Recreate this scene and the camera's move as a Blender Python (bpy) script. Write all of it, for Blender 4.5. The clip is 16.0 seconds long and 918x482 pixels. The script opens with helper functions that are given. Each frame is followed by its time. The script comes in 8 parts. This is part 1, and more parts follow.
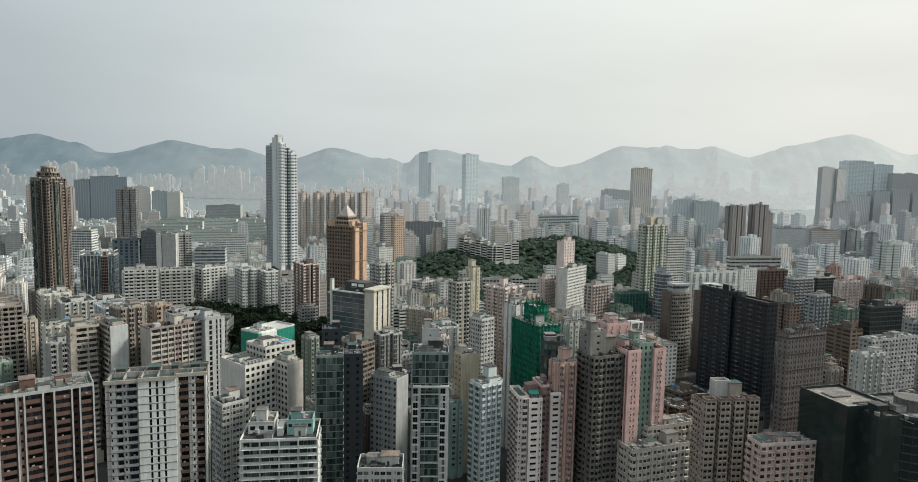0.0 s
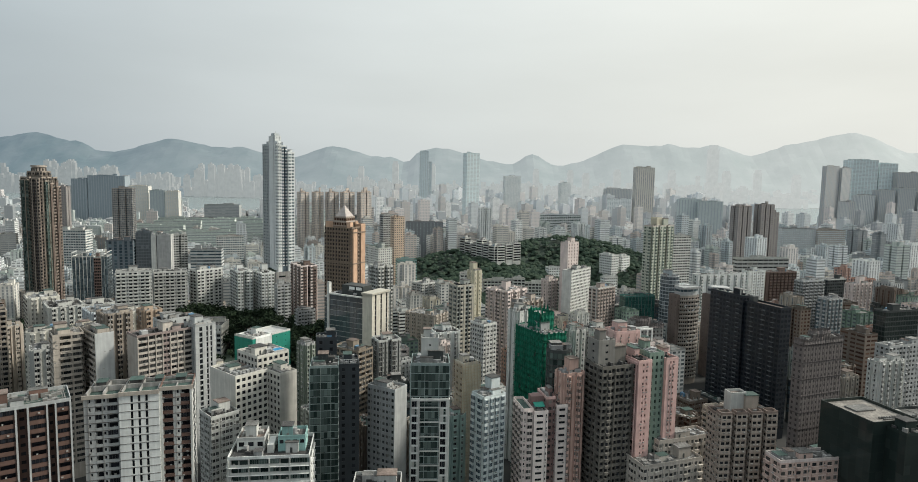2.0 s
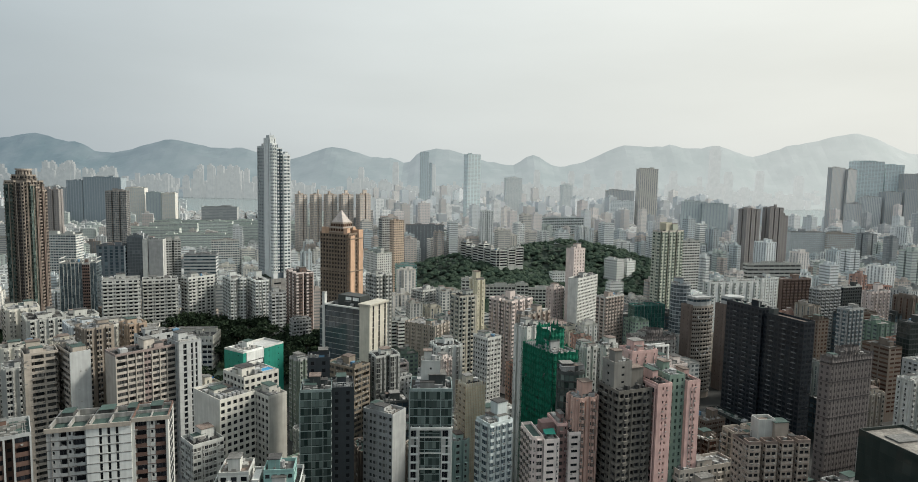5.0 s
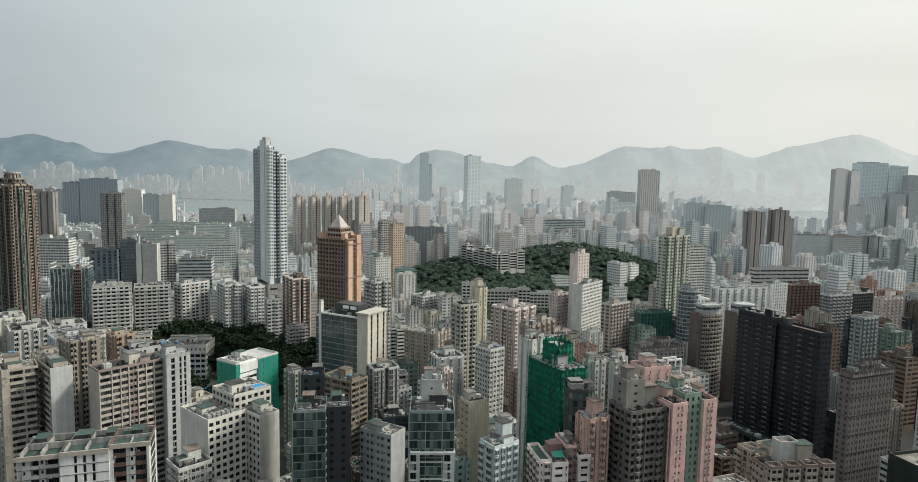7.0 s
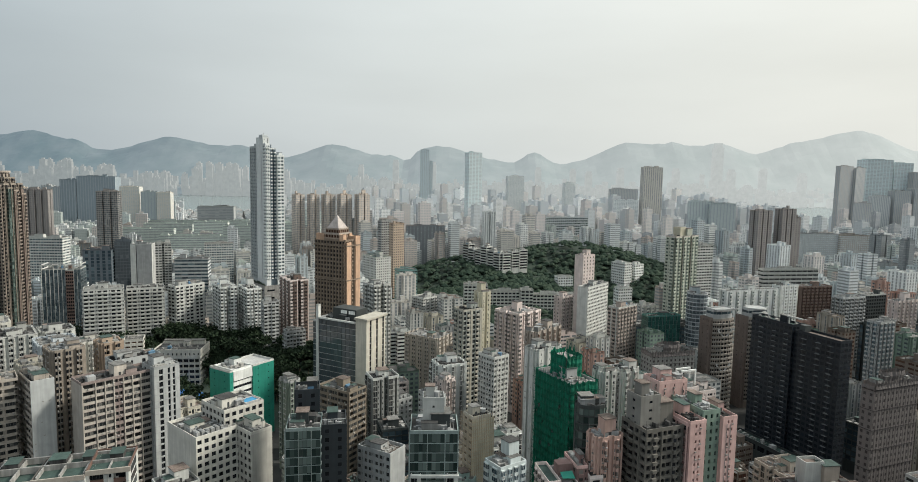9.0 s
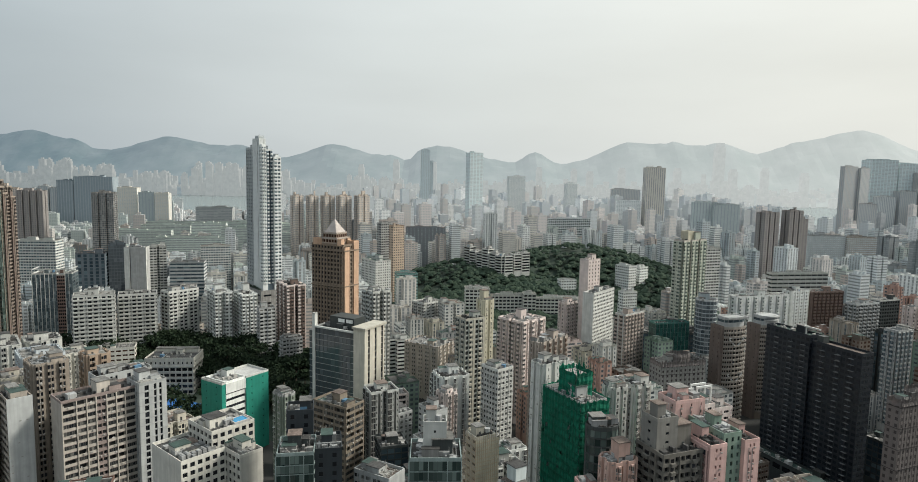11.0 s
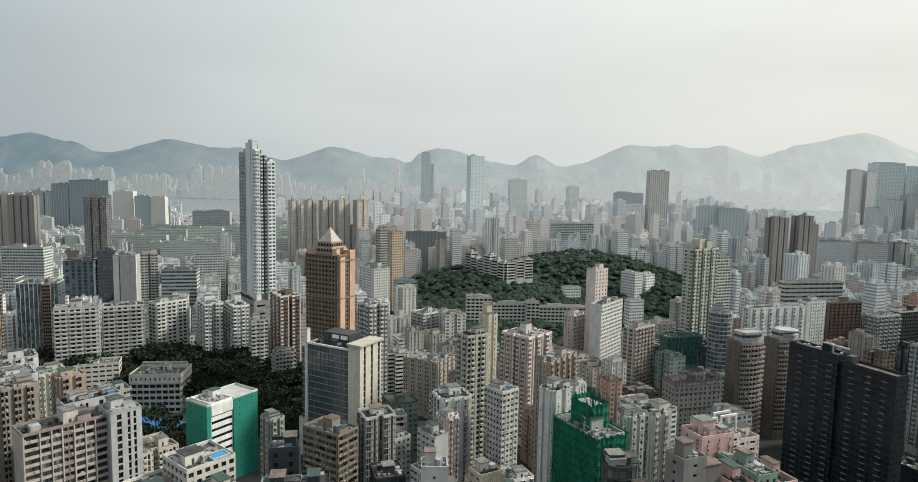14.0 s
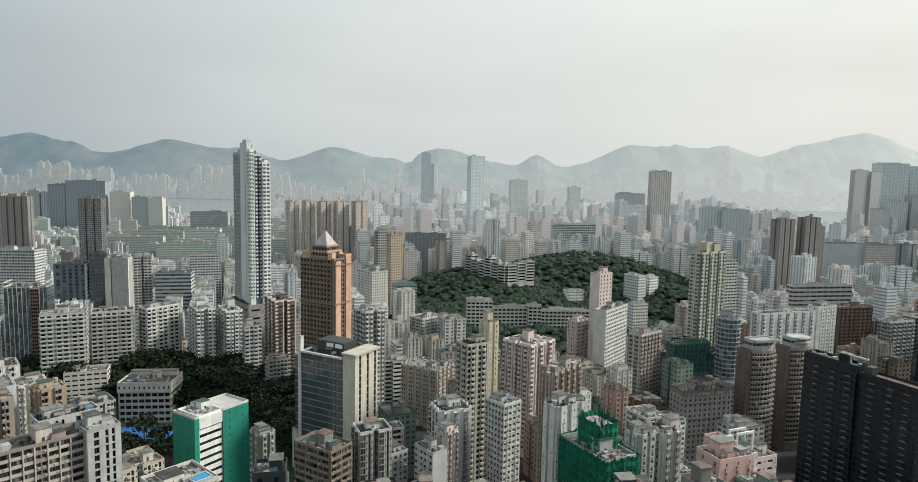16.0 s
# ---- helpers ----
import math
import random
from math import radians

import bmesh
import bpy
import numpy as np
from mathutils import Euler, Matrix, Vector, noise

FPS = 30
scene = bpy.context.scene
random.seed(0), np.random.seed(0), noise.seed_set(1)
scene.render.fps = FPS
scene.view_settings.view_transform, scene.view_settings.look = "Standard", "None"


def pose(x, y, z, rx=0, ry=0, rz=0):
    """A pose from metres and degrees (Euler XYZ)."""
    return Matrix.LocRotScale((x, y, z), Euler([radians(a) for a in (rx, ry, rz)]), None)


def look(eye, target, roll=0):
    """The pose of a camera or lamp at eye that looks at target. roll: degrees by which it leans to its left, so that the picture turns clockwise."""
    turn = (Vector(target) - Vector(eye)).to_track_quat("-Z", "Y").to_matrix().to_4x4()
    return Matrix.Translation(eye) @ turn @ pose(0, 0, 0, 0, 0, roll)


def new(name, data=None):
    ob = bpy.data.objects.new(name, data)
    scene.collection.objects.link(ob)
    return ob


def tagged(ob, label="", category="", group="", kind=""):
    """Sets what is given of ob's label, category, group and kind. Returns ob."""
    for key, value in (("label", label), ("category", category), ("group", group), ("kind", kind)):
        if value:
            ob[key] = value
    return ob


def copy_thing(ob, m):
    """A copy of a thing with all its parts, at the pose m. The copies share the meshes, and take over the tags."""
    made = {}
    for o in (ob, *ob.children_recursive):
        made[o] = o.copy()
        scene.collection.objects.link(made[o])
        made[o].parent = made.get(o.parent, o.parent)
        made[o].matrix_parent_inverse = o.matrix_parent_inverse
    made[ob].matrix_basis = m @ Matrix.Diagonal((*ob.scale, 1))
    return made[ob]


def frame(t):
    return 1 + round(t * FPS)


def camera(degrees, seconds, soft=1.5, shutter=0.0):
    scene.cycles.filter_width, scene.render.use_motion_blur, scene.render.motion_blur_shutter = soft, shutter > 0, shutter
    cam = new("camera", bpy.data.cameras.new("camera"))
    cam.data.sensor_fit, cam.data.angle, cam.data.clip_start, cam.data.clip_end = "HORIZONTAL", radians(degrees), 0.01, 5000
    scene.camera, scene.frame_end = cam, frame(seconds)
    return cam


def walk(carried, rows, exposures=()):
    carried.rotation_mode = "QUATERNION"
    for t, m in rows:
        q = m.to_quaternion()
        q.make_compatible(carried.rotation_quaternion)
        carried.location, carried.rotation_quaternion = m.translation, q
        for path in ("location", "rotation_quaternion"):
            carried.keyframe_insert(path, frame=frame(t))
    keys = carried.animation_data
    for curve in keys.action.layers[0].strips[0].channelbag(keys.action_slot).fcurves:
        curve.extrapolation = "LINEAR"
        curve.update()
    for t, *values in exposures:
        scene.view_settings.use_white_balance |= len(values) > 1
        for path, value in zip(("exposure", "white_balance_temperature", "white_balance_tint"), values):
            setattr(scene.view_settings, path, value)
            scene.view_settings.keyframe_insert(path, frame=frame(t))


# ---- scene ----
cam = camera(72, 16.0, soft=0.92)
PATH = [
    (0.0, look((0.00, 0.00, 148.00), (0.03, 995.35, 51.64), 1.15)),
    (0.5, look((-0.01, 3.65, 148.17), (-0.57, 998.99, 51.67), 1.15)),
    (1.0, look((-0.06, 7.30, 148.39), (-0.68, 1002.57, 51.22), 1.15)),
    (1.5, look((-0.15, 10.94, 148.66), (-1.00, 1006.15, 50.81), 1.15)),
    (2.0, look((-0.27, 14.59, 148.98), (-1.36, 1009.71, 50.32), 1.15)),
    (2.5, look((-0.43, 18.24, 149.33), (-1.84, 1013.34, 50.47), 1.15)),
    (3.0, look((-0.61, 21.89, 149.73), (-2.04, 1017.00, 51.00), 1.15)),
    (3.5, look((-0.82, 25.55, 150.16), (-2.28, 1020.68, 51.58), 1.15)),
    (4.0, look((-1.05, 29.21, 150.62), (-2.66, 1024.31, 51.73), 1.15)),
    (6.5, look((-2.42, 47.66, 153.26), (-3.84, 1043.08, 57.69), 1.15)),
    (7.0, look((-2.71, 51.37, 153.83), (-3.92, 1046.69, 57.22), 1.15)),
    (7.5, look((-3.01, 55.10, 154.41), (-4.16, 1050.26, 56.18), 1.15)),
    (8.0, look((-3.30, 58.83, 154.99), (-4.71, 1053.83, 55.15), 1.15)),
    (8.5, look((-3.59, 62.57, 155.57), (-5.04, 1057.39, 53.91), 1.15)),
    (9.0, look((-3.87, 66.31, 156.14), (-5.81, 1061.04, 53.54), 1.15)),
    (11.5, look((-5.02, 85.06, 158.83), (-7.74, 1079.70, 55.48), 1.15)),
    (12.0, look((-5.18, 88.79, 159.30), (-8.04, 1083.48, 56.43), 1.15)),
    (12.5, look((-5.31, 92.52, 159.75), (-8.66, 1087.29, 57.65), 1.15)),
    (13.0, look((-5.41, 96.23, 160.16), (-8.99, 1091.11, 59.17), 1.15)),
    (13.5, look((-5.46, 99.93, 160.53), (-9.24, 1094.89, 60.37), 1.15)),
    (14.0, look((-5.48, 103.60, 160.87), (-9.31, 1098.62, 61.30), 1.15)),
    (14.5, look((-5.46, 107.25, 161.16), (-9.45, 1102.29, 61.74), 1.15)),
    (15.0, look((-5.39, 110.87, 161.41), (-9.42, 1105.91, 62.05), 1.15)),
    (15.5, look((-5.27, 114.45, 161.60), (-9.71, 1109.47, 61.95), 1.15)),
    (16.0, look((-5.10, 118.00, 161.74), (-9.71, 1113.03, 62.30), 1.15)),
]
walk(cam, PATH, ((0.0, 0.50, 6500, 8), (16.0, 0.50, 6500, 8)))

# ---- light ----

SUN_AZ, SUN_EL = 82.0, 38.0          # degrees to the right of the view, and above the horizon
world = bpy.data.worlds.new("world")
scene.world = world
world.use_nodes = True
wn, wl = world.node_tree.nodes, world.node_tree.links
sky = wn.new("ShaderNodeTexSky")
sky.sky_type = 'NISHITA'
sky.sun_disc = False
sky.sun_elevation = radians(SUN_EL)
sky.sun_rotation = radians(SUN_AZ)
sky.air_density, sky.dust_density, sky.ozone_density = 2.0, 6.0, 1.0
coord = wn.new("ShaderNodeTexCoord")
axis = wn.new("ShaderNodeVectorMath")
axis.operation = 'DOT_PRODUCT'
axis.inputs[1].default_value = (0.82, 0.52, 0.25)
wl.new(coord.outputs["Generated"], axis.inputs[0])
spread = wn.new("ShaderNodeMapRange")
spread.inputs["From Min"].default_value = -1.0
wl.new(axis.outputs["Value"], spread.inputs["Value"])
ramp = wn.new("ShaderNodeValToRGB")            # thin bright cloud, brightest towards the sun
ramp.color_ramp.elements[0].position, ramp.color_ramp.elements[0].color = 0.0, (0.50, 0.53, 0.56, 1)
ramp.color_ramp.elements[1].position, ramp.color_ramp.elements[1].color = 1.0, (0.645, 0.645, 0.61, 1)
for at_, col in ((0.42, (0.285, 0.332, 0.368, 1)), (0.60, (0.44, 0.475, 0.49, 1)), (0.78, (0.545, 0.57, 0.565, 1))):
    ramp.color_ramp.elements.new(at_).color = col
wl.new(spread.outputs[0], ramp.inputs[0])
cloud_map = wn.new("ShaderNodeMapping")
cloud_map.inputs["Scale"].default_value = (1.2, 1.2, 5.0)
wl.new(coord.outputs["Generated"], cloud_map.inputs[0])
cloud = wn.new("ShaderNodeTexNoise")
cloud.inputs["Scale"].default_value, cloud.inputs["Detail"].default_value = 1.6, 5.0
wl.new(cloud_map.outputs[0], cloud.inputs["Vector"])
soft_cloud = wn.new("ShaderNodeMapRange")
soft_cloud.inputs["To Min"].default_value, soft_cloud.inputs["To Max"].default_value = 0.87, 1.12
wl.new(cloud.outputs["Fac"], soft_cloud.inputs["Value"])
deck = wn.new("ShaderNodeVectorMath")
deck.operation = 'SCALE'
wl.new(ramp.outputs[0], deck.inputs[0])
up = wn.new("ShaderNodeSeparateXYZ")
wl.new(coord.outputs["Generated"], up.inputs[0])
zenith = wn.new("ShaderNodeMapRange")           # a cloudy sky is brightest overhead
zenith.inputs["From Min"].default_value, zenith.inputs["From Max"].default_value = 0.15, 1.0
zenith.inputs["To Min"].default_value, zenith.inputs["To Max"].default_value = 1.0, 1.9
wl.new(up.outputs["Z"], zenith.inputs["Value"])
gain = wn.new("ShaderNodeMath")
gain.operation = 'MULTIPLY'
wl.new(zenith.outputs[0], gain.inputs[0])
wl.new(soft_cloud.outputs[0], gain.inputs[1])
wl.new(gain.outputs[0], deck.inputs["Scale"])
blue = wn.new("ShaderNodeVectorMath")
blue.operation = 'SCALE'
blue.inputs["Scale"].default_value = 0.05
wl.new(sky.outputs[0], blue.inputs[0])
both = wn.new("ShaderNodeMix")
both.data_type = 'RGBA'
both.inputs["Factor"].default_value = 0.88
wl.new(blue.outputs[0], both.inputs["A"])
wl.new(deck.outputs[0], both.inputs["B"])
wl.new(both.outputs["Result"], wn["Background"].inputs[0])
wn["Background"].inputs[1].default_value = 1.0

sun = new("sun", bpy.data.lights.new("sun", 'SUN'))
sun.data.energy, sun.data.angle, sun.data.color = 3.2, radians(9), (1.0, 0.95, 0.87)
_a, _e = radians(SUN_AZ), radians(SUN_EL)
sun.matrix_world = look((0, 0, 600), (-math.sin(_a) * math.cos(_e), -math.cos(_a) * math.cos(_e), 600 - math.sin(_e)))


# ---- materials ----
def mat_base(name, rough=0.8, metal=0.0, spec=0.3):
    m = bpy.data.materials.new(name)
    m.use_nodes = True
    p = m.node_tree.nodes["Principled BSDF"]
    p.inputs["Roughness"].default_value, p.inputs["Metallic"].default_value = rough, metal
    p.inputs["Specular IOR Level"].default_value = spec
    return m, m.node_tree.nodes, m.node_tree.links, p


def rnd(n, l, amount):
    """A factor about 1 that differs from object to object and from piece to piece."""
    info, geo = n.new("ShaderNodeObjectInfo"), n.new("ShaderNodeNewGeometry")
    add = n.new("ShaderNodeMath")
    add.operation = 'ADD'
    l.new(info.outputs["Random"], add.inputs[0])
    l.new(geo.outputs["Random Per Island"], add.inputs[1])
    frac = n.new("ShaderNodeMath")
    frac.operation = 'FRACT'
    l.new(add.outputs[0], frac.inputs[0])
    return frac


def paint(name, rgb, rough=0.85, stain=0.24, hue=0.16, scale=1.0, bump=0.15):
    """Painted or rendered wall: blotches of many metres, rain streaks down the face, fine grain."""
    m, n, l, p = mat_base(name, rough)
    pos = n.new("ShaderNodeNewGeometry")
    big = n.new("ShaderNodeTexNoise")
    big.inputs["Scale"].default_value, big.inputs["Detail"].default_value = 0.24 * scale, 6
    l.new(pos.outputs["Position"], big.inputs["Vector"])
    squash = n.new("ShaderNodeMapping")
    squash.inputs["Scale"].default_value = (1.1 * scale, 1.1 * scale, 0.06 * scale)
    l.new(pos.outputs["Position"], squash.inputs["Vector"])
    streak = n.new("ShaderNodeTexNoise")
    streak.inputs["Scale"].default_value, streak.inputs["Detail"].default_value = 1.0, 5
    l.new(squash.outputs[0], streak.inputs["Vector"])
    mul = n.new("ShaderNodeMath")
    mul.operation = 'MULTIPLY'
    l.new(big.outputs["Fac"], mul.inputs[0])
    l.new(streak.outputs["Fac"], mul.inputs[1])
    rng = n.new("ShaderNodeMapRange")
    rng.inputs["From Min"].default_value, rng.inputs["From Max"].default_value = 0.12, 0.42
    rng.inputs["To Min"].default_value, rng.inputs["To Max"].default_value = 1 - stain, 1 + stain * 0.35
    l.new(mul.outputs[0], rng.inputs["Value"])
    info = n.new("ShaderNodeObjectInfo")
    hs = n.new("ShaderNodeHueSaturation")
    hs.inputs["Color"].default_value = (*rgb, 1)
    val = n.new("ShaderNodeMapRange")
    val.inputs["To Min"].default_value, val.inputs["To Max"].default_value = 1 - hue, 1 + hue
    l.new(info.outputs["Random"], val.inputs["Value"])
    l.new(val.outputs[0], hs.inputs["Value"])
    tint = n.new("ShaderNodeVectorMath")
    tint.operation = 'SCALE'
    l.new(hs.outputs[0], tint.inputs[0])
    l.new(rng.outputs[0], tint.inputs["Scale"])
    l.new(tint.outputs[0], p.inputs["Base Color"])
    fine = n.new("ShaderNodeTexNoise")
    fine.inputs["Scale"].default_value = 6.0
    l.new(pos.outputs["Position"], fine.inputs["Vector"])
    bp = n.new("ShaderNodeBump")
    bp.inputs["Strength"].default_value, bp.inputs["Distance"].default_value = bump, 0.05
    l.new(fine.outputs["Fac"], bp.inputs["Height"])
    l.new(bp.outputs[0], p.inputs["Normal"])
    return m


def pane_mat(name, dark, light, rough=0.12, share=0.8, spec=0.22):
    """Window glass with rooms and curtains behind it: most panes dark, some pale."""
    m, n, l, p = mat_base(name, rough, 0.0, spec)
    frac = rnd(n, l, 1)
    cr = n.new("ShaderNodeValToRGB")
    cr.color_ramp.interpolation = 'LINEAR'
    cr.color_ramp.elements[0].position, cr.color_ramp.elements[0].color = 0.0, (*dark, 1)
    cr.color_ramp.elements[1].position, cr.color_ramp.elements[1].color = 1.0, (*light, 1)
    e = cr.color_ramp.elements.new(share)
    e.color = tuple(0.72 * a + 0.28 * b for a, b in zip(dark, light)) + (1,)
    l.new(frac.outputs[0], cr.inputs[0])
    l.new(cr.outputs[0], p.inputs["Base Color"])
    return m


PANE = pane_mat("pane", (0.014, 0.017, 0.020), (0.17, 0.165, 0.15))
PANE_BROWN = pane_mat("pane_brown", (0.035, 0.016, 0.012), (0.12, 0.07, 0.05))
PANE_BLUE = pane_mat("pane_blue", (0.020, 0.034, 0.046), (0.13, 0.18, 0.20), 0.06, 0.75, 0.5)
PANE_GREEN = pane_mat("pane_green", (0.010, 0.021, 0.019), (0.135, 0.175, 0.16), 0.08, 0.58, 0.35)
PANE_BLACK = pane_mat("pane_black", (0.008, 0.009, 0.011), (0.03, 0.033, 0.04), 0.18, 0.8, 0.3)
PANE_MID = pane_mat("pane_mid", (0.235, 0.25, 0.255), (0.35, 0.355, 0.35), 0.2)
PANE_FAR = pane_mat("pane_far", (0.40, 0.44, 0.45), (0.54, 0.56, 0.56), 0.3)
ROOF = paint("roof_screed", (0.13, 0.129, 0.121), 0.9, 0.6, 0.25)
ROOF_GREEN = paint("roof_green", (0.045, 0.075, 0.065), 0.8, 0.4)
ROOF_WHITE = paint("roof_white", (0.42, 0.42, 0.405), 0.8, 0.3)
METAL = paint("roof_metal", (0.29, 0.295, 0.29), 0.6, 0.5)
TIMBER = paint("bamboo", (0.42, 0.335, 0.235), 0.8, 0.3)
CONCRETE = paint("concrete", (0.27, 0.265, 0.25), 0.9, 0.5)
AC = paint("air_conditioner_shell", (0.30, 0.295, 0.275), 0.6, 0.3, 0.3)
ROOF_DARK = paint("roof_felt", (0.065, 0.064, 0.062), 0.9, 0.6, 0.25)
ROOF_BROWN = paint("roof_tile_brown", (0.15, 0.118, 0.10), 0.9, 0.6, 0.25)
ROOF_PALE = paint("roof_screed_pale", (0.19, 0.187, 0.176), 0.9, 0.6, 0.2)
RUST = paint("rusty_sheet", (0.16, 0.085, 0.055), 0.8, 0.6, 0.25)
TANK_BLUE = paint("blue_tank", (0.10, 0.20, 0.30), 0.6, 0.3, 0.2)
ROOFS = (ROOF, ROOF, ROOF_DARK, ROOF_DARK, ROOF_BROWN, ROOF_PALE, ROOF_GREEN)
PANE_OFFICE = pane_mat("pane_office", (0.050, 0.060, 0.068), (0.092, 0.106, 0.116), 0.08, 0.8, 0.5)
PANE_NIGHT = pane_mat("pane_night", (0.016, 0.024, 0.022), (0.026, 0.036, 0.033), 0.08, 0.8, 0.35)
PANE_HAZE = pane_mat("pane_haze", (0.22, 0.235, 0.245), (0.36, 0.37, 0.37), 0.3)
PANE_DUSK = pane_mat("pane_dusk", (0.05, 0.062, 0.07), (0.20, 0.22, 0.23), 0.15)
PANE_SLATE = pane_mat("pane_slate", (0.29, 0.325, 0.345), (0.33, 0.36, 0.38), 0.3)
PANE_INK = pane_mat("pane_ink", (0.008, 0.011, 0.015), (0.026, 0.032, 0.040), 0.2, 0.8, 0.3)
# ---- building blocks ----
class Shape:
    """A mesh in the making: quads in lists."""
    def __init__(self):
        self.v, self.f = [], []

    def quad(self, a, b, c, d):
        i = len(self.v)
        self.v += (a, b, c, d)
        self.f.append((i, i + 1, i + 2, i + 3))

    def poly(self, pts):
        i = len(self.v)
        self.v += pts
        self.f.append(tuple(range(i, i + len(pts))))

    def box(self, x0, x1, y0, y1, z0, z1):
        i = len(self.v)
        self.v += ((x0, y0, z0), (x1, y0, z0), (x1, y1, z0), (x0, y1, z0), (x0, y0, z1), (x1, y0, z1), (x1, y1, z1), (x0, y1, z1))
        self.f += [(i + a, i + b, i + c, i + d) for a, b, c, d in ((3, 2, 1, 0), (4, 5, 6, 7), (0, 1, 5, 4), (1, 2, 6, 5), (2, 3, 7, 6), (3, 0, 4, 7))]

    def tube(self, x, y, z0, z1, r, n=10, r1=None):
        r1 = r if r1 is None else r1
        i = len(self.v)
        for k in range(n):
            a = 2 * math.pi * k / n
            self.v += ((x + r * math.cos(a), y + r * math.sin(a), z0), (x + r1 * math.cos(a), y + r1 * math.sin(a), z1))
        for k in range(n):
            a, b = i + 2 * k, i + 2 * ((k + 1) % n)
            self.f.append((a, b, b + 1, a + 1))
        self.f.append(tuple(i + 2 * k + 1 for k in range(n)))
        self.f.append(tuple(i + 2 * k for k in reversed(range(n))))

    def mesh(self, name, *mats):
        me = bpy.data.meshes.new(name)
        me.from_pydata(self.v, [], self.f)
        for m in mats:
            me.materials.append(m)
        return me


def part(name, shape, material, parent, label="", kind=""):
    me = shape.mesh(name, material) if isinstance(shape, Shape) else shape
    ob = new(name, me)
    ob.parent = parent
    return tagged(ob, label=label, kind=kind)


def place(ob, x, y, z, turn=0.0):
    ob.matrix_world = pose(x, y, z, 0, 0, turn)
    return ob


def cuts(length, bay):
    n = max(1, round(length / bay))
    return n, length / n


class Style:
    """How a facade is made: storey height, bay, the window's share of its cell, its depth, and what is added."""
    def __init__(self, wall, pane=None, fh=2.9, bay=3.2, win=(0.2, 0.8, 0.3, 0.85), deep=0.25, ledge=0.0, balcony=0.0, ac=0.0, pier=0.0,
                 trim=None, roof=None, skip=0.0, frame=None, ground=4.0, slots=0, label="", crown=0.0, plain_left=False, plain_right=False, cols=(), glazed=0.35, rail=0.33):
        self.cols, self.glazed, self.rail = cols, glazed, rail
        self.wall, self.pane, self.fh, self.bay, self.win, self.deep = wall, pane or PANE, fh, bay, win, deep
        self.ledge, self.balcony, self.ac, self.pier, self.trim, self.roof, self.skip = ledge, balcony, ac, pier, trim or wall, roof or ROOF, skip
        self.frame, self.ground, self.slots, self.label, self.crown = frame, ground, slots, label, crown
        self.plain_left, self.plain_right = plain_left, plain_right


def pane_mesh(store, w, h, st):
    """One window: glass in a thin frame with a mullion, facing -y, its lower left corner at 0."""
    key = (round(w, 2), round(h, 2), st.pane.name)
    if key not in store:
        s = Shape()
        s.quad((0, 0, 0), (w, 0, 0), (w, 0, h), (0, 0, h))
        b = min(0.07, w * 0.08)
        for x0, x1, z0, z1 in ((0, w, 0, b), (0, w, h - b, h), (0, b, b, h - b), (w - b, w, b, h - b), (w / 2 - b / 2, w / 2 + b / 2, b, h - b)):
            s.quad((x0, -0.04, z0), (x1, -0.04, z0), (x1, -0.04, z1), (x0, -0.04, z1))
        me = s.mesh("window", st.pane, FRAME_DARK if st.pane in (PANE_BLACK, PANE_GREEN, PANE_BLUE, PANE_BROWN) else FRAME)
        for k in range(1, len(me.polygons)):
            me.polygons[k].material_index = 1
        store[key] = me
    return store[key]


FRAME = paint("window_frame", (0.30, 0.305, 0.305), 0.5, 0.2, 0.2)
FRAME_DARK = paint("dark_window_frame", (0.05, 0.055, 0.055), 0.5, 0.2, 0.2)
STORE = {}


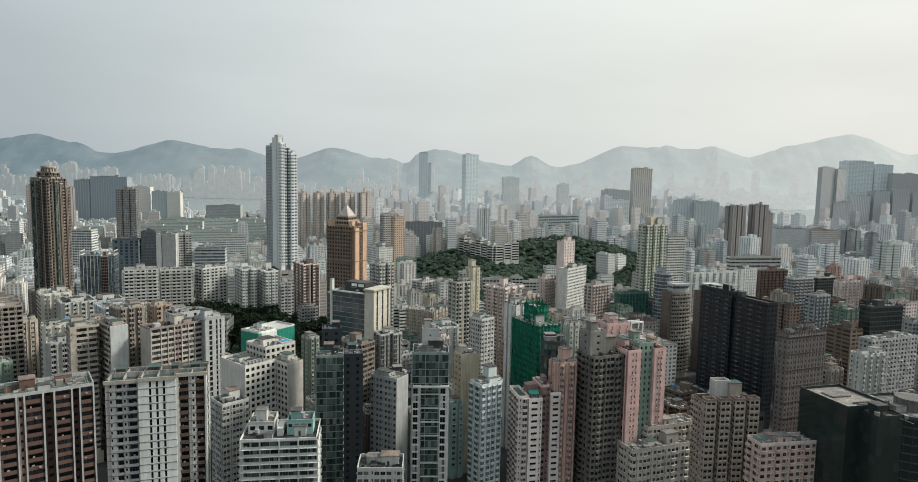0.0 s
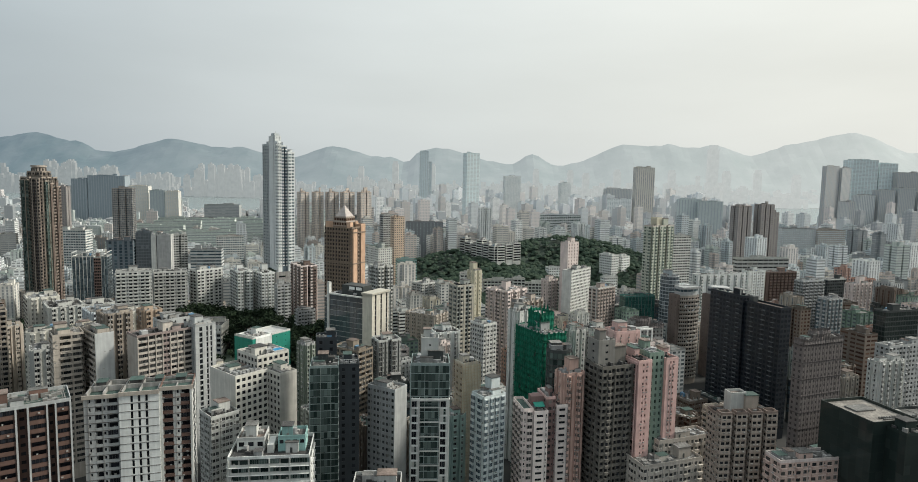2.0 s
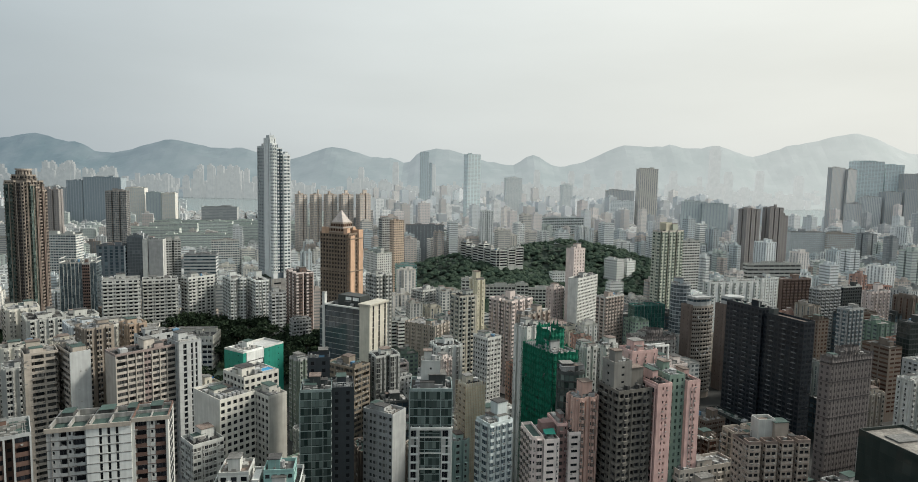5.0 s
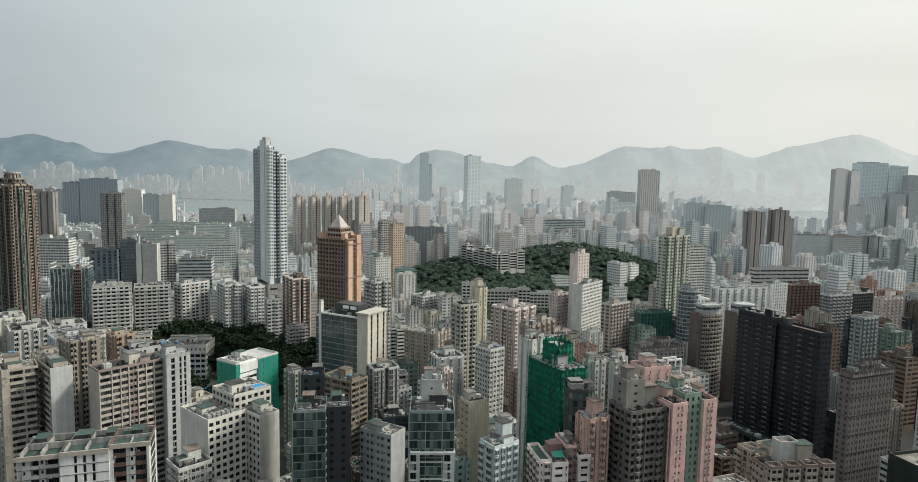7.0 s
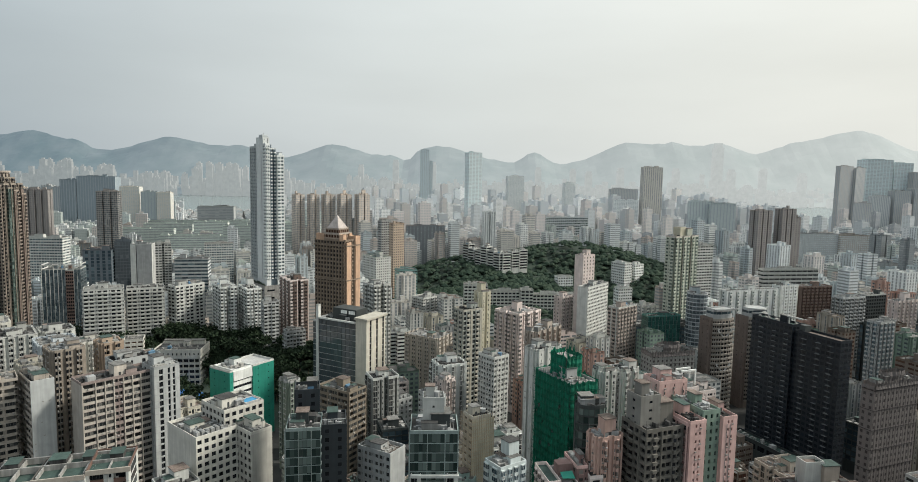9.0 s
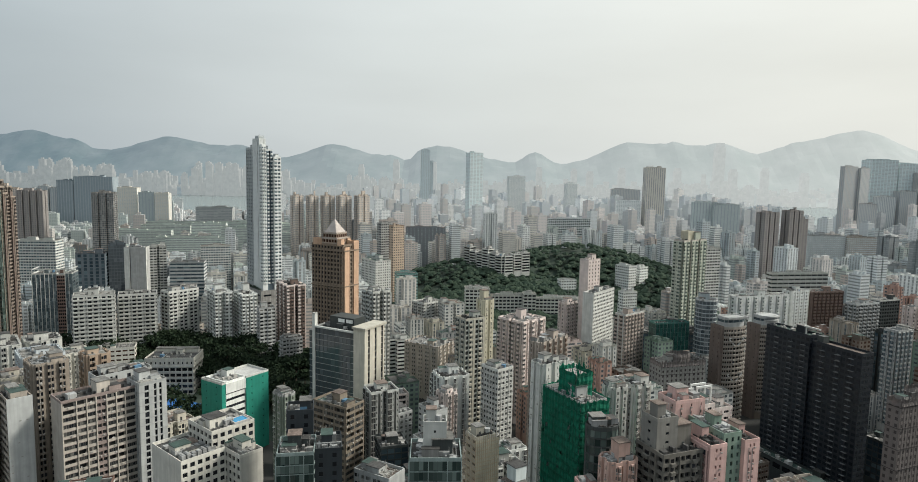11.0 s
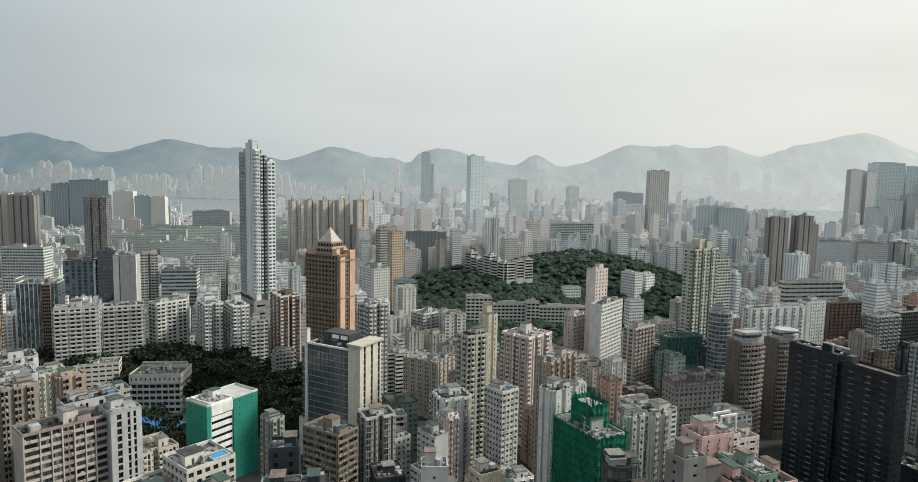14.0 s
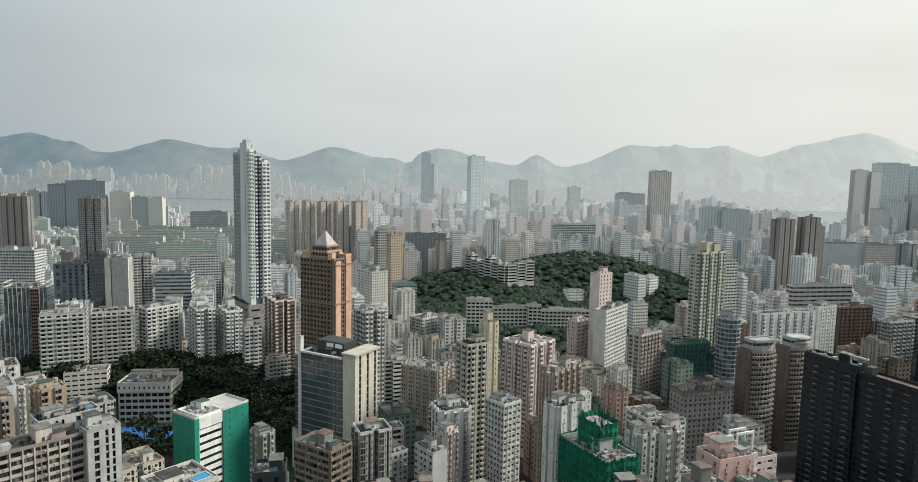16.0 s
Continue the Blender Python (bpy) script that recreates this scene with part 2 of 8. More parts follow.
def columns(wall, glass, extra, units, length, z0, z1, st, rng, near, at, q, bar, ang):
    """A wall of unlike columns, each running from the lowest storey to the roof. Small letters take the wall's paint, capitals the trim's:
    b blank, p pier, w window, n small window, v tall slit, y projecting bay, o recessed balcony, r projecting balcony, s light well, g curtain glass."""
    nf = max(1, int((z1 - z0 - st.ground) / st.fh))
    fz0, fz1, fh = st.win[2], st.win[3], st.fh
    low = z1 - nf * fh
    if low - z0 > 0.01:
        q(wall, 0, length, z0, low)
    reps = max(1, round(length / sum(c[1] for c in st.cols)))
    run = list(st.cols) * reps
    unit = length / sum(c[1] for c in run)
    floors = [low + f * fh for f in range(nf)]
    s = 0.0
    for kind, share in run:
        s0, s1 = s, s + share * unit
        s, sh, k, wd = s1, extra if kind.isupper() else wall, kind.lower(), share * unit
        if k == "b":
            q(sh, s0, s1, low, z1)
            continue
        if k == "p":
            q(wall, s0, s1, low, z1)
            bar(sh, s0, s1, low, z1, 0.38)
            continue
        if k in "so":
            dep = -2.8 if k == "s" else -1.25
            for e in (s0, s1):
                wall.quad(at(e, 0, low), at(e, dep, low), at(e, dep, z1), at(e, 0, z1))
            q(wall, s0, s1, low, z1, dep - 0.02)
        if k in "yr":
            out = 0.6 if k == "y" else 0.95
            e0, e1 = s0 + 0.07 * wd, s1 - 0.07 * wd
            q(wall, s0, e0, low, z1), q(wall, e1, s1, low, z1)
            if k == "y":
                for e in (e0, e1):
                    sh.quad(at(e, 0, low), at(e, out, low), at(e, out, z1), at(e, 0, z1))
                sh.quad(at(e0, 0, z1), at(e0, out, z1), at(e1, out, z1), at(e1, 0, z1))
                sh.quad(at(e0, 0, low), at(e1, 0, low), at(e1, out, low), at(e0, out, low))
        if k == "g":
            q(wall, s0, s1, low, z1, -0.06)
            n, w1_ = cuts(wd, 1.25)
        for zf in floors:
            w0, w1 = zf + fz0 * fh, zf + fz1 * fh
            if k in "wnv":
                m = {"w": 0.08, "n": 0.3, "v": 0.0}[k] * wd
                if k == "n":
                    w0, w1 = zf + 0.45 * fh, zf + 0.85 * fh
                elif k == "v":
                    w0, w1 = zf + 0.08 * fh, zf + 0.92 * fh
                e0, e1, r = s0 + m, s1 - m, -st.deep
                q(sh, s0, s1, zf, w0), q(sh, s0, s1, w1, zf + fh)
                if m:
                    q(sh, s0, e0, w0, w1), q(sh, e1, s1, w0, w1)
                sh.quad(at(e0, 0, w0), at(e1, 0, w0), at(e1, r, w0), at(e0, r, w0))
                sh.quad(at(e0, r, w1), at(e1, r, w1), at(e1, 0, w1), at(e0, 0, w1))
                sh.quad(at(e0, 0, w0), at(e0, r, w0), at(e0, r, w1), at(e0, 0, w1))
                sh.quad(at(e1, r, w0), at(e1, 0, w0), at(e1, 0, w1), at(e1, r, w1))
                if near is not None and k == "w" and len(near) < 64 and zf > z1 - 40:
                    near.append((at(e0, r, w0), ang, e1 - e0, w1 - w0))
                elif k == "w" and e1 - e0 > 1.5:
                    mid = e0 + (e1 - e0) * rng.choice((0.5, 0.5, 0.34, 0.66))
                    q(glass, e0, mid - 0.04, w0, w1, r), q(glass, mid + 0.04, e1, w0, w1, r), q(sh, mid - 0.04, mid + 0.04, w0, w1, r)
                else:
                    q(glass, e0, e1, w0, w1, r)
            elif k == "y":
                q(sh, e0, e1, zf, w0, out), q(sh, e0, e1, w1, zf + fh, out)
                mid = (e0 + e1) / 2
                q(glass, e0 + 0.06, mid - 0.04, w0, w1, out), q(glass, mid + 0.04, e1 - 0.06, w0, w1, out)
                q(sh, e0, e0 + 0.06, w0, w1, out), q(sh, e1 - 0.06, e1, w0, w1, out), q(sh, mid - 0.04, mid + 0.04, w0, w1, out)
                for e in (e0 - 0.004, e1 + 0.004):
                    glass.quad(at(e, 0.08, w0), at(e, out - 0.06, w0), at(e, out - 0.06, w1), at(e, 0.08, w1))
            elif k == "s":
                if wd > 0.8:
                    q(glass, s0 + 0.25 * wd, s1 - 0.25 * wd, zf + 1.0, zf + 2.1, -2.79)
            elif k == "g":
                for i in range(n):
                    q(glass, s0 + i * w1_ + 0.05, s0 + (i + 1) * w1_ - 0.05, zf + 0.38, zf + fh - 0.05, -0.02)
                    if rng.random() < 0.8:
                        q(glass, s0 + i * w1_ + 0.05, s0 + (i + 1) * w1_ - 0.05, zf + 0.04, zf + 0.32, -0.02)
            elif k == "o":
                rail = wall if kind == "O" else extra
                bar(rail, s0, s1, zf - 0.12, zf + st.rail * fh, 0.06)
                rail.quad(at(s0, -1.25, zf - 0.12), at(s1, -1.25, zf - 0.12), at(s1, 0, zf - 0.12), at(s0, 0, zf - 0.12))
                if rng.random() < st.glazed:               # closed in with windows
                    i0 = s0 + 0.08
                    while i0 < s1 - 0.3:
                        i1 = min(s1 - 0.06, i0 + rng.uniform(0.7, 1.1))
                        q(glass, i0, i1 - 0.05, zf + (st.rail + 0.02) * fh, zf + fh - 0.2, -0.10)
                        i0 = i1
                else:
                    q(glass, s0 + 0.1 * wd, s1 - 0.1 * wd, zf + 0.1, zf + 2.2, -1.24)
                    if rng.random() < 0.3:                  # washing, boxes
                        u = rng.uniform(s0 + 0.1, max(s0 + 0.12, s1 - 1.0))
                        bar(units, u, u + rng.uniform(0.4, 0.9), zf + st.rail * fh, zf + st.rail * fh + rng.uniform(0.2, 0.7), 0.05)
            elif k == "r":
                rail = wall if kind == "R" else extra
                bar(rail, e0, e1, zf - 0.14, zf + st.rail * fh, out)
                q(glass, e0 + 0.1 * wd, e1 - 0.1 * wd, zf + 0.1, zf + 2.25, 0.01)
                q(wall, e0, e1, zf, zf + fh)
            if st.ac and k in "wnyo" and rng.random() < st.ac:
                u, o_ = rng.uniform(s0 + 0.1, max(s0 + 0.11, s1 - 0.8)), 0.6 if k == "y" else 0.06 if k == "o" else 0.0
                q(units, u, u + 0.62, w0 - 0.52, w0 - 0.1, o_ + 0.4)
                units.quad(at(u, o_, w0 - 0.1), at(u, o_ + 0.4, w0 - 0.1), at(u + 0.62, o_ + 0.4, w0 - 0.1), at(u + 0.62, o_, w0 - 0.1))
                units.quad(at(u, o_, w0 - 0.52), at(u, o_ + 0.4, w0 - 0.52), at(u, o_ + 0.4, w0 - 0.1), at(u, o_, w0 - 0.1))
                units.quad(at(u + 0.62, o_ + 0.4, w0 - 0.52), at(u + 0.62, o_, w0 - 0.52), at(u + 0.62, o_, w0 - 0.1), at(u + 0.62, o_ + 0.4, w0 - 0.1))
        if st.ac and k in "bn" and rng.random() < 0.6:
            u = s0 + 0.1 * wd
            bar(units, u, u + 0.14, low, z1 - rng.uniform(0, 2), 0.14)
    if st.ledge:
        for zf in floors:
            bar(extra, 0, length, zf - 0.12, zf + 0.05, st.ledge)


def facade(wall, glass, extra, units, a, b, z0, z1, st, rng, plain=False, near=None, lite=False, wide=False):
    """One side of a building from a to b (outside to its right): wall with window openings that go into it, glass at their back."""
    dx, dy = b[0] - a[0], b[1] - a[1]
    length = math.hypot(dx, dy)
    dx, dy = dx / length, dy / length
    nx, ny = dy, -dx

    def at(s, out, z):
        return (a[0] + dx * s + nx * out, a[1] + dy * s + ny * out, z)

    def q(sh, s0, s1, w0, w1, o0=0.0, o1=None):
        o1 = o0 if o1 is None else o1
        sh.quad(at(s0, o0, w0), at(s1, o0, w0), at(s1, o1, w1), at(s0, o1, w1))

    def bar(sh, s0, s1, w0, w1, out):
        q(sh, s0, s1, w0, w1, out)
        sh.quad(at(s0, 0, w1), at(s0, out, w1), at(s1, out, w1), at(s1, 0, w1)[:3])
        sh.quad(at(s0, 0, w0), at(s1, 0, w0), at(s1, out, w0), at(s0, out, w0))
        sh.quad(at(s0, 0, w0), at(s0, out, w0), at(s0, out, w1), at(s0, 0, w1))
        sh.quad(at(s1, out, w0), at(s1, 0, w0), at(s1, 0, w1), at(s1, out, w1))

    if plain or length < 1.6:
        q(wall, 0, length, z0, z1)
        return
    if st.cols and not lite and not wide and length > 2.2:
        columns(wall, glass, extra, units, length, z0, z1, st, rng, near, at, q, bar, math.degrees(math.atan2(dy, dx)))
        return
    nb, bay = cuts(length, st.bay * (3 if wide else 1))
    nf = max(1, int((z1 - z0 - st.ground) / st.fh))
    fx0, fx1, fz0, fz1 = st.win
    low = z1 - nf * st.fh                       # storeys hang from the roof line
    q(wall, 0, length, z0, low + fz0 * st.fh)
    turn_ = rng.randrange(3)
    keep = [[rng.random() >= st.skip for _ in range(nb)] for _ in range(1)][0]
    for f in range(nf):
        zf = low + f * st.fh
        w0, w1 = zf + fz0 * st.fh, zf + fz1 * st.fh
        top = zf + st.fh + (fz0 * st.fh if f < nf - 1 else 0)
        q(wall, 0, length, w1, top)
        s = 0.0
        for k in range(nb):
            if not keep[k]:
                continue
            g = 0.3 * (fx1 - fx0) if st.ac and not wide and (k + turn_) % 3 == 1 else 0.0      # kitchens and baths have narrow windows
            s0, s1 = k * bay + (fx0 + g) * bay, k * bay + (fx1 - 0.3 * g) * bay
            if s0 - s > 1e-3:
                q(wall, s, s0, w0, w1)
            r = 0.0 if lite else -st.deep
            if lite:
                q(glass, s0, s1, w0, w1)
                s = s1
                continue
            wall.quad(at(s0, 0, w0), at(s1, 0, w0), at(s1, r, w0), at(s0, r, w0))
            wall.quad(at(s0, r, w1), at(s1, r, w1), at(s1, 0, w1), at(s0, 0, w1))
            wall.quad(at(s0, 0, w0), at(s0, r, w0), at(s0, r, w1), at(s0, 0, w1))
            wall.quad(at(s1, r, w0), at(s1, 0, w0), at(s1, 0, w1), at(s1, r, w1))
            if near is not None and len(near) < 64 and zf > z1 - 34:
                near.append((at(s0, r, w0), math.degrees(math.atan2(dy, dx)), s1 - s0, w1 - w0))
            else:
                q(glass, s0, s1, w0, w1, r)
            s = s1
            if st.balcony and (k % 2 == 0 or st.balcony > 1.5):
                out = min(st.balcony, 1.3)
                bar(extra, s0 - 0.1 * bay, s1 + 0.1 * bay, zf - 0.08, zf + 0.08, out)
                q(extra, s0 - 0.1 * bay, s1 + 0.1 * bay, zf + 0.08, zf + 1.0, out)
                extra.quad(at(s0 - 0.1 * bay, 0, zf + 0.08), at(s0 - 0.1 * bay, out, zf + 0.08), at(s0 - 0.1 * bay, out, zf + 1.0), at(s0 - 0.1 * bay, 0, zf + 1.0))
                extra.quad(at(s1 + 0.1 * bay, out, zf + 0.08), at(s1 + 0.1 * bay, 0, zf + 0.08), at(s1 + 0.1 * bay, 0, zf + 1.0), at(s1 + 0.1 * bay, out, zf + 1.0))
            if st.ac and rng.random() < st.ac:
                u = rng.uniform(s0, max(s0 + 0.1, s1 - 0.8))
                bar(units, u, u + 0.65, w0 - 0.5, w0 - 0.08, 0.4)
                if rng.random() < 0.35:          # a small awning
                    extra.quad(at(s0 - 0.1, 0, w1 + 0.25), at(s0 - 0.1, 0.7, w1), at(s1 + 0.1, 0.7, w1), at(s1 + 0.1, 0, w1 + 0.25))
        if length - s > 1e-3:
            q(wall, s, length, w0, w1)
        if st.ledge and not lite:
            bar(extra, 0, length, zf - 0.12, zf + 0.14, st.ledge)
    if st.ac and not lite:                       # drain pipes down the wall
        for k in range(1, nb):
            if rng.random() < 0.4:
                s0 = k * bay + rng.uniform(-0.08, 0.08) * bay
                bar(units, s0, s0 + 0.16, z0, z1 - rng.uniform(0, 2), 0.16)
    if st.pier and not lite:
        for k in range(nb + 1):
            s0 = min(max(k * bay - 0.25, 0), length - 0.5)
            bar(extra, s0, s0 + 0.5, z0 + st.ground, z1, st.pier)


def footprint(w, d, foot, slots=0):
    """Corners, counter-clockwise from the near one."""
    if foot == "round":
        n = 18
        return [(w / 2 + w / 2 * math.cos(2 * math.pi * k / n - 2.3), d / 2 + d / 2 * math.sin(2 * math.pi * k / n - 2.3)) for k in range(n)]
    if foot == "slots":                          # light wells cut into every long side
        def side(length, n, dep):
            pts, k = [], 0
            gap = min(2.4, length / (3 * n))
            bays = (length - gap * (n - 1)) / n
            x = 0.0
            for i in range(n):
                pts += [(x, 0.0), (x + bays, 0.0)]
                x += bays
                if i < n - 1:
                    pts += [(x, dep), (x + gap, dep)]
                    x += gap
            return pts
        nw, nd = max(1, round(w / 9)), max(1, round(d / 9))
        dep = min(2.8, 0.2 * min(w, d))
        loop = [(x, y) for x, y in side(w, nw, dep)]
        loop += [(w - y, x) for x, y in side(d, nd, dep)]
        loop += [(w - x, d - y) for x, y in side(w, nw, dep)]
        loop += [(y, d - x) for x, y in side(d, nd, dep)]
        out = []
        for p in loop:
            if not out or math.dist(out[-1], p) > 1e-4:
                out.append(p)
        if math.dist(out[0], out[-1]) < 1e-4:
            out.pop()
        return out
    if foot == "bays":                           # shallow projecting window bays
        def side(length, n):
            pts = []
            for i in range(n):
                x0, x1 = length * i / n, length * (i + 1) / n
                g = (x1 - x0) * 0.22
                pts += [(x0, 0.9), (x0 + g, 0.9), (x0 + g, 0.0), (x1 - g, 0.0), (x1 - g, 0.9)]
            return pts + [(length, 0.9)]
        nw, nd = max(1, round(w / 5.5)), max(1, round(d / 5.5))
        w2, d2 = w - 1.8, d - 1.8
        loop = [(x + 0.9, y) for x, y in side(w2, nw)] + [(w - y, x + 0.9) for x, y in side(d2, nd)]
        loop += [(w - 0.9 - x, d - y) for x, y in side(w2, nw)] + [(y, d - 0.9 - x) for x, y in side(d2, nd)]
        out = []
        for p in loop:
            if not out or math.dist(out[-1], p) > 1e-4:
                out.append(p)
        if math.dist(out[0], out[-1]) < 1e-4:
            out.pop()
        return out
    if foot == "bow":                            # a front that bulges towards the street
        return [(0, 1.8), (w * 0.14, 0.7), (w * 0.34, 0), (w * 0.66, 0), (w * 0.86, 0.7), (w, 1.8), (w, d), (0, d)]
    if foot == "ell":
        return [(0, 0), (w, 0), (w, d * 0.55), (w * 0.5, d * 0.55), (w * 0.5, d), (0, d)]
    if foot == "cross":
        c = 0.28
        return [(c * w, 0), (w - c * w, 0), (w - c * w, c * d), (w, c * d), (w, d - c * d), (w - c * w, d - c * d), (w - c * w, d), (c * w, d), (c * w, d - c * d), (0, d - c * d), (0, c * d), (c * w, c * d)]
    return [(0, 0), (w, 0), (w, d), (0, d)]


def roof_things(root, ox, oy, w, d, z, rng, st, clutter):
    """Stair house, lift tower, tank, pipes and a shed on a flat roof."""
    s = Shape()
    sw, sd, sh = min(w * 0.4, rng.uniform(4, 7)), min(d * 0.5, rng.uniform(4, 6)), rng.uniform(2.6, 5.0) + st.crown
    sx, sy = ox + rng.uniform(0.15, 0.85) * (w - sw), oy + rng.uniform(0.25, 0.75) * (d - sd)
    s.box(sx, sx + sw, sy, sy + sd, z - 0.05, z + sh)
    house = part("stair_house", s, st.wall, root)
    s = Shape()
    s.box(sx - 0.25, sx + sw + 0.25, sy - 0.25, sy + sd + 0.25, z + sh, z + sh + 0.25)
    part("slab", s, rng.choice(ROOFS), house)
    if clutter > 1:
        door = Shape()
        door.box(sx + sw * 0.35, sx + sw * 0.35 + 0.9, sy - 0.06, sy - 0.003, z, z + 2.0)
        part("door", door, FRAME_DARK, house)
    if clutter < 1:
        return
    t = Shape()
    x, y = ox + rng.uniform(1.5, max(1.6, w - 1.5)), oy + rng.uniform(1.5, max(1.6, d - 1.5))
    if rng.random() < 0.5:
        t.tube(x, y, z - 0.05, z + rng.uniform(1.6, 2.6), rng.uniform(0.8, 1.4), 10)
    else:
        e = rng.uniform(0.8, 1.6)
        t.box(x - e, x + e, y - e, y + e, z - 0.05, z + e * 1.5)
    part("water_tank", t, rng.choice((METAL, CONCRETE, ROOF_WHITE, METAL, CONCRETE, TANK_BLUE)), root)
    j = Shape()
    for _ in range(clutter * 9):
        x, y = ox + rng.uniform(0.8, max(0.9, w - 2.5)), oy + rng.uniform(0.8, max(0.9, d - 2.5))
        a, b, h = rng.uniform(0.5, 2.4), rng.uniform(0.5, 2.4), rng.uniform(0.3, 1.6)
        j.box(x, min(x + a, ox + w - 0.4), y, min(y + b, oy + d - 0.4), z - 0.05, z + h)
    for _ in range(clutter * 2):
        x, y = ox + rng.uniform(0.8, max(0.9, w - 1)), oy + rng.uniform(0.8, max(0.9, d - 1))
        if rng.random() < 0.5:
            j.box(ox + 0.6, ox + w - 0.6, y, y + 0.18, z + 0.15, z + 0.33)
        else:
            j.box(x, x + 0.18, oy + 0.6, oy + d - 0.6, z + 0.15, z + 0.33)
        j.tube(x, y, z - 0.05, z + rng.uniform(2, 4.5), 0.05, 5)
    part("rooftop_equipment", j, rng.choice((METAL, CONCRETE, ROOF_DARK, AC)), root, kind="stuff")
    for _ in range(0 if clutter < 2 else 1 if clutter < 4 else 3):
        if w < 8 or d < 6:
            break
        g = Shape()
        a, b = min(rng.uniform(2.5, 6), w - 2), min(rng.uniform(2, 4.5), d - 2)
        x, y = ox + rng.uniform(0.6, w - a - 0.6), oy + rng.uniform(0.6, d - b - 0.6)
        h = rng.uniform(1.9, 2.9)
        g.box(x + 0.1, x + a - 0.1, y + 0.1, y + b - 0.1, z - 0.05, z + h)
        shed = part("roof_shed", g, rng.choice((METAL, CONCRETE, st.wall, st.trim)), root)
        g = Shape()
        g.box(x, x + a, y, y + b, z + h, z + h + 0.12)
        part("sheet_roof", g, rng.choice((ROOF_GREEN, METAL, ROOF_DARK, ROOF_BROWN, ROOF, ROOF_DARK)), shed)


TAKEN = []                                      # circles already built on


def windows_of(root, near, st):
    for p, ang, ww, hh in near:
        ob = new("window", pane_mesh(STORE, ww, hh, st))
        ob.parent = root
        ob.matrix_local = pose(p[0], p[1], p[2], 0, 0, ang)


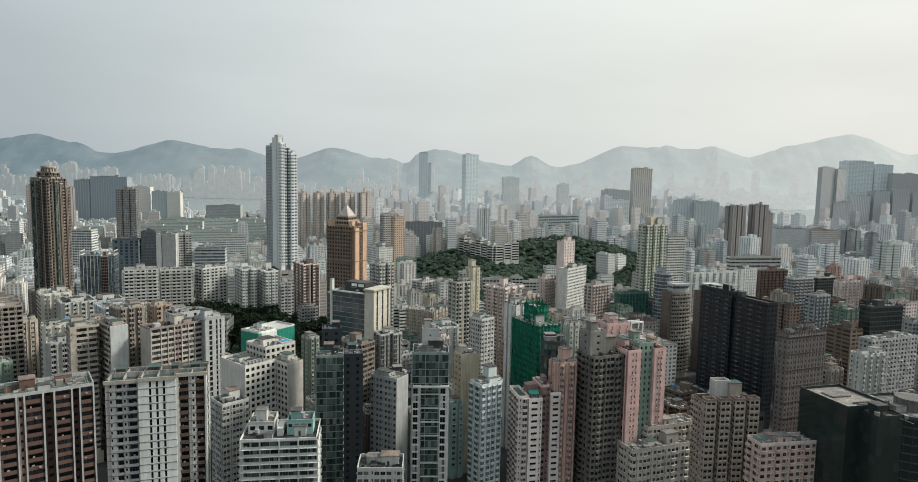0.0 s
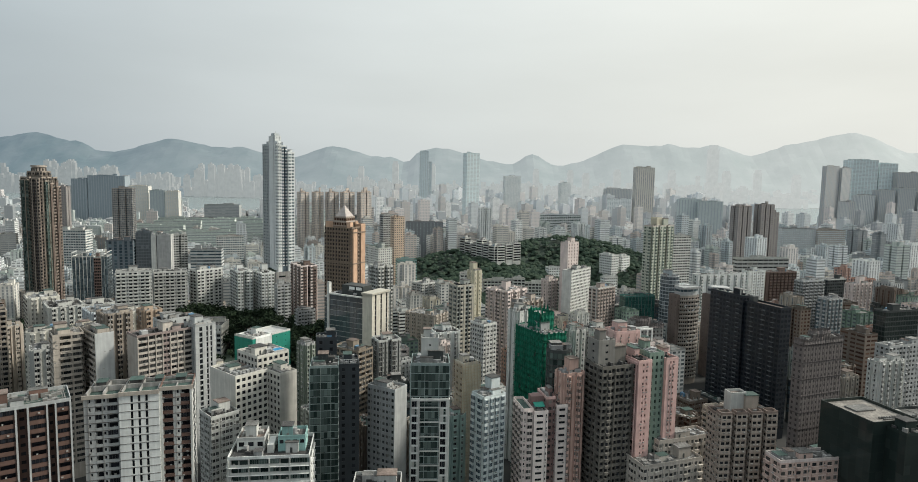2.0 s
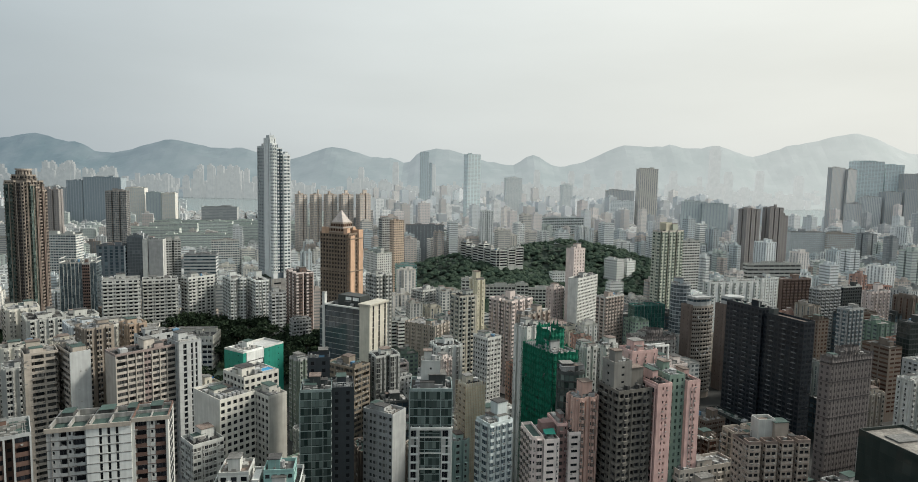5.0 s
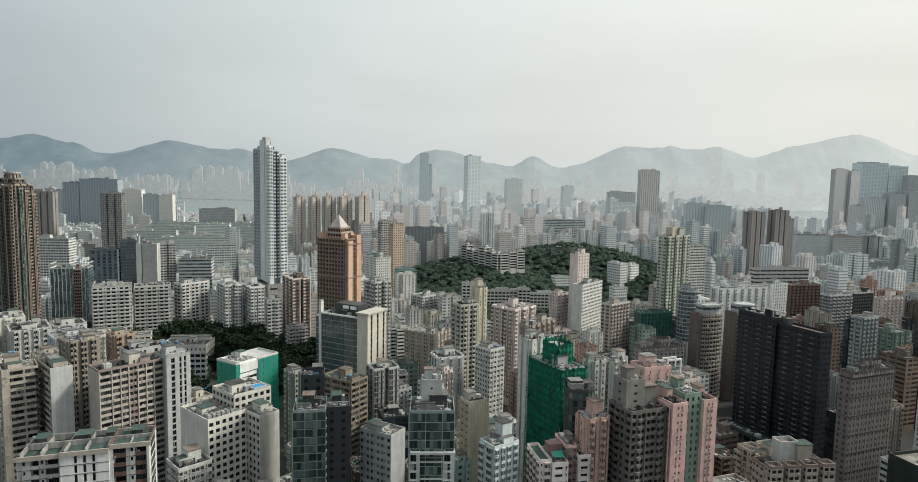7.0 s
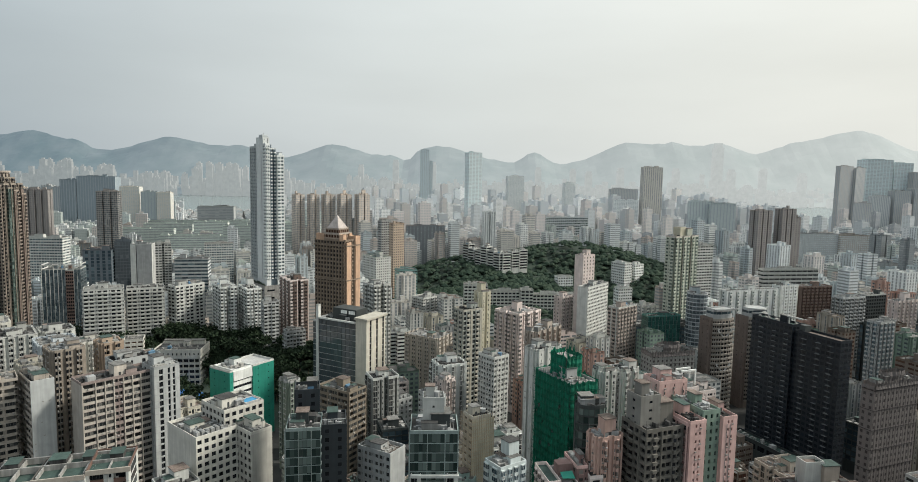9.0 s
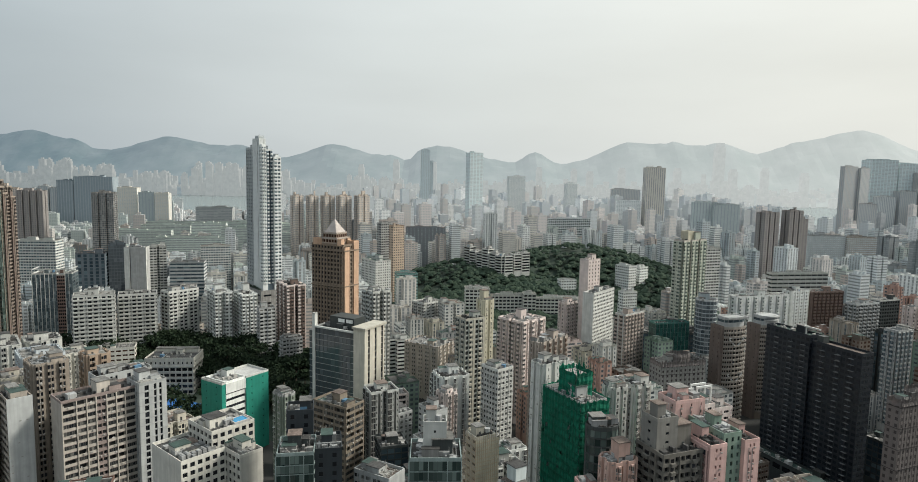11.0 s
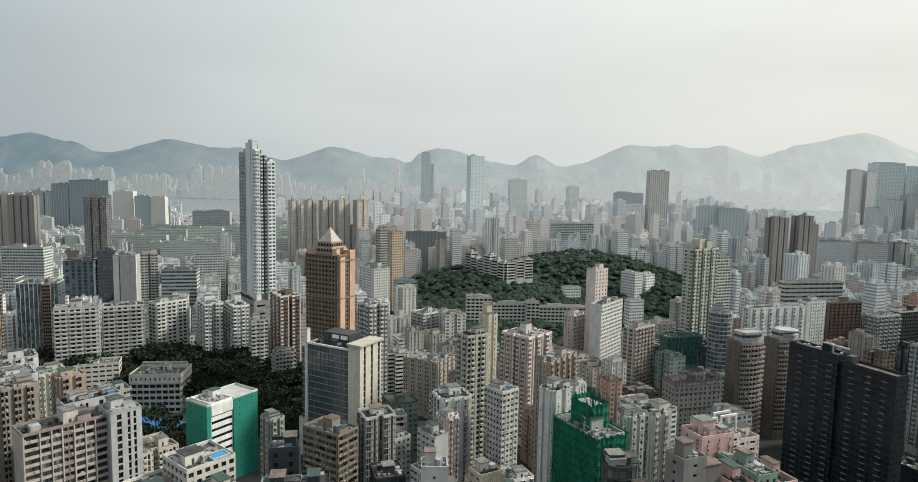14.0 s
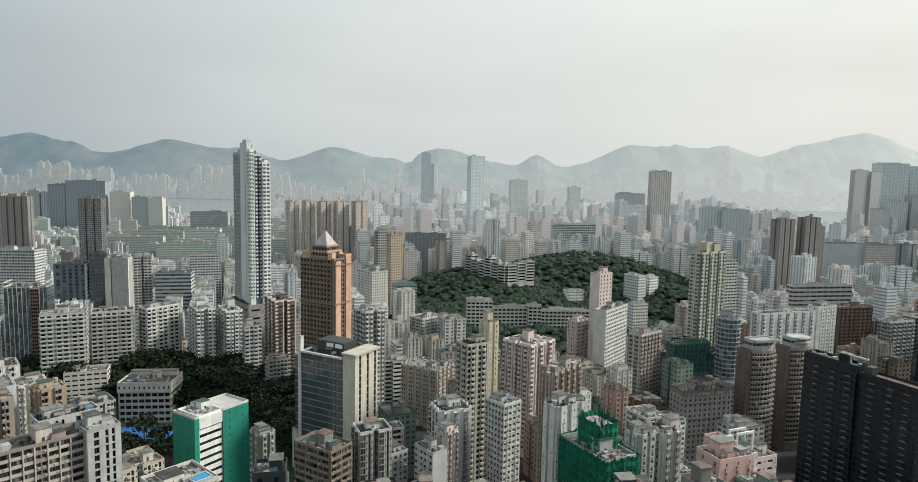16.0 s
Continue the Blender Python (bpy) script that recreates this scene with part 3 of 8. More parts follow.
def wing(root, st, x, y, w, d, z0, z1, foot="rect", rng=None, detail=2, clutter=None, near=None, plain=""):
    """One volume of a building in the building's own frame: walls with their windows, roof, parapet and what stands on it."""
    rng = rng or random.Random(3)
    pts = [(x + a, y + b) for a, b in footprint(w, d, foot)]
    wall, glass, extra, units = Shape(), Shape(), Shape(), Shape()
    cz, sz = math.cos(root.rotation_euler.z), math.sin(root.rotation_euler.z)
    for k, a in enumerate(pts):
        b = pts[(k + 1) % len(pts)]
        leftish = b[0] - a[0] <= 0.3 and b[1] < a[1]
        rightish = b[0] > a[0] and abs(b[1] - a[1]) < 0.1 and a[1] < y + d * 0.5
        flat = (leftish and (st.plain_left or "l" in plain)) or (rightish and (st.plain_right or "r" in plain)) or plain == "all"
        ex, ey = b[0] - a[0], b[1] - a[1]
        away = (-ex * cz + ey * sz) > 0.25 * math.hypot(ex, ey)        # faces turned from the camera's view keep plain windows
        facade(wall, glass, extra, units, a, b, z0, z1, st, rng, flat, near if leftish or rightish else None, away or detail == 1, away)
    roof_mat = rng.choice(ROOFS) if st.roof is ROOF else st.roof
    if detail == 1:                              # far off: few parts
        part("wall", wall, st.wall, root)
        if glass.f:
            part("glazing", glass, st.pane, root, kind="stuff")
        top, flat = Shape(), Shape()
        flat.poly([(px, py, z1 - 0.05) for px, py in pts])
        for k, a in enumerate(pts):
            b = pts[(k + 1) % len(pts)]
            top.quad((*a, z1), (*b, z1), (*b, z1 + 1.0), (*a, z1 + 1.0))
            top.quad((*b, z1 - 0.05), (*a, z1 - 0.05), (*a, z1 + 1.0), (*b, z1 + 1.0))
        if clutter is None or clutter >= 0:
            for n_ in range(5):
                a, c, h = rng.uniform(0.12, 0.35) * w, rng.uniform(0.12, 0.35) * d, rng.uniform(0.8, 3.5) + (st.crown + 1.5 if n_ == 0 else 0)
                px, py = x + rng.uniform(0.1, 0.9) * (w - a), y + rng.uniform(0.1, 0.9) * (d - c)
                top.box(px, px + a, py, py + c, z1 - 0.05, z1 + h)
                flat.box(px - 0.1, px + a + 0.1, py - 0.1, py + c + 0.1, z1 + h, z1 + h + 0.15)
        part("roof", flat, roof_mat, root)
        part("parapet", top, st.wall, root)
        return
    wall_part = part("wall", wall, st.wall, root)
    if near:
        windows_of(wall_part, near, st)
        near.clear()
    roof = Shape()
    roof.poly([(px, py, z1 - 0.05) for px, py in pts])
    part("roof", roof, roof_mat, root)
    if glass.f:
        part("glazing", glass, st.pane, root, kind="stuff")
    if extra.f:
        part("facade_trim", extra, st.trim, root, kind="stuff")
    if units.f:
        part("air_conditioning", units, AC, root, kind="stuff")
    if detail > 0:                               # parapet round the roof
        par = Shape()
        t, hp = 0.25, 1.1
        for k, a in enumerate(pts):
            b = pts[(k + 1) % len(pts)]
            dx, dy = b[0] - a[0], b[1] - a[1]
            L = math.hypot(dx, dy)
            ix, iy = -dy / L * t, dx / L * t
            par.quad((*a, z1), (*b, z1), (*b, z1 + hp), (*a, z1 + hp))
            par.quad((b[0] + ix, b[1] + iy, z1 - 0.05), (a[0] + ix, a[1] + iy, z1 - 0.05), (a[0] + ix, a[1] + iy, z1 + hp), (b[0] + ix, b[1] + iy, z1 + hp))
            par.quad((*a, z1 + hp), (*b, z1 + hp), (b[0] + ix, b[1] + iy, z1 + hp), (a[0] + ix, a[1] + iy, z1 + hp))
        part("parapet", par, st.trim, root)
        if clutter is None:
            clutter = 0 if detail == 1 else (2 if detail == 2 else 4)
        if clutter >= 0:
            roof_things(root, x, y, w, d, z1, rng, st, clutter)


def building(name, st, x, y, w, d, turn, top, base=0.0, foot="rect", label="", seed=1, detail=2, group="", make=None):
    """A whole building: its near corner at x, y; w along its right-hand face, d along its left-hand one."""
    rng = random.Random(seed * 7919 + int(x * 3) + int(y * 5))
    root = place(new(name), x, y, base, turn)
    if make:
        make(root, w, d, top - base, st, rng, detail)
    else:
        near = [] if detail > 2 else None
        wing(root, st, 0, 0, w, d, 0, top - base, foot, rng, detail, near=near)
    c, s_ = math.cos(radians(turn)), math.sin(radians(turn))
    TAKEN.append((x + c * w / 2 - s_ * d / 2, y + s_ * w / 2 + c * d / 2, math.hypot(w, d) / 2))
    return tagged(root, label or st.label, name.replace("_", " "), group)




PATTERNS = (
    (("w", 2.0), ("n", 1.2), ("b", 0.6), ("w", 2.0), ("b", 0.5)),
    (("y", 2.2), ("n", 1.1), ("s", 0.9), ("n", 1.1)),
    (("O", 2.9), ("O", 2.9), ("b", 0.5), ("n", 1.3)),
    (("b", 0.8), ("w", 1.7), ("w", 1.7), ("s", 1.0)),
    (("R", 2.6), ("w", 1.8), ("b", 0.5), ("n", 1.1)),
    (("w", 1.6), ("w", 1.6), ("w", 1.6), ("b", 0.7)),
    (("b", 1.8), ("n", 1.2), ("y", 2.0), ("b", 0.4)))


def varied(st, rng):
    """The same block with another window pattern: single windows, tall strips or long bands."""
    k = rng.random()
    if k < 0.36 or st.bay < 3.1:
        return st
    s = Style(st.wall, st.pane, st.fh, st.bay, st.win, st.deep, st.ledge, 0.0, st.ac, 0.0, st.trim, st.roof, label=st.label, cols=rng.choice(PATTERNS))
    if k < 0.66:
        s.bay, s.win = st.bay * 0.82, (0.3, 0.72, 0.08, 0.94)
    else:
        s.bay, s.win = st.bay * 2, (0.03, 0.97, 0.42, 0.86)
    return s

# ---- facade styles ----
def P(name, r, g, b, **k):
    return paint(name, (r * 0.976, g * 0.998, b * 0.985), **k)


WHITE = P("white_paint", 0.67, 0.67, 0.65)
OFFWHITE = P("offwhite_paint", 0.485, 0.48, 0.457)
CREAM = P("cream_paint", 0.48, 0.445, 0.38)
BEIGE = P("beige_paint", 0.41, 0.36, 0.312)
PALEBEIGE = P("pale_beige_paint", 0.43, 0.385, 0.343)
TAN = P("tan_tile", 0.36, 0.305, 0.265)
PINK = P("pink_tile", 0.58, 0.38, 0.35)
PALEPINK = P("pale_pink_tile", 0.62, 0.525, 0.495)
SALMON = P("salmon_tile", 0.45, 0.30, 0.255)
BROWN = P("brown_tile", 0.155, 0.125, 0.105)
DARKBROWN = P("dark_brown_tile", 0.085, 0.072, 0.062)
BRICK = P("red_brown_tile", 0.19, 0.135, 0.115)
BLACK = P("black_tile", 0.0112, 0.0152, 0.0212, rough=0.5)
RUSSET = P("russet_parapet", 0.125, 0.075, 0.060)
SHADOWLINE = P("ledge_shadow_line", 0.10, 0.09, 0.082)
GREYBROWN = P("grey_brown_render", 0.150, 0.138, 0.122)
MAUVE = P("mauve_tile", 0.21, 0.135, 0.125)
GREYDARK = P("dark_grey_panel", 0.045, 0.051, 0.051, rough=0.5)
GREY = P("grey_paint", 0.36, 0.36, 0.355)
PALEGREY = P("pale_grey_paint", 0.385, 0.39, 0.388)
BLUEWHITE = P("blue_white_tile", 0.56, 0.60, 0.60)
GREENPAINT = P("green_panel", 0.02, 0.20, 0.15, rough=0.6, stain=0.2)
GREENGREY = P("grey_green_tile", 0.17, 0.23, 0.19)
NET = P("green_net", 0.004, 0.135, 0.08, rough=0.9, stain=0.5)
NETBROWN = P("brown_net", 0.138, 0.12, 0.116, rough=0.95, stain=0.16)
MAROON = P("hazed_maroon_tile", 0.31, 0.272, 0.262, stain=0.12)
GOLDBROWN = P("gold_brown_tile", 0.195, 0.148, 0.112)
NETDIM = P("brown_net_fold", 0.058, 0.05, 0.05)
NETDARK = P("net_fold", 0.004, 0.075, 0.045)
BRACEBROWN = P("grey_brown_tile", 0.235, 0.195, 0.165)
PINKTAN = P("pink_tan_tile", 0.47, 0.345, 0.30)
CREAMWHITE = P("cream_white_paint", 0.52, 0.495, 0.45)
YELLOW = P("pale_yellow_tile", 0.52, 0.475, 0.37)
TEAL = P("teal_paint", 0.26, 0.41, 0.39)
FARPALE = P("far_hazed_paint", 0.66, 0.67, 0.67, stain=0.1)
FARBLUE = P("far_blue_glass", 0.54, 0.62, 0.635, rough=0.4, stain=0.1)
ORANGEPALE = P("hazed_orange_tile", 0.53, 0.445, 0.385)

SMOKE = P("smoked_glass_panel", 0.024, 0.033, 0.030, rough=0.2, stain=0.15)

STYLES = {
    "brownframe": Style(RUSSET, PANE_BLACK, 2.95, 3.3, (0.1, 0.9, 0.34, 0.95), 1.0, ac=0.15, trim=PALEGREY, roof=ROOF_GREEN, cols=(("P", 0.5), ("O", 4.3), ("P", 0.45), ("n", 1.5), ("P", 0.45), ("O", 4.3), ("P", 0.5), ("s", 2.4), ("P", 0.5), ("O", 4.2), ("P", 0.45), ("s", 1.7), ("P", 0.45), ("O", 3.3), ("P", 0.45)), glazed=0.4, rail=0.44, label="white framed apartment slab with deep brown balconies"),
    "whitebands": Style(WHITE, PANE, 2.75, 3.9, (0.3, 0.62, 0.3, 0.85), 0.5, ledge=0.22, ac=0.25, trim=GREY, roof=ROOF_GREEN, label="white apartment slab with ledge shadows painted on its floor lines and green roof"),
    "beigeframe": Style(PALEBEIGE, PANE, 2.8, 3.3, (0.1, 0.9, 0.40, 0.92), 0.8, ledge=0.1, ac=0.35, plain_left=True, roof=ROOF_DARK, trim=P("mauve_bay_paint", 0.27, 0.215, 0.20), cols=(("p", 0.35), ("O", 4.0), ("p", 0.3), ("O", 2.8), ("p", 0.3), ("O", 2.6), ("p", 0.35), ("W", 1.5), ("W", 1.5), ("p", 0.35), ("O", 2.8), ("p", 0.3), ("O", 2.6), ("p", 0.3), ("O", 4.0), ("p", 0.35)), glazed=0.6, rail=0.40, label="long beige apartment slab with recessed balconies"),
    "whitecore": Style(PALEGREY, PANE_BLACK, 2.8, 4.2, (0.25, 0.68, 0.12, 0.9), 0.5, ledge=0.06, cols=(("b", 1.6), ("w", 1.6), ("b", 1.5), ("v", 0.8), ("b", 0.9), ("v", 0.8), ("b", 1.6)), label="white apartment block end with tall windows"),
    "beigeold": Style(BEIGE, PANE, 2.8, 2.8, (0.12, 0.88, 0.32, 0.9), 0.6, ac=0.35, ledge=0.12, cols=(("O", 2.7), ("O", 2.7), ("b", 0.4), ("O", 2.7), ("s", 0.8)), glazed=0.5, rail=0.42, label="old beige apartment block with air conditioners"),
    "whitepunch": Style(CREAMWHITE, PANE_BLACK, 2.9, 2.9, (0.22, 0.8, 0.28, 0.8), 0.35, plain_left=True, label="white rendered block with rows of square windows"),
    "cream": Style(CREAM, PANE, 2.9, 3.4, (0.2, 0.8, 0.35, 0.8), 0.3, label="cream rendered apartment wing"),
    "whitesmall": Style(OFFWHITE, PANE, 2.9, 3.0, (0.25, 0.7, 0.3, 0.8), 0.3, ac=0.4, cols=(("w", 2.0), ("w", 2.0), ("b", 0.5), ("n", 1.1), ("w", 2.0)), label="small white walk-up block with roof terrace"),
    "glassbalcony": Style(OFFWHITE, PANE_GREEN, 3.0, 2.4, (0.1, 0.9, 0.34, 0.92), 0.8, ledge=0.55, trim=WHITE, roof=ROOF_DARK, cols=(("p", 0.4), ("O", 3.3), ("O", 3.3)), glazed=0.6, rail=0.36, label="pale block with wide windows and green roof terraces"),
    "darkglass": Style(GREYDARK, PANE_GREEN, 3.1, 1.7, (0.07, 0.93, 0.2, 0.95), 0.3, ledge=0.16, pier=0.1, trim=P("pale_mullion", 0.26, 0.31, 0.30), cols=(("g", 4.2), ("P", 0.14), ("g", 4.2), ("P", 0.22), ("g", 3.0), ("P", 0.14)), label="dark green curtain wall tower"),
    "blackpanel": Style(P("blue_black_panel", 0.033, 0.039, 0.045, rough=0.5), PANE_BLACK, 3.1, 4.4, (0.3, 0.6, 0.3, 0.8), 0.2, label="black panelled service tower"),
    "whitegrey": Style(PALEGREY, PANE, 2.9, 3.6, (0.28, 0.66, 0.3, 0.8), 0.3, ac=0.3, plain_right=True, cols=(("w", 1.8), ("n", 1.1), ("b", 0.6), ("w", 1.8), ("b", 0.4)), label="pale grey tower with a blank side wall"),
    "greenglass": Style(PALEGREY, PANE_GREEN, 3.1, 1.7, (0.1, 0.9, 0.2, 0.92), 0.5, ledge=0.4, balcony=0.9, trim=OFFWHITE, crown=4, cols=(("r", 3.4),), label="glass tower with white floor edges and white lift tower"),
    "bluewhite": Style(BLUEWHITE, PANE_BLUE, 2.8, 2.8, (0.25, 0.75, 0.3, 0.85), 0.35, ac=0.3, balcony=0.9, crown=4, cols=(("y", 1.9), ("n", 1.0), ("b", 0.4), ("y", 1.9), ("n", 1.0)), label="narrow white and pale blue apartment tower"),
    "pinkwhite": Style(PALEPINK, PANE, 2.8, 2.9, (0.2, 0.8, 0.32, 0.82), 0.35, ac=0.5, roof=ROOF_GREEN, cols=(("n", 1.3), ("y", 2.0), ("b", 0.4)), label="pale pink apartment tower with white window bays"),
    "darkbrown": Style(GREYBROWN, PANE_BLACK, 2.9, 3.4, (0.08, 0.92, 0.34, 0.92), 0.8, ledge=0.12, trim=GREYBROWN, crown=5, cols=(("w", 3.0), ("R", 2.4), ("w", 2.0), ("p", 0.5), ("w", 2.4)), label="dark brown apartment tower with tan floor bands"),
    "pinkgreen": Style(PINK, PANE_BLACK, 2.8, 3.4, (0.28, 0.72, 0.3, 0.82), 0.5, ac=0.4, roof=ROOF_GREEN, cols=(("b", 1.3), ("n", 1.3), ("n", 1.3), ("b", 1.3)), label="pink tiled apartment tower with a green recess"),
    "tanframe": Style(P("weathered_tan_render", 0.375, 0.315, 0.27), PANE_BLACK, 2.75, 2.2, (0.12, 0.88, 0.38, 0.86), 0.4, ac=0.5, ledge=0.06, trim=P("tan_floor_band", 0.23, 0.175, 0.15), crown=3, cols=(("b", 0.3), ("w", 2.0), ("b", 0.12), ("w", 2.0), ("b", 0.3)), label="tan apartment tower with four window bays"),
    "creamlow": Style(PALEBEIGE, PANE, 3.2, 3.4, (0.2, 0.8, 0.3, 0.8), 0.3, ac=0.3, cols=(("w", 1.9), ("n", 1.1), ("b", 0.5), ("w", 1.9), ("R", 2.6)), label="low cream block with cluttered roof"),
    "pinklow": Style(PINKTAN, PANE, 2.9, 3.2, (0.2, 0.8, 0.3, 0.85), 0.3, ac=0.4, ledge=0.1, trim=PALEPINK, cols=(("R", 2.6), ("b", 0.6), ("w", 1.8), ("n", 1.2)), label="red-brown block with pale window surrounds"),
    "darkoffice": Style(SMOKE, PANE_NIGHT, 3.6, 3.0, (0.01, 0.99, 0.02, 0.985), 0.01, label="dark green glass office block with a weathered brown roof", roof=P("weathered_roof", 0.205, 0.185, 0.165, stain=0.6)),
    "netted": Style(NETBROWN, NETDIM, 2.9, 2.7, (0.3, 0.7, 0.3, 0.78), 0.04, ledge=0.05, label="tower wrapped in brown scaffold netting"),
    "black": Style(BLACK, PANE_INK, 2.9, 2.6, (0.14, 0.86, 0.3, 0.85), 0.03, balcony=0.0, ledge=0.0, label="black residential slab with small pale balcony rails"),
    "greennet": Style(NET, NET, 3.0, 90.0, (0.49, 0.51, 0.48, 0.52), 0.01, label="tower wrapped in green scaffold netting"),
    "salmon": Style(SALMON, PANE, 2.8, 2.8, (0.25, 0.75, 0.3, 0.82), 0.4, ac=0.4, crown=3, cols=(("w", 1.5), ("y", 2.0), ("n", 1.0), ("s", 0.7)), label="salmon pink tiled apartment tower"),
    "greenround": Style(GREYDARK, PANE_GREEN, 3.0, 2.6, (0.05, 0.95, 0.1, 0.9), 0.15, ledge=0.2, label="dark rounded apartment tower with glazed bays"),
    "whitepair": Style(OFFWHITE, PANE, 2.8, 2.7, (0.25, 0.75, 0.3, 0.8), 0.35, ac=0.5, cols=(("y", 2.1), ("n", 1.0), ("w", 1.5), ("s", 0.8)), label="white tiled apartment tower with small windows"),
    "bamboo": Style(TIMBER, PANE, 2.9, 2.6, (0.2, 0.8, 0.2, 0.8), 0.1, ledge=0.08, pier=0.08, label="tower in bamboo scaffolding"),
    "whitewindow": Style(OFFWHITE, PANE, 2.8, 2.8, (0.22, 0.78, 0.3, 0.8), 0.35, ac=0.5, cols=(("w", 1.7), ("n", 1.0), ("w", 1.7), ("b", 0.5)), label="white apartment tower with air conditioners"),
    "pinkpale": Style(PALEPINK, PANE, 2.8, 2.8, (0.25, 0.75, 0.3, 0.8), 0.35, ac=0.5, crown=3, cols=(("y", 2.1), ("n", 1.1), ("s", 0.9), ("n", 1.1)), label="pale pink apartment tower"),
    "beigeband": Style(CREAMWHITE, PANE_BROWN, 3.2, 4.2, (0.12, 0.88, 0.36, 0.76), 0.6, label="low beige block with banded windows"),
    "whiteschool": Style(CREAMWHITE, PANE_BLACK, 4.2, 3.2, (0.22, 0.78, 0.3, 0.68), 0.4, roof=ROOF_DARK, label="white school building with a terrace roof"),
    "greenhospital": Style(WHITE, PANE_BLACK, 3.9, 12.0, (0.01, 0.99, 0.38, 0.8), 0.5, roof=ROOF_WHITE, label="white and green hospital block"),
    "officebeige": Style(CREAM, PANE_BLUE, 3.6, 2.6, (0.04, 0.96, 0.06, 0.94), 0.15, label="beige office tower with a blue glass front", plain_right=True),
    "brownold": Style(P("brown_old_paint", 0.20, 0.165, 0.13), PANE, 3.0, 3.0, (0.08, 0.92, 0.35, 0.88), 0.5, ac=0.4, ledge=0.1, cols=(("O", 2.8), ("O", 2.8), ("b", 0.6)), glazed=0.6, rail=0.42, label="brown old walk-up block"),
    "rowbalcony": Style(P("row_white_paint", 0.45, 0.445, 0.425), PANE_BLACK, 2.85, 3.6, (0.08, 0.92, 0.42, 0.92), 0.6, ledge=0.25, balcony=0.8, cols=(("R", 3.6), ("R", 3.6), ("b", 0.3), ("n", 1.2)), rail=0.32, label="off-white apartment slab with banded balconies"),
    "whitebalcony": Style(WHITE, PANE, 2.85, 3.0, (0.2, 0.8, 0.3, 0.85), 0.5, balcony=0.9, crown=3, cols=(("R", 2.5), ("b", 0.7), ("y", 1.8), ("s", 0.8)), label="white apartment tower with stacked balconies"),
    "greyband": Style(GREY, PANE, 2.9, 4.0, (0.05, 0.95, 0.4, 0.9), 0.5, ledge=0.15, cols=(("R", 3.0), ("w", 2.0)), label="grey apartment slab with banded windows"),
    "redstripe": Style(BRICK, PANE, 2.9, 2.8, (0.2, 0.8, 0.3, 0.85), 0.4, ledge=0.12, trim=PALEPINK, balcony=0.8, cols=(("Y", 1.8), ("n", 1.0), ("R", 2.2), ("B", 0.6)), label="red and pale striped apartment tower"),
    "glassbrown": Style(P("slate_frame", 0.15, 0.175, 0.185), pane_mat("pane_sea", (0.06, 0.085, 0.098), (0.25, 0.30, 0.315), 0.1, 0.6, 0.5), 3.0, 2.6, (0.08, 0.92, 0.2, 0.85), 0.3, trim=OFFWHITE, cols=(("P", 0.5), ("g", 3.4), ("P", 0.4), ("g", 3.4)), label="brown and sea-blue glass apartment tower with white fins"),
    "bluedark": Style(P("slate_dark_panel", 0.085, 0.10, 0.115, rough=0.5), PANE_OFFICE, 3.4, 2.4, (0.05, 0.95, 0.1, 0.95), 0.1, label="dark blue glass office tower"),
    "greydark": Style(P("slate_grey_panel", 0.13, 0.15, 0.17, rough=0.5), PANE_BLUE, 3.4, 5.0, (0.4, 0.95, 0.1, 0.9), 0.2, trim=OFFWHITE, cols=(("B", 3.6), ("g", 5.0), ("B", 1.0), ("g", 2.4), ("B", 1.0), ("b", 3.0)), label="dark office tower with pale panels"),
    "greywall": Style(P("plain_grey_wall", 0.33, 0.325, 0.32), PANE, 3.2, 6.0, (0.8, 0.96, 0.2, 0.85), 0.2, trim=OFFWHITE, cols=(("B", 5.0), ("s", 0.8), ("b", 14.0)), label="grey blank-walled tower with a white edge"),
    "whiteband": Style(OFFWHITE, PANE, 2.9, 3.4, (0.1, 0.9, 0.4, 0.88), 0.4, balcony=0.8, label="white apartment tower with banded balconies"),
    "whiteribbon": Style(PALEGREY, PANE_BLUE, 3.8, 7.0, (0.01, 0.99, 0.35, 0.8), 0.3, label="white low office with ribbon windows"),
    "whitegrid": Style(OFFWHITE, PANE_BLUE, 3.1, 2.8, (0.12, 0.88, 0.3, 0.8), 0.4, pier=0.2, label="white office block with a window grid"),
    "browngreen": Style(P("brown_ribbed_tile", 0.135, 0.113, 0.097), PANE_BLACK, 2.9, 2.8, (0.1, 0.9, 0.25, 0.85), 0.35, crown=2, trim=P("pale_brown_tile", 0.25, 0.21, 0.178), cols=(("P", 0.7), ("w", 1.5), ("s", 0.9), ("y", 1.8), ("P", 0.6), ("r", 2.0)), label="tall brown tower with green glazed bays and a round crown"),
    "greybrown": Style(P("grey_beige_tile", 0.27, 0.25, 0.235), PANE_DUSK, 2.9, 3.2, (0.12, 0.88, 0.2, 0.88), 0.5, crown=2, trim=P("pale_rib", 0.43, 0.40, 0.37), cols=(("P", 0.8), ("r", 2.4), ("s", 1.0), ("y", 2.0), ("P", 0.8), ("w", 2.0)), label="tall grey-beige apartment tower with pale vertical ribs"),
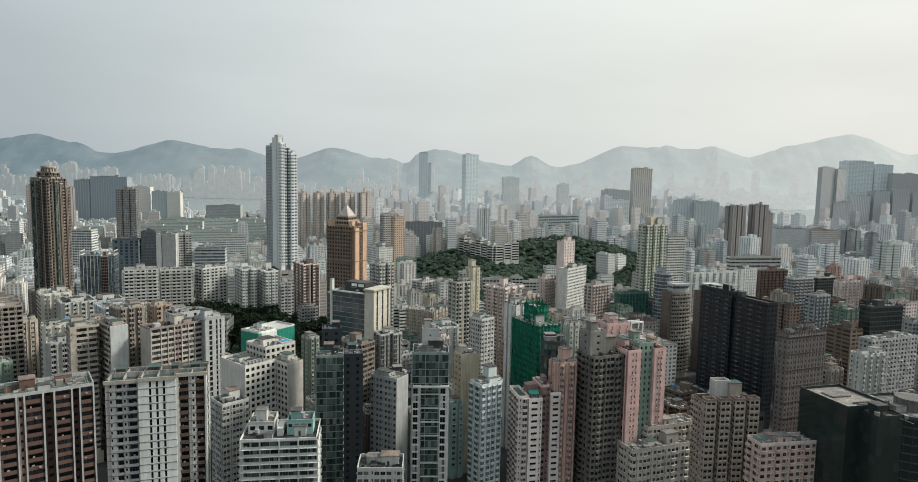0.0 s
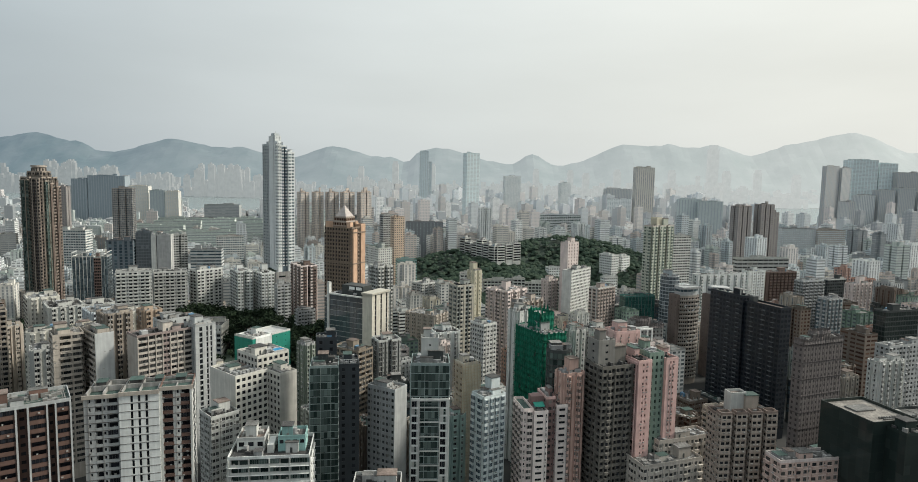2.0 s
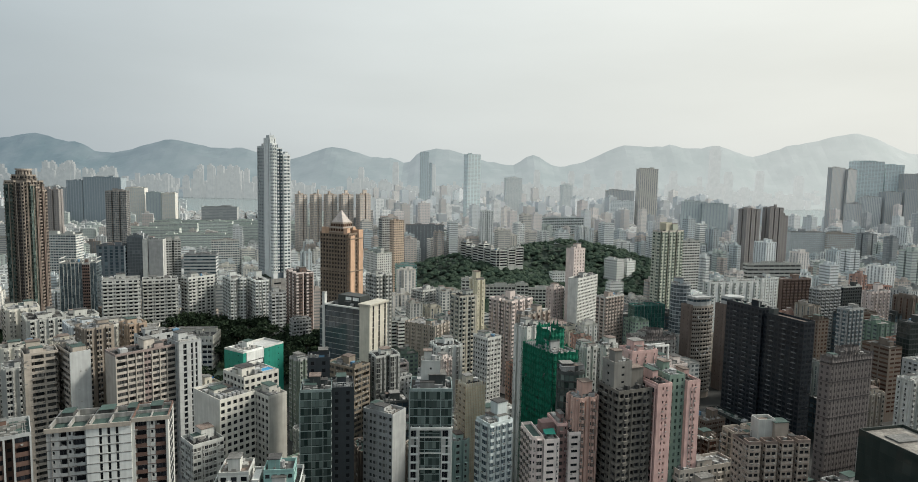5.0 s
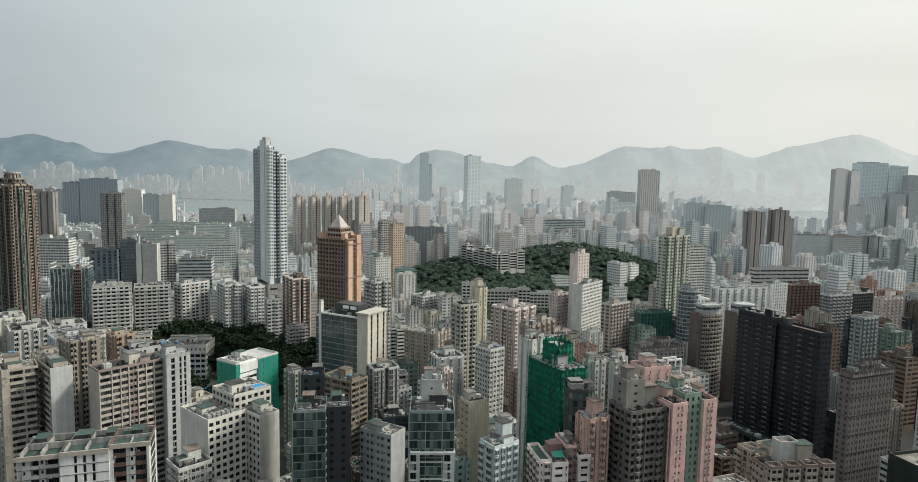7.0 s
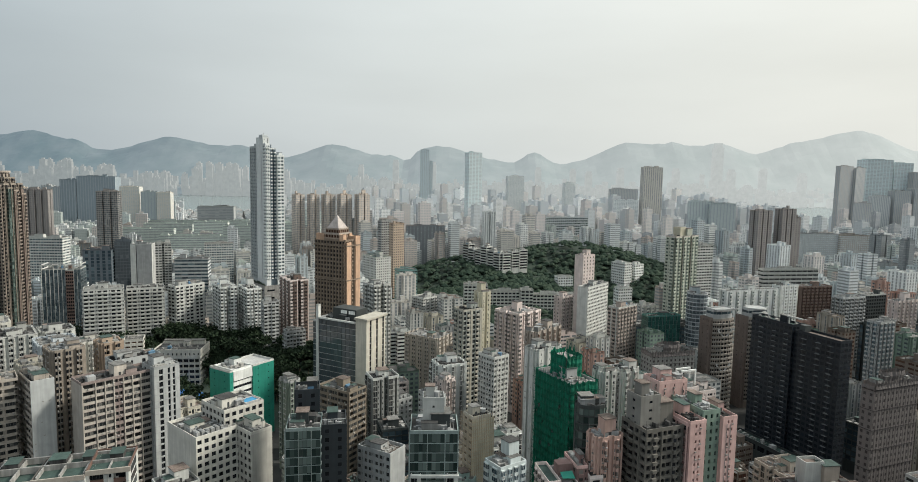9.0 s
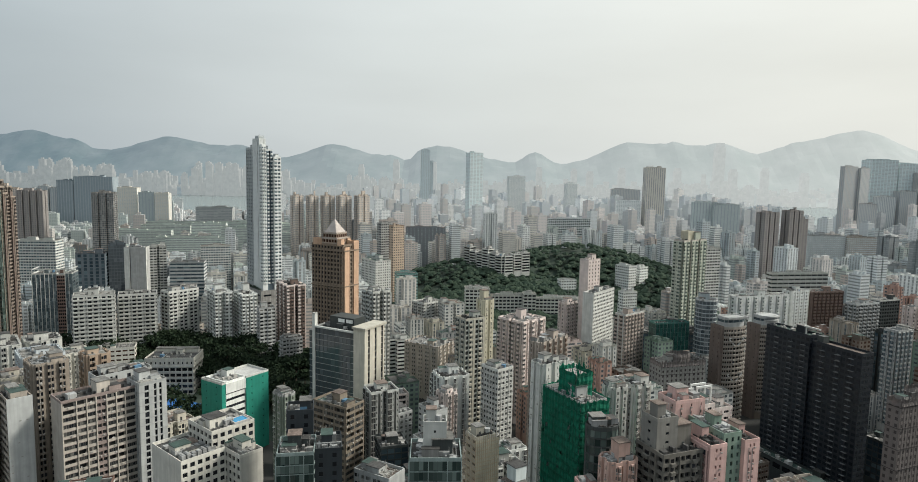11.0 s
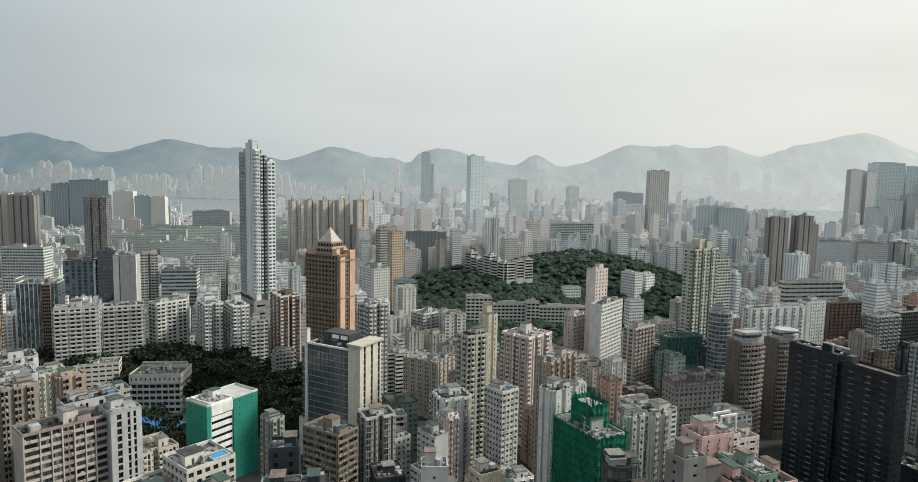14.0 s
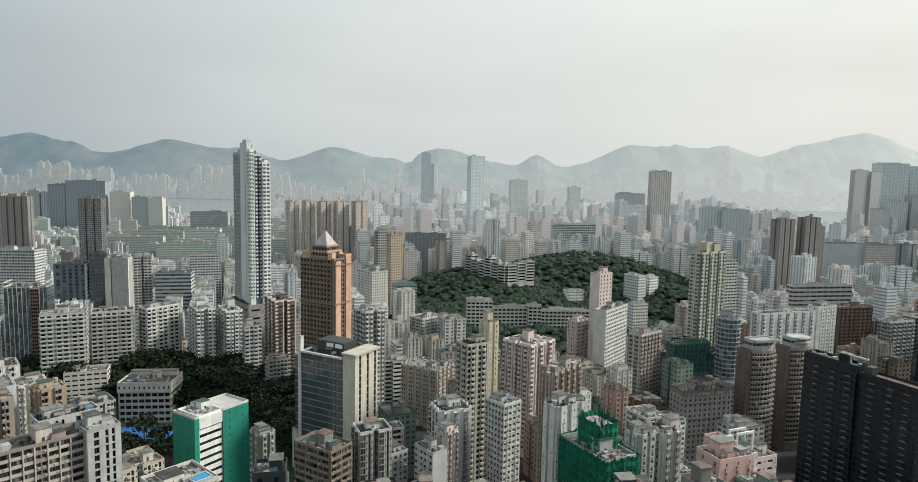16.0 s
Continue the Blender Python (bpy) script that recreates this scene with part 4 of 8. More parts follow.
    "bluewide": Style(P("far_slate_panel", 0.235, 0.275, 0.305, stain=0.1), PANE_SLATE, 3.2, 5.5, (0.35, 0.65, 0.0, 1.0), 0.2, label="wide slate-blue office slab in the haze"),
    "whitetower": Style(WHITE, PANE_BLUE, 3.2, 3.0, (0.2, 0.85, 0.25, 0.85), 0.6, balcony=0.9, crown=6, label="very tall slender white apartment tower with dark bays"),
    "brownpyramid": Style(P("brown_stone", 0.26, 0.19, 0.145), PANE_BROWN, 3.0, 2.6, (0.14, 0.86, 0.2, 0.85), 0.4, trim=TAN, ledge=0.1, pier=0.2, label="orange-brown tower with a pyramid roof"),
    "orangeslim": Style(P("slim_orange_tile", 0.42, 0.325, 0.255), PANE, 2.9, 3.0, (0.25, 0.7, 0.3, 0.8), 0.3, label="slim orange tiled tower"),
    "greyslim": Style(GREY, PANE, 2.9, 3.0, (0.15, 0.85, 0.3, 0.85), 0.3, label="slim grey apartment tower with balconies"),
    "whiteblock": Style(OFFWHITE, PANE, 2.8, 2.8, (0.25, 0.75, 0.3, 0.78), 0.3, ac=0.2, cols=(("w", 1.7), ("n", 1.0), ("b", 0.5), ("y", 1.9)), label="white tiled apartment block"),
    "whitemid": Style(OFFWHITE, PANE, 2.8, 2.8, (0.2, 0.8, 0.3, 0.85), 0.35, balcony=0.7, cols=(("R", 2.2), ("n", 1.0), ("y", 1.9), ("s", 0.7)), label="white apartment tower with small balconies"),
    "teal": Style(TEAL, PANE_GREEN, 3.4, 3.0, (0.05, 0.95, 0.3, 0.8), 0.3, label="low teal building among trees"),
    "orangetower": Style(ORANGEPALE, PANE_MID, 2.9, 2.6, (0.2, 0.8, 0.2, 0.85), 0.4, crown=4, label="pale orange residential tower, one of a row"),
    "darkred": Style(P("dim_slate_tile", 0.205, 0.215, 0.225, stain=0.12), PANE_HAZE, 3.0, 6.0, (0.3, 0.6, 0.15, 0.9), 0.6, trim=MAROON, cols=(("w", 2.0), ("b", 1.2), ("s", 1.6), ("b", 1.0), ("w", 1.6), ("B", 1.2)), label="long slate-grey apartment block with dull red strips"),
    "yellowplain": Style(YELLOW, PANE, 2.9, 4.4, (0.32, 0.66, 0.35, 0.78), 0.3, ac=0.3, crown=2, label="pale yellow tower with blank walls"),
    "darkbalcony": Style(P("grey_green_render", 0.33, 0.34, 0.315), PANE_BLACK, 2.9, 2.8, (0.08, 0.92, 0.2, 0.9), 0.5, trim=CREAM, cols=(("w", 2.2), ("r", 2.5), ("s", 0.7), ("B", 1.3)), label="grey tower with dark stacked balconies and cream piers"),
    "brownslab": Style(TAN, PANE_BROWN, 2.8, 3.0, (0.18, 0.82, 0.25, 0.85), 0.5, ac=0.3, pier=0.2, cols=(("y", 2.0), ("s", 0.9), ("n", 1.1)), label="brown apartment slab with deep bays"),
    "whiteslab": Style(OFFWHITE, PANE, 2.8, 2.5, (0.2, 0.8, 0.25, 0.78), 0.4, plain_left=True, label="white slab with a blank gable and dense windows"),
    "pinkslim": Style(PALEPINK, PANE, 2.9, 3.4, (0.3, 0.65, 0.3, 0.8), 0.3, plain_left=True, crown=2, label="slim pale pink tower"),
    "pinkgrey": Style(PALEPINK, PANE, 2.8, 3.0, (0.2, 0.8, 0.3, 0.82), 0.3, ac=0.3, cols=(("w", 1.7), ("n", 1.1), ("y", 2.0)), label="faded pink apartment block"),
    "orangewhite": Style(P("dusty_orange_tile", 0.42, 0.345, 0.305), PANE, 2.8, 3.0, (0.2, 0.8, 0.3, 0.82), 0.3, trim=OFFWHITE, ledge=0.15, cols=(("y", 2.0), ("B", 0.6), ("n", 1.1)), label="orange and white apartment tower"),
    "tealglass": Style(P("teal_net_frame", 0.055, 0.15, 0.13), pane_mat("pane_teal", (0.012, 0.045, 0.04), (0.03, 0.10, 0.085), 0.2, 0.6, 0.3), 3.3, 1.9, (0.06, 0.94, 0.16, 0.94), 0.2, cols=(("g", 6.0),), label="dark glass block with teal screened upper storeys"),
    "tantower": Style(P("pale_green_tower_tile", 0.42, 0.435, 0.37), PANE_GREEN, 2.9, 3.2, (0.25, 0.75, 0.25, 0.8), 0.3, trim=PALEBEIGE, pier=0.4, crown=4, cols=(("R", 2.2), ("n", 1.1), ("b", 0.5), ("y", 2.0), ("s", 1.0)), label="tall grey-green tower with cream balcony stacks"),
    "brownbrace": Style(BRACEBROWN, PANE_BLACK, 2.9, 3.4, (0.05, 0.95, 0.42, 0.95), 0.8, ledge=0.45, trim=P("balcony_band", 0.25, 0.225, 0.20), cols=(("r", 4.0), ("r", 4.0), ("b", 0.3)), label="brown tower with curved balcony bands"),
    "greenwhite": Style(WHITE, PANE_GREEN, 2.9, 3.4, (0.15, 0.85, 0.25, 0.85), 0.5, cols=(("b", 1.5), ("s", 1.5), ("r", 2.2), ("b", 1.2), ("n", 1.0)), label="white apartment row with green glazed bays"),
    "whitetall": Style(WHITE, PANE, 2.8, 3.0, (0.3, 0.7, 0.3, 0.8), 0.3, cols=(("b", 1.0), ("w", 1.6), ("n", 1.1), ("s", 0.8)), label="white apartment tower with small windows"),
    "brick": Style(BRICK, PANE_BROWN, 2.8, 2.6, (0.25, 0.75, 0.3, 0.8), 0.3, cols=(("w", 1.6), ("w", 1.6), ("s", 1.1)), label="red-brown tiled apartment block"),
    "greytower": Style(PALEGREY, PANE, 2.8, 3.0, (0.2, 0.8, 0.25, 0.85), 0.5, pier=0.25, cols=(("y", 2.0), ("s", 1.0), ("R", 2.2)), label="grey apartment tower with vertical bays"),
    "darkwhite": Style(GREYDARK, PANE_BLACK, 2.9, 3.0, (0.2, 0.8, 0.25, 0.85), 0.3, trim=OFFWHITE, label="dark tower with a pale side wall"),
    "greyfront": Style(GREY, PANE_BLUE, 2.9, 2.6, (0.15, 0.85, 0.25, 0.85), 0.3, cols=(("y", 2.2), ("n", 1.1), ("s", 0.8)), label="grey glazed apartment tower"),
    "darkgreen": Style(GREYDARK, PANE_NIGHT, 3.4, 2.4, (0.04, 0.96, 0.15, 0.92), 0.1, label="dark office block with green glass"),
    "whitelow": Style(OFFWHITE, PANE, 4.0, 6.0, (0.03, 0.97, 0.4, 0.8), 0.3, label="white industrial block with ribbon windows"),
    "brownpair": Style(P("hazed_brown_tile", 0.265, 0.24, 0.23, stain=0.12), pane_mat("pane_brown_haze", (0.13, 0.125, 0.125), (0.20, 0.20, 0.20), 0.3), 2.9, 4.4, (0.25, 0.7, 0.22, 0.86), 0.5, cols=(("w", 2.0), ("s", 1.0), ("y", 2.2), ("b", 0.6)), label="tall red-brown residential tower"),
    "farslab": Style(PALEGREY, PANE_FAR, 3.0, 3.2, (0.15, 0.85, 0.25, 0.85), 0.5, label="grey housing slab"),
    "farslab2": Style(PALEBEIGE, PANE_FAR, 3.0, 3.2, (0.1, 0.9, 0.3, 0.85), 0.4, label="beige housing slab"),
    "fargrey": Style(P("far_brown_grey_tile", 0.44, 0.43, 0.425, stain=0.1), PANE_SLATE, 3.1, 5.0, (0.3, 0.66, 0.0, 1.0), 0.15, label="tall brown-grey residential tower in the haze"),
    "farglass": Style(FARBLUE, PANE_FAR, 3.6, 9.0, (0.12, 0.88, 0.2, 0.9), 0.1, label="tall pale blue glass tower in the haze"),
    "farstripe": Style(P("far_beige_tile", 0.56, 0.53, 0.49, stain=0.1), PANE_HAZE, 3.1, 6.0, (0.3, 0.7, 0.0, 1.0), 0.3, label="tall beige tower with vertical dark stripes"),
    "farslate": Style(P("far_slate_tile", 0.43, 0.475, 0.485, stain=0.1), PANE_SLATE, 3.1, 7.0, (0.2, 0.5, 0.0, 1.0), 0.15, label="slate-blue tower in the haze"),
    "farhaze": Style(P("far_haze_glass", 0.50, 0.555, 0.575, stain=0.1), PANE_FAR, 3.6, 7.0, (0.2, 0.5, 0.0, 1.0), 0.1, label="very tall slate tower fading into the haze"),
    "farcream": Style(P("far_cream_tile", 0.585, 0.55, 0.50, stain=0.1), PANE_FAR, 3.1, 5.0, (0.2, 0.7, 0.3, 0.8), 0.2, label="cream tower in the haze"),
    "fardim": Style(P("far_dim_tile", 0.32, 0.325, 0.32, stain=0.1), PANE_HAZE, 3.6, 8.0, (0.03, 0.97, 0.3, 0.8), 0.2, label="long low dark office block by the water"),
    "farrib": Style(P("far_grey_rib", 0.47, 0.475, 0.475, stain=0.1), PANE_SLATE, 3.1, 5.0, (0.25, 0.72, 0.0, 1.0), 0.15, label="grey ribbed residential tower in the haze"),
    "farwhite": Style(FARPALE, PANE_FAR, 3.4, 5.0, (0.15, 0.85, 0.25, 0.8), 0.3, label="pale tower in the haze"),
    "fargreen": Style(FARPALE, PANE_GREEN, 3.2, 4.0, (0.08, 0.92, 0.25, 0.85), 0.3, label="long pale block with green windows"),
}


BROWNBAY = Style(OFFWHITE, PANE_BLACK, 2.95, 4.0, (0.2, 0.8, 0.14, 0.92), 0.5, ledge=0.09, trim=RUSSET, ac=0.12, roof=ROOF_GREEN, glazed=0.3, rail=0.40,
                 cols=(("p", 0.7), ("o", 2.5), ("b", 0.5), ("n", 1.3), ("o", 2.3), ("p", 0.5)))
LEFTBAY = Style(PALEGREY, PANE_BLACK, 2.95, 4.0, (0.2, 0.8, 0.14, 0.92), 0.5, ledge=0.09, trim=SHADOWLINE, ac=0.1, roof=ROOF_GREEN, glazed=0.3, rail=0.38,
                cols=(("b", 1.0), ("n", 1.4), ("b", 0.8), ("O", 1.9), ("n", 1.6), ("O", 3.0), ("b", 0.5)))
WHITEBAY = Style(WHITE, PANE_BLACK, 2.95, 4.2, (0.40, 0.62, 0.12, 0.95), 0.45, ledge=0.09, trim=SHADOWLINE, roof=ROOF_GREEN,
                 cols=(("b", 3.3), ("v", 0.75), ("b", 1.4), ("v", 0.75), ("b", 1.4), ("v", 0.75), ("b", 3.3)))
DARKBAY = Style(GREY, PANE_BLUE, 3.2, 2.6, (0.1, 0.9, 0.2, 0.9), 0.3)
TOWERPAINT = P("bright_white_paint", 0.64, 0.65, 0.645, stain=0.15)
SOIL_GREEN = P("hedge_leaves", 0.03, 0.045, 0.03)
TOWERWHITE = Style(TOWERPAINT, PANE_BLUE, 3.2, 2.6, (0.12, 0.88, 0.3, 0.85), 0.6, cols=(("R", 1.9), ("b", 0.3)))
TOWERLEFT = Style(P("tower_shaded_paint", 0.46, 0.48, 0.485, stain=0.15), PANE_BLUE, 3.2, 2.6, (0.12, 0.88, 0.3, 0.85), 0.6, cols=(("w", 2.0), ("r", 2.3), ("b", 0.4)))
TOWERFIN = Style(TOWERPAINT, PANE_DUSK, 3.2, 2.6, (0.12, 0.88, 0.3, 0.85), 0.5, cols=(("b", 2.6), ("n", 1.2), ("b", 3.6), ("s", 1.0), ("b", 2.2)))
TOWERBLUE = Style(P("tower_slate_wall", 0.14, 0.175, 0.205), PANE_BLUE, 3.2, 2.6, (0.12, 0.88, 0.3, 0.85), 0.5, trim=TOWERPAINT, cols=(("s", 1.4), ("r", 2.0)))
TOWERSLAB = Style(TOWERPAINT, PANE_BLUE, 3.2, 2.6, (0.12, 0.88, 0.3, 0.85), 0.5, cols=(("r", 2.6), ("w", 1.8), ("b", 0.3)))
ORANGEPLAIN = Style(P("lit_orange_tile", 0.50, 0.325, 0.225), PANE, 3.0, 30, (0.4, 0.6, 0.3, 0.7), 0.3)
BROWNGRID = Style(GOLDBROWN, PANE_BLACK, 3.1, 2.9, (0.17, 0.83, 0.22, 0.82), 0.5, cols=(("w", 2.0), ("p", 0.7)))
GREENEND = Style(GREENPAINT, PANE_BLACK, 3.9, 7.0, (0.45, 0.53, 0.4, 0.6), 0.2, roof=ROOF_WHITE, trim=OFFWHITE)
GREENBAY = Style(GREENGREY, PANE_GREEN, 2.8, 2.4, (0.3, 0.7, 0.25, 0.8), 0.3, roof=ROOF_GREEN)
PINKBRICK = Style(MAUVE, PANE, 2.8, 4.2, (0.36, 0.64, 0.3, 0.75), 0.3, ac=0.2, trim=PINK, cols=(("b", 0.5), ("R", 1.8), ("n", 1.2)))
WHITEWIN = Style(P("pinkish_white_paint", 0.66, 0.575, 0.545), PANE_BLACK, 2.8, 3.2, (0.1, 0.9, 0.40, 0.80), 0.35, ac=0.3, roof=ROOF_GREEN, cols=(("b", 0.6), ("w", 2.6), ("b", 0.4), ("n", 1.0)))
COLUMN = Style(CREAM, PANE_BLACK, 3.6, 7.0, (0.5, 0.78, 0.02, 0.98), 0.3)
BLUEGLASS = Style(GREYDARK, PANE_OFFICE, 3.6, 2.8, (0.03, 0.97, 0.1, 0.97), 0.12, ledge=0.1, trim=GREY)
PODIUM = Style(CONCRETE, PANE_BLACK, 7.0, 12.0, (0.2, 0.8, 0.35, 0.6), 0.8)
BANDS = Style(GREYDARK, PANE_NIGHT, 3.4, 3.0, (0.02, 0.98, 0.12, 0.97), 0.1, ledge=0.2, trim=GREYDARK)
BRACEPLAIN = Style(P("brown_pink_tile", 0.135, 0.105, 0.092), PANE, 2.9, 5)
PODIUMDARK = Style(GREYDARK, PANE_BLACK, 5.0, 6.0, (0.1, 0.9, 0.2, 0.8), 0.4, roof=ROOF_GREEN)
PINKPLAIN = Style(PINK, PANE, 2.8, 6.0, (0.42, 0.58, 0.3, 0.7), 0.3)
TANK = Style(OFFWHITE, PANE, 4, 50, (0.45, 0.55, 0.4, 0.6), 0.2)


def m_whitetower(r, w, d, h, st, rng, k):
    wing(r, PODIUM, -3, -3, w + 6, d + 6, 0, 52, rng=rng, clutter=-1)
    wing(r, DARKBAY, 2.2, 5.0, w - 4.4, d - 7.2, 52, h - 9, rng=rng, clutter=-1)
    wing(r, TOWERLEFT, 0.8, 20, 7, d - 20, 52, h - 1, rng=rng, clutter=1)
    wing(r, TOWERFIN, 0, 4.6, 6, 15, 52, h + 6.5, rng=rng, clutter=-1)
    wing(r, TOWERWHITE, 0.4, 0, 4.2, 4.6, 52, h + 1, rng=rng, clutter=-1)
    wing(r, TOWERBLUE, 4.6, 2.4, 6.6, 9, 52, h - 3, rng=rng, clutter=1)
    wing(r, TOWERSLAB, 11.2, 0, w - 11.2, 11, 52, h - 9, rng=rng, clutter=1)
    wing(r, TOWERSLAB, w - 7, d - 9, 7, 9, 52, h - 9, rng=rng, clutter=-1)
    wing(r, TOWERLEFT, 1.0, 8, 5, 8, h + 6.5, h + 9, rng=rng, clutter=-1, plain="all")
    tube = Shape()
    tube.tube(3, 10, h + 9, h + 12, 0.12, 6)
    part("mast", tube, METAL, r)
    s = Shape()
    for n in range(7):                          # hedge round the podium terrace
        s.box(-2.6 + 0.1 * n, -1.4 + 0.1 * n, 1 + 5.5 * n, 5.6 + 5.5 * n, 52, 54.2 + 0.6 * (n % 3))
    part("terrace_hedge", s, SOIL_GREEN, r, "dark green terrace hedge")


def m_pyramid(r, w, d, h, st, rng, k):
    wing(r, BROWNGRID, 0.8, 1.2, w - 1.6, d - 1.2, 0, h - 1, rng=rng, clutter=-1)
    for x, y, a, b, t in ((1.0, 0, 5.2, 3, h - 3), (w - 5.6, 0, 5.6, 6, h + 1)):
        wing(r, ORANGEPLAIN, x, y, a, b, 0, t, rng=rng, clutter=-1, plain="all")
    for z in (h * 0.45, h * 0.72, h - 5):
        band = Shape()
        band.box(-0.3, w + 0.3, -0.3, 0, z, z + 0.9)
        band.box(-0.3, 0, 0, d, z, z + 0.9)
        part("cornice", band, GOLDBROWN, r)
    cx, cy, e = w * 0.5, d * 0.5, 7.5
    wing(r, st, cx - e, cy - e, 2 * e, 2 * e, h - 1, h + 3.5, rng=rng, clutter=-1)
    wing(r, st, cx - 6, cy - 6, 12, 12, h + 3.5, h + 7, rng=rng, clutter=-1)
    for x, y in ((0.6, 3.0), (0.6, d - 5.0), (w - 4.6, 6.5), (0.6, d * 0.5 + 6)):
        wing(r, ORANGEPLAIN, x, y, 3.6, 3.6, h - 1, h + 2.6, rng=rng, clutter=-1, plain="all")
    p = Shape()
    e = 5.6
    c = [(cx - e, cy - e, h + 7.4), (cx + e, cy - e, h + 7.4), (cx + e, cy + e, h + 7.4), (cx - e, cy + e, h + 7.4)]
    for i in range(4):
        p.poly([c[i], c[(i + 1) % 4], (cx, cy, h + 17.5)])
    p.poly(c[::-1])
    part("pyramid_roof", p, PYRAMID, r, "pale pinkish stone pyramid roof")


PYRAMID = P("pyramid_stone", 0.47, 0.41, 0.385)


def m_office(r, w, d, h, st, rng, k):
    near = []
    wing(r, BLUEGLASS, 1.2, 8, w - 1.2, d - 13, 0, h - 3.5, rng=rng, clutter=3, near=near)
    wing(r, COLUMN, 0, 0, w, 8, 0, h - 0.5, rng=rng, clutter=-1, plain="l")
    wing(r, TANK, 0.6, d - 5, 2.5, 2.0, 0, h + 4, rng=rng, clutter=-1, plain="all")
    wing(r, BLUEGLASS, 1.5, d - 5, w - 1.5, 5, 0, h - 6, rng=rng, clutter=-1)
    wing(r, TANK, -0.4, d - 3, 5, 3.6, 0, h * 0.32, rng=rng, clutter=-1, plain="all")
    s = Shape()
    s.box(-1.0, w + 1.0, -1.0, 8.5, h - 0.4, h + 0.8)
    part("roof_canopy", s, CREAM, r)
    s = Shape()
    s.box(0.2, 1.6, 8.6, d - 5, h - 3.4, h - 2.4)
    part("cornice", s, OFFWHITE, r)
    s = Shape()
    s.box(w * 0.3, w * 0.85, 12, 30, h - 3.5, h + 3.5)
    part("plant_house", s, GREYDARK, r)
    s = Shape()
    s.box(w * 0.28, w * 0.3, 13, 17.5, h + 0.6, h + 2.6)
    s.box(w * 0.28, w * 0.3, 19, 23.5, h + 0.6, h + 2.6)
    part("sign_board", s, WHITE, r)


def m_hospital(r, w, d, h, st, rng, k):
    a = w * 0.5
    wing(r, st, 2.5, 0.3, a - 2.5, d - 0.6, 0, h - 1, rng=rng, clutter=2)
    wing(r, GREENEND, 0, 0, 2.5, d, 0, h - 1, rng=rng, clutter=-1)
    wing(r, GREENEND, a, -0.5, w - a, d + 0.5, 0, h - 1, rng=rng, clutter=-1)
    s = Shape()
    s.box(2.5, a, -0.25, 0.3, h - 6.5, h - 1)
    part("fascia", s, WHITE, r)


def m_lwhite(r, w, d, h, st, rng, k):
    grid = Style(st.wall, PANE_BLACK, 2.95, 2.75, (0.19, 0.81, 0.27, 0.84), 0.4)
    near = []
    wing(r, grid, 0, 0, 16.4, d, 0, h, rng=rng, detail=3, near=near, plain="l")
    near = []
    wing(r, grid, 16.4, -9.5, 9.0, 14, 0, h - 0.4, rng=rng, detail=3, near=near, plain="r")
    wing(r, grid, 12.5, 2.5, 17, d - 5, 0, h + 6, rng=rng, detail=3)
    unit = Shape()
    unit.box(0, 1.35, 0, 3.0, -0.05, 1.6)
    unit.tube(0.67, 0.8, 1.6, 1.8, 0.5, 10)
    unit.tube(0.67, 2.2, 1.6, 1.8, 0.5, 10)
    unit_mesh = unit.mesh("chiller", METAL)
    for i in range(6):
        for j in range(2):
            ob = part("chiller", unit_mesh, METAL, r)
            ob.location = (1.6 + 1.9 * i, 2.4 + 5.0 * j, h)
    s = Shape()
    for x0, x1, y0, y1 in ((21.5, 27.8, 2.4, 2.8), (21.5, 27.8, 7.2, 7.6), (21.5, 21.9, 2.8, 7.2), (27.4, 27.8, 2.8, 7.2)):
        s.box(x0, x1, y0, y1, h + 6.9, h + 7.7)
    rim = part("pool_rim", s, ROOF_WHITE, r)
    s = Shape()
    s.box(21.9, 27.4, 2.8, 7.2, h + 6.9, h + 7.5)
    part("pool_water", s, P("pool_blue", 0.02, 0.22, 0.42, rough=0.15, stain=0.1), rim, "bright blue pool water")


def net_sheet(s, a, b, z0, z1, rng, ragged=1.5):
    """Netting hung in strips: each bulges and is tied at every lift, with an uneven top."""
    length = math.dist(a, b)
    n = max(2, round(length / 0.95))
    ux, uy = (b[0] - a[0]) / length, (b[1] - a[1]) / length
    rows = max(2, round((z1 - z0) / 1.5))
    top = [z1 + (rng.uniform(-0.3, 1) * ragged if k % 3 == 0 else 0) for k in range(n + 1)]
    grid = []
    for k in range(n + 1):
        fold = rng.uniform(-0.12, 0.12)
        col = []
        for m in range(rows + 1):
            out = 0.30 + fold + (0.2 if k % 2 else -0.05) + (-0.22 if m % 2 else 0.1) + rng.uniform(-0.09, 0.09)
            t = k * length / n
            col.append((a[0] + ux * t + uy * out, a[1] + uy * t - ux * out, z0 + (top[k] - z0) * m / rows))
        grid.append(col)
    for k in range(n):
        for m in range(rows):
            if rng.random() < 0.012:
                continue
            s.quad(grid[k][m], grid[k + 1][m], grid[k + 1][m + 1], grid[k][m + 1])


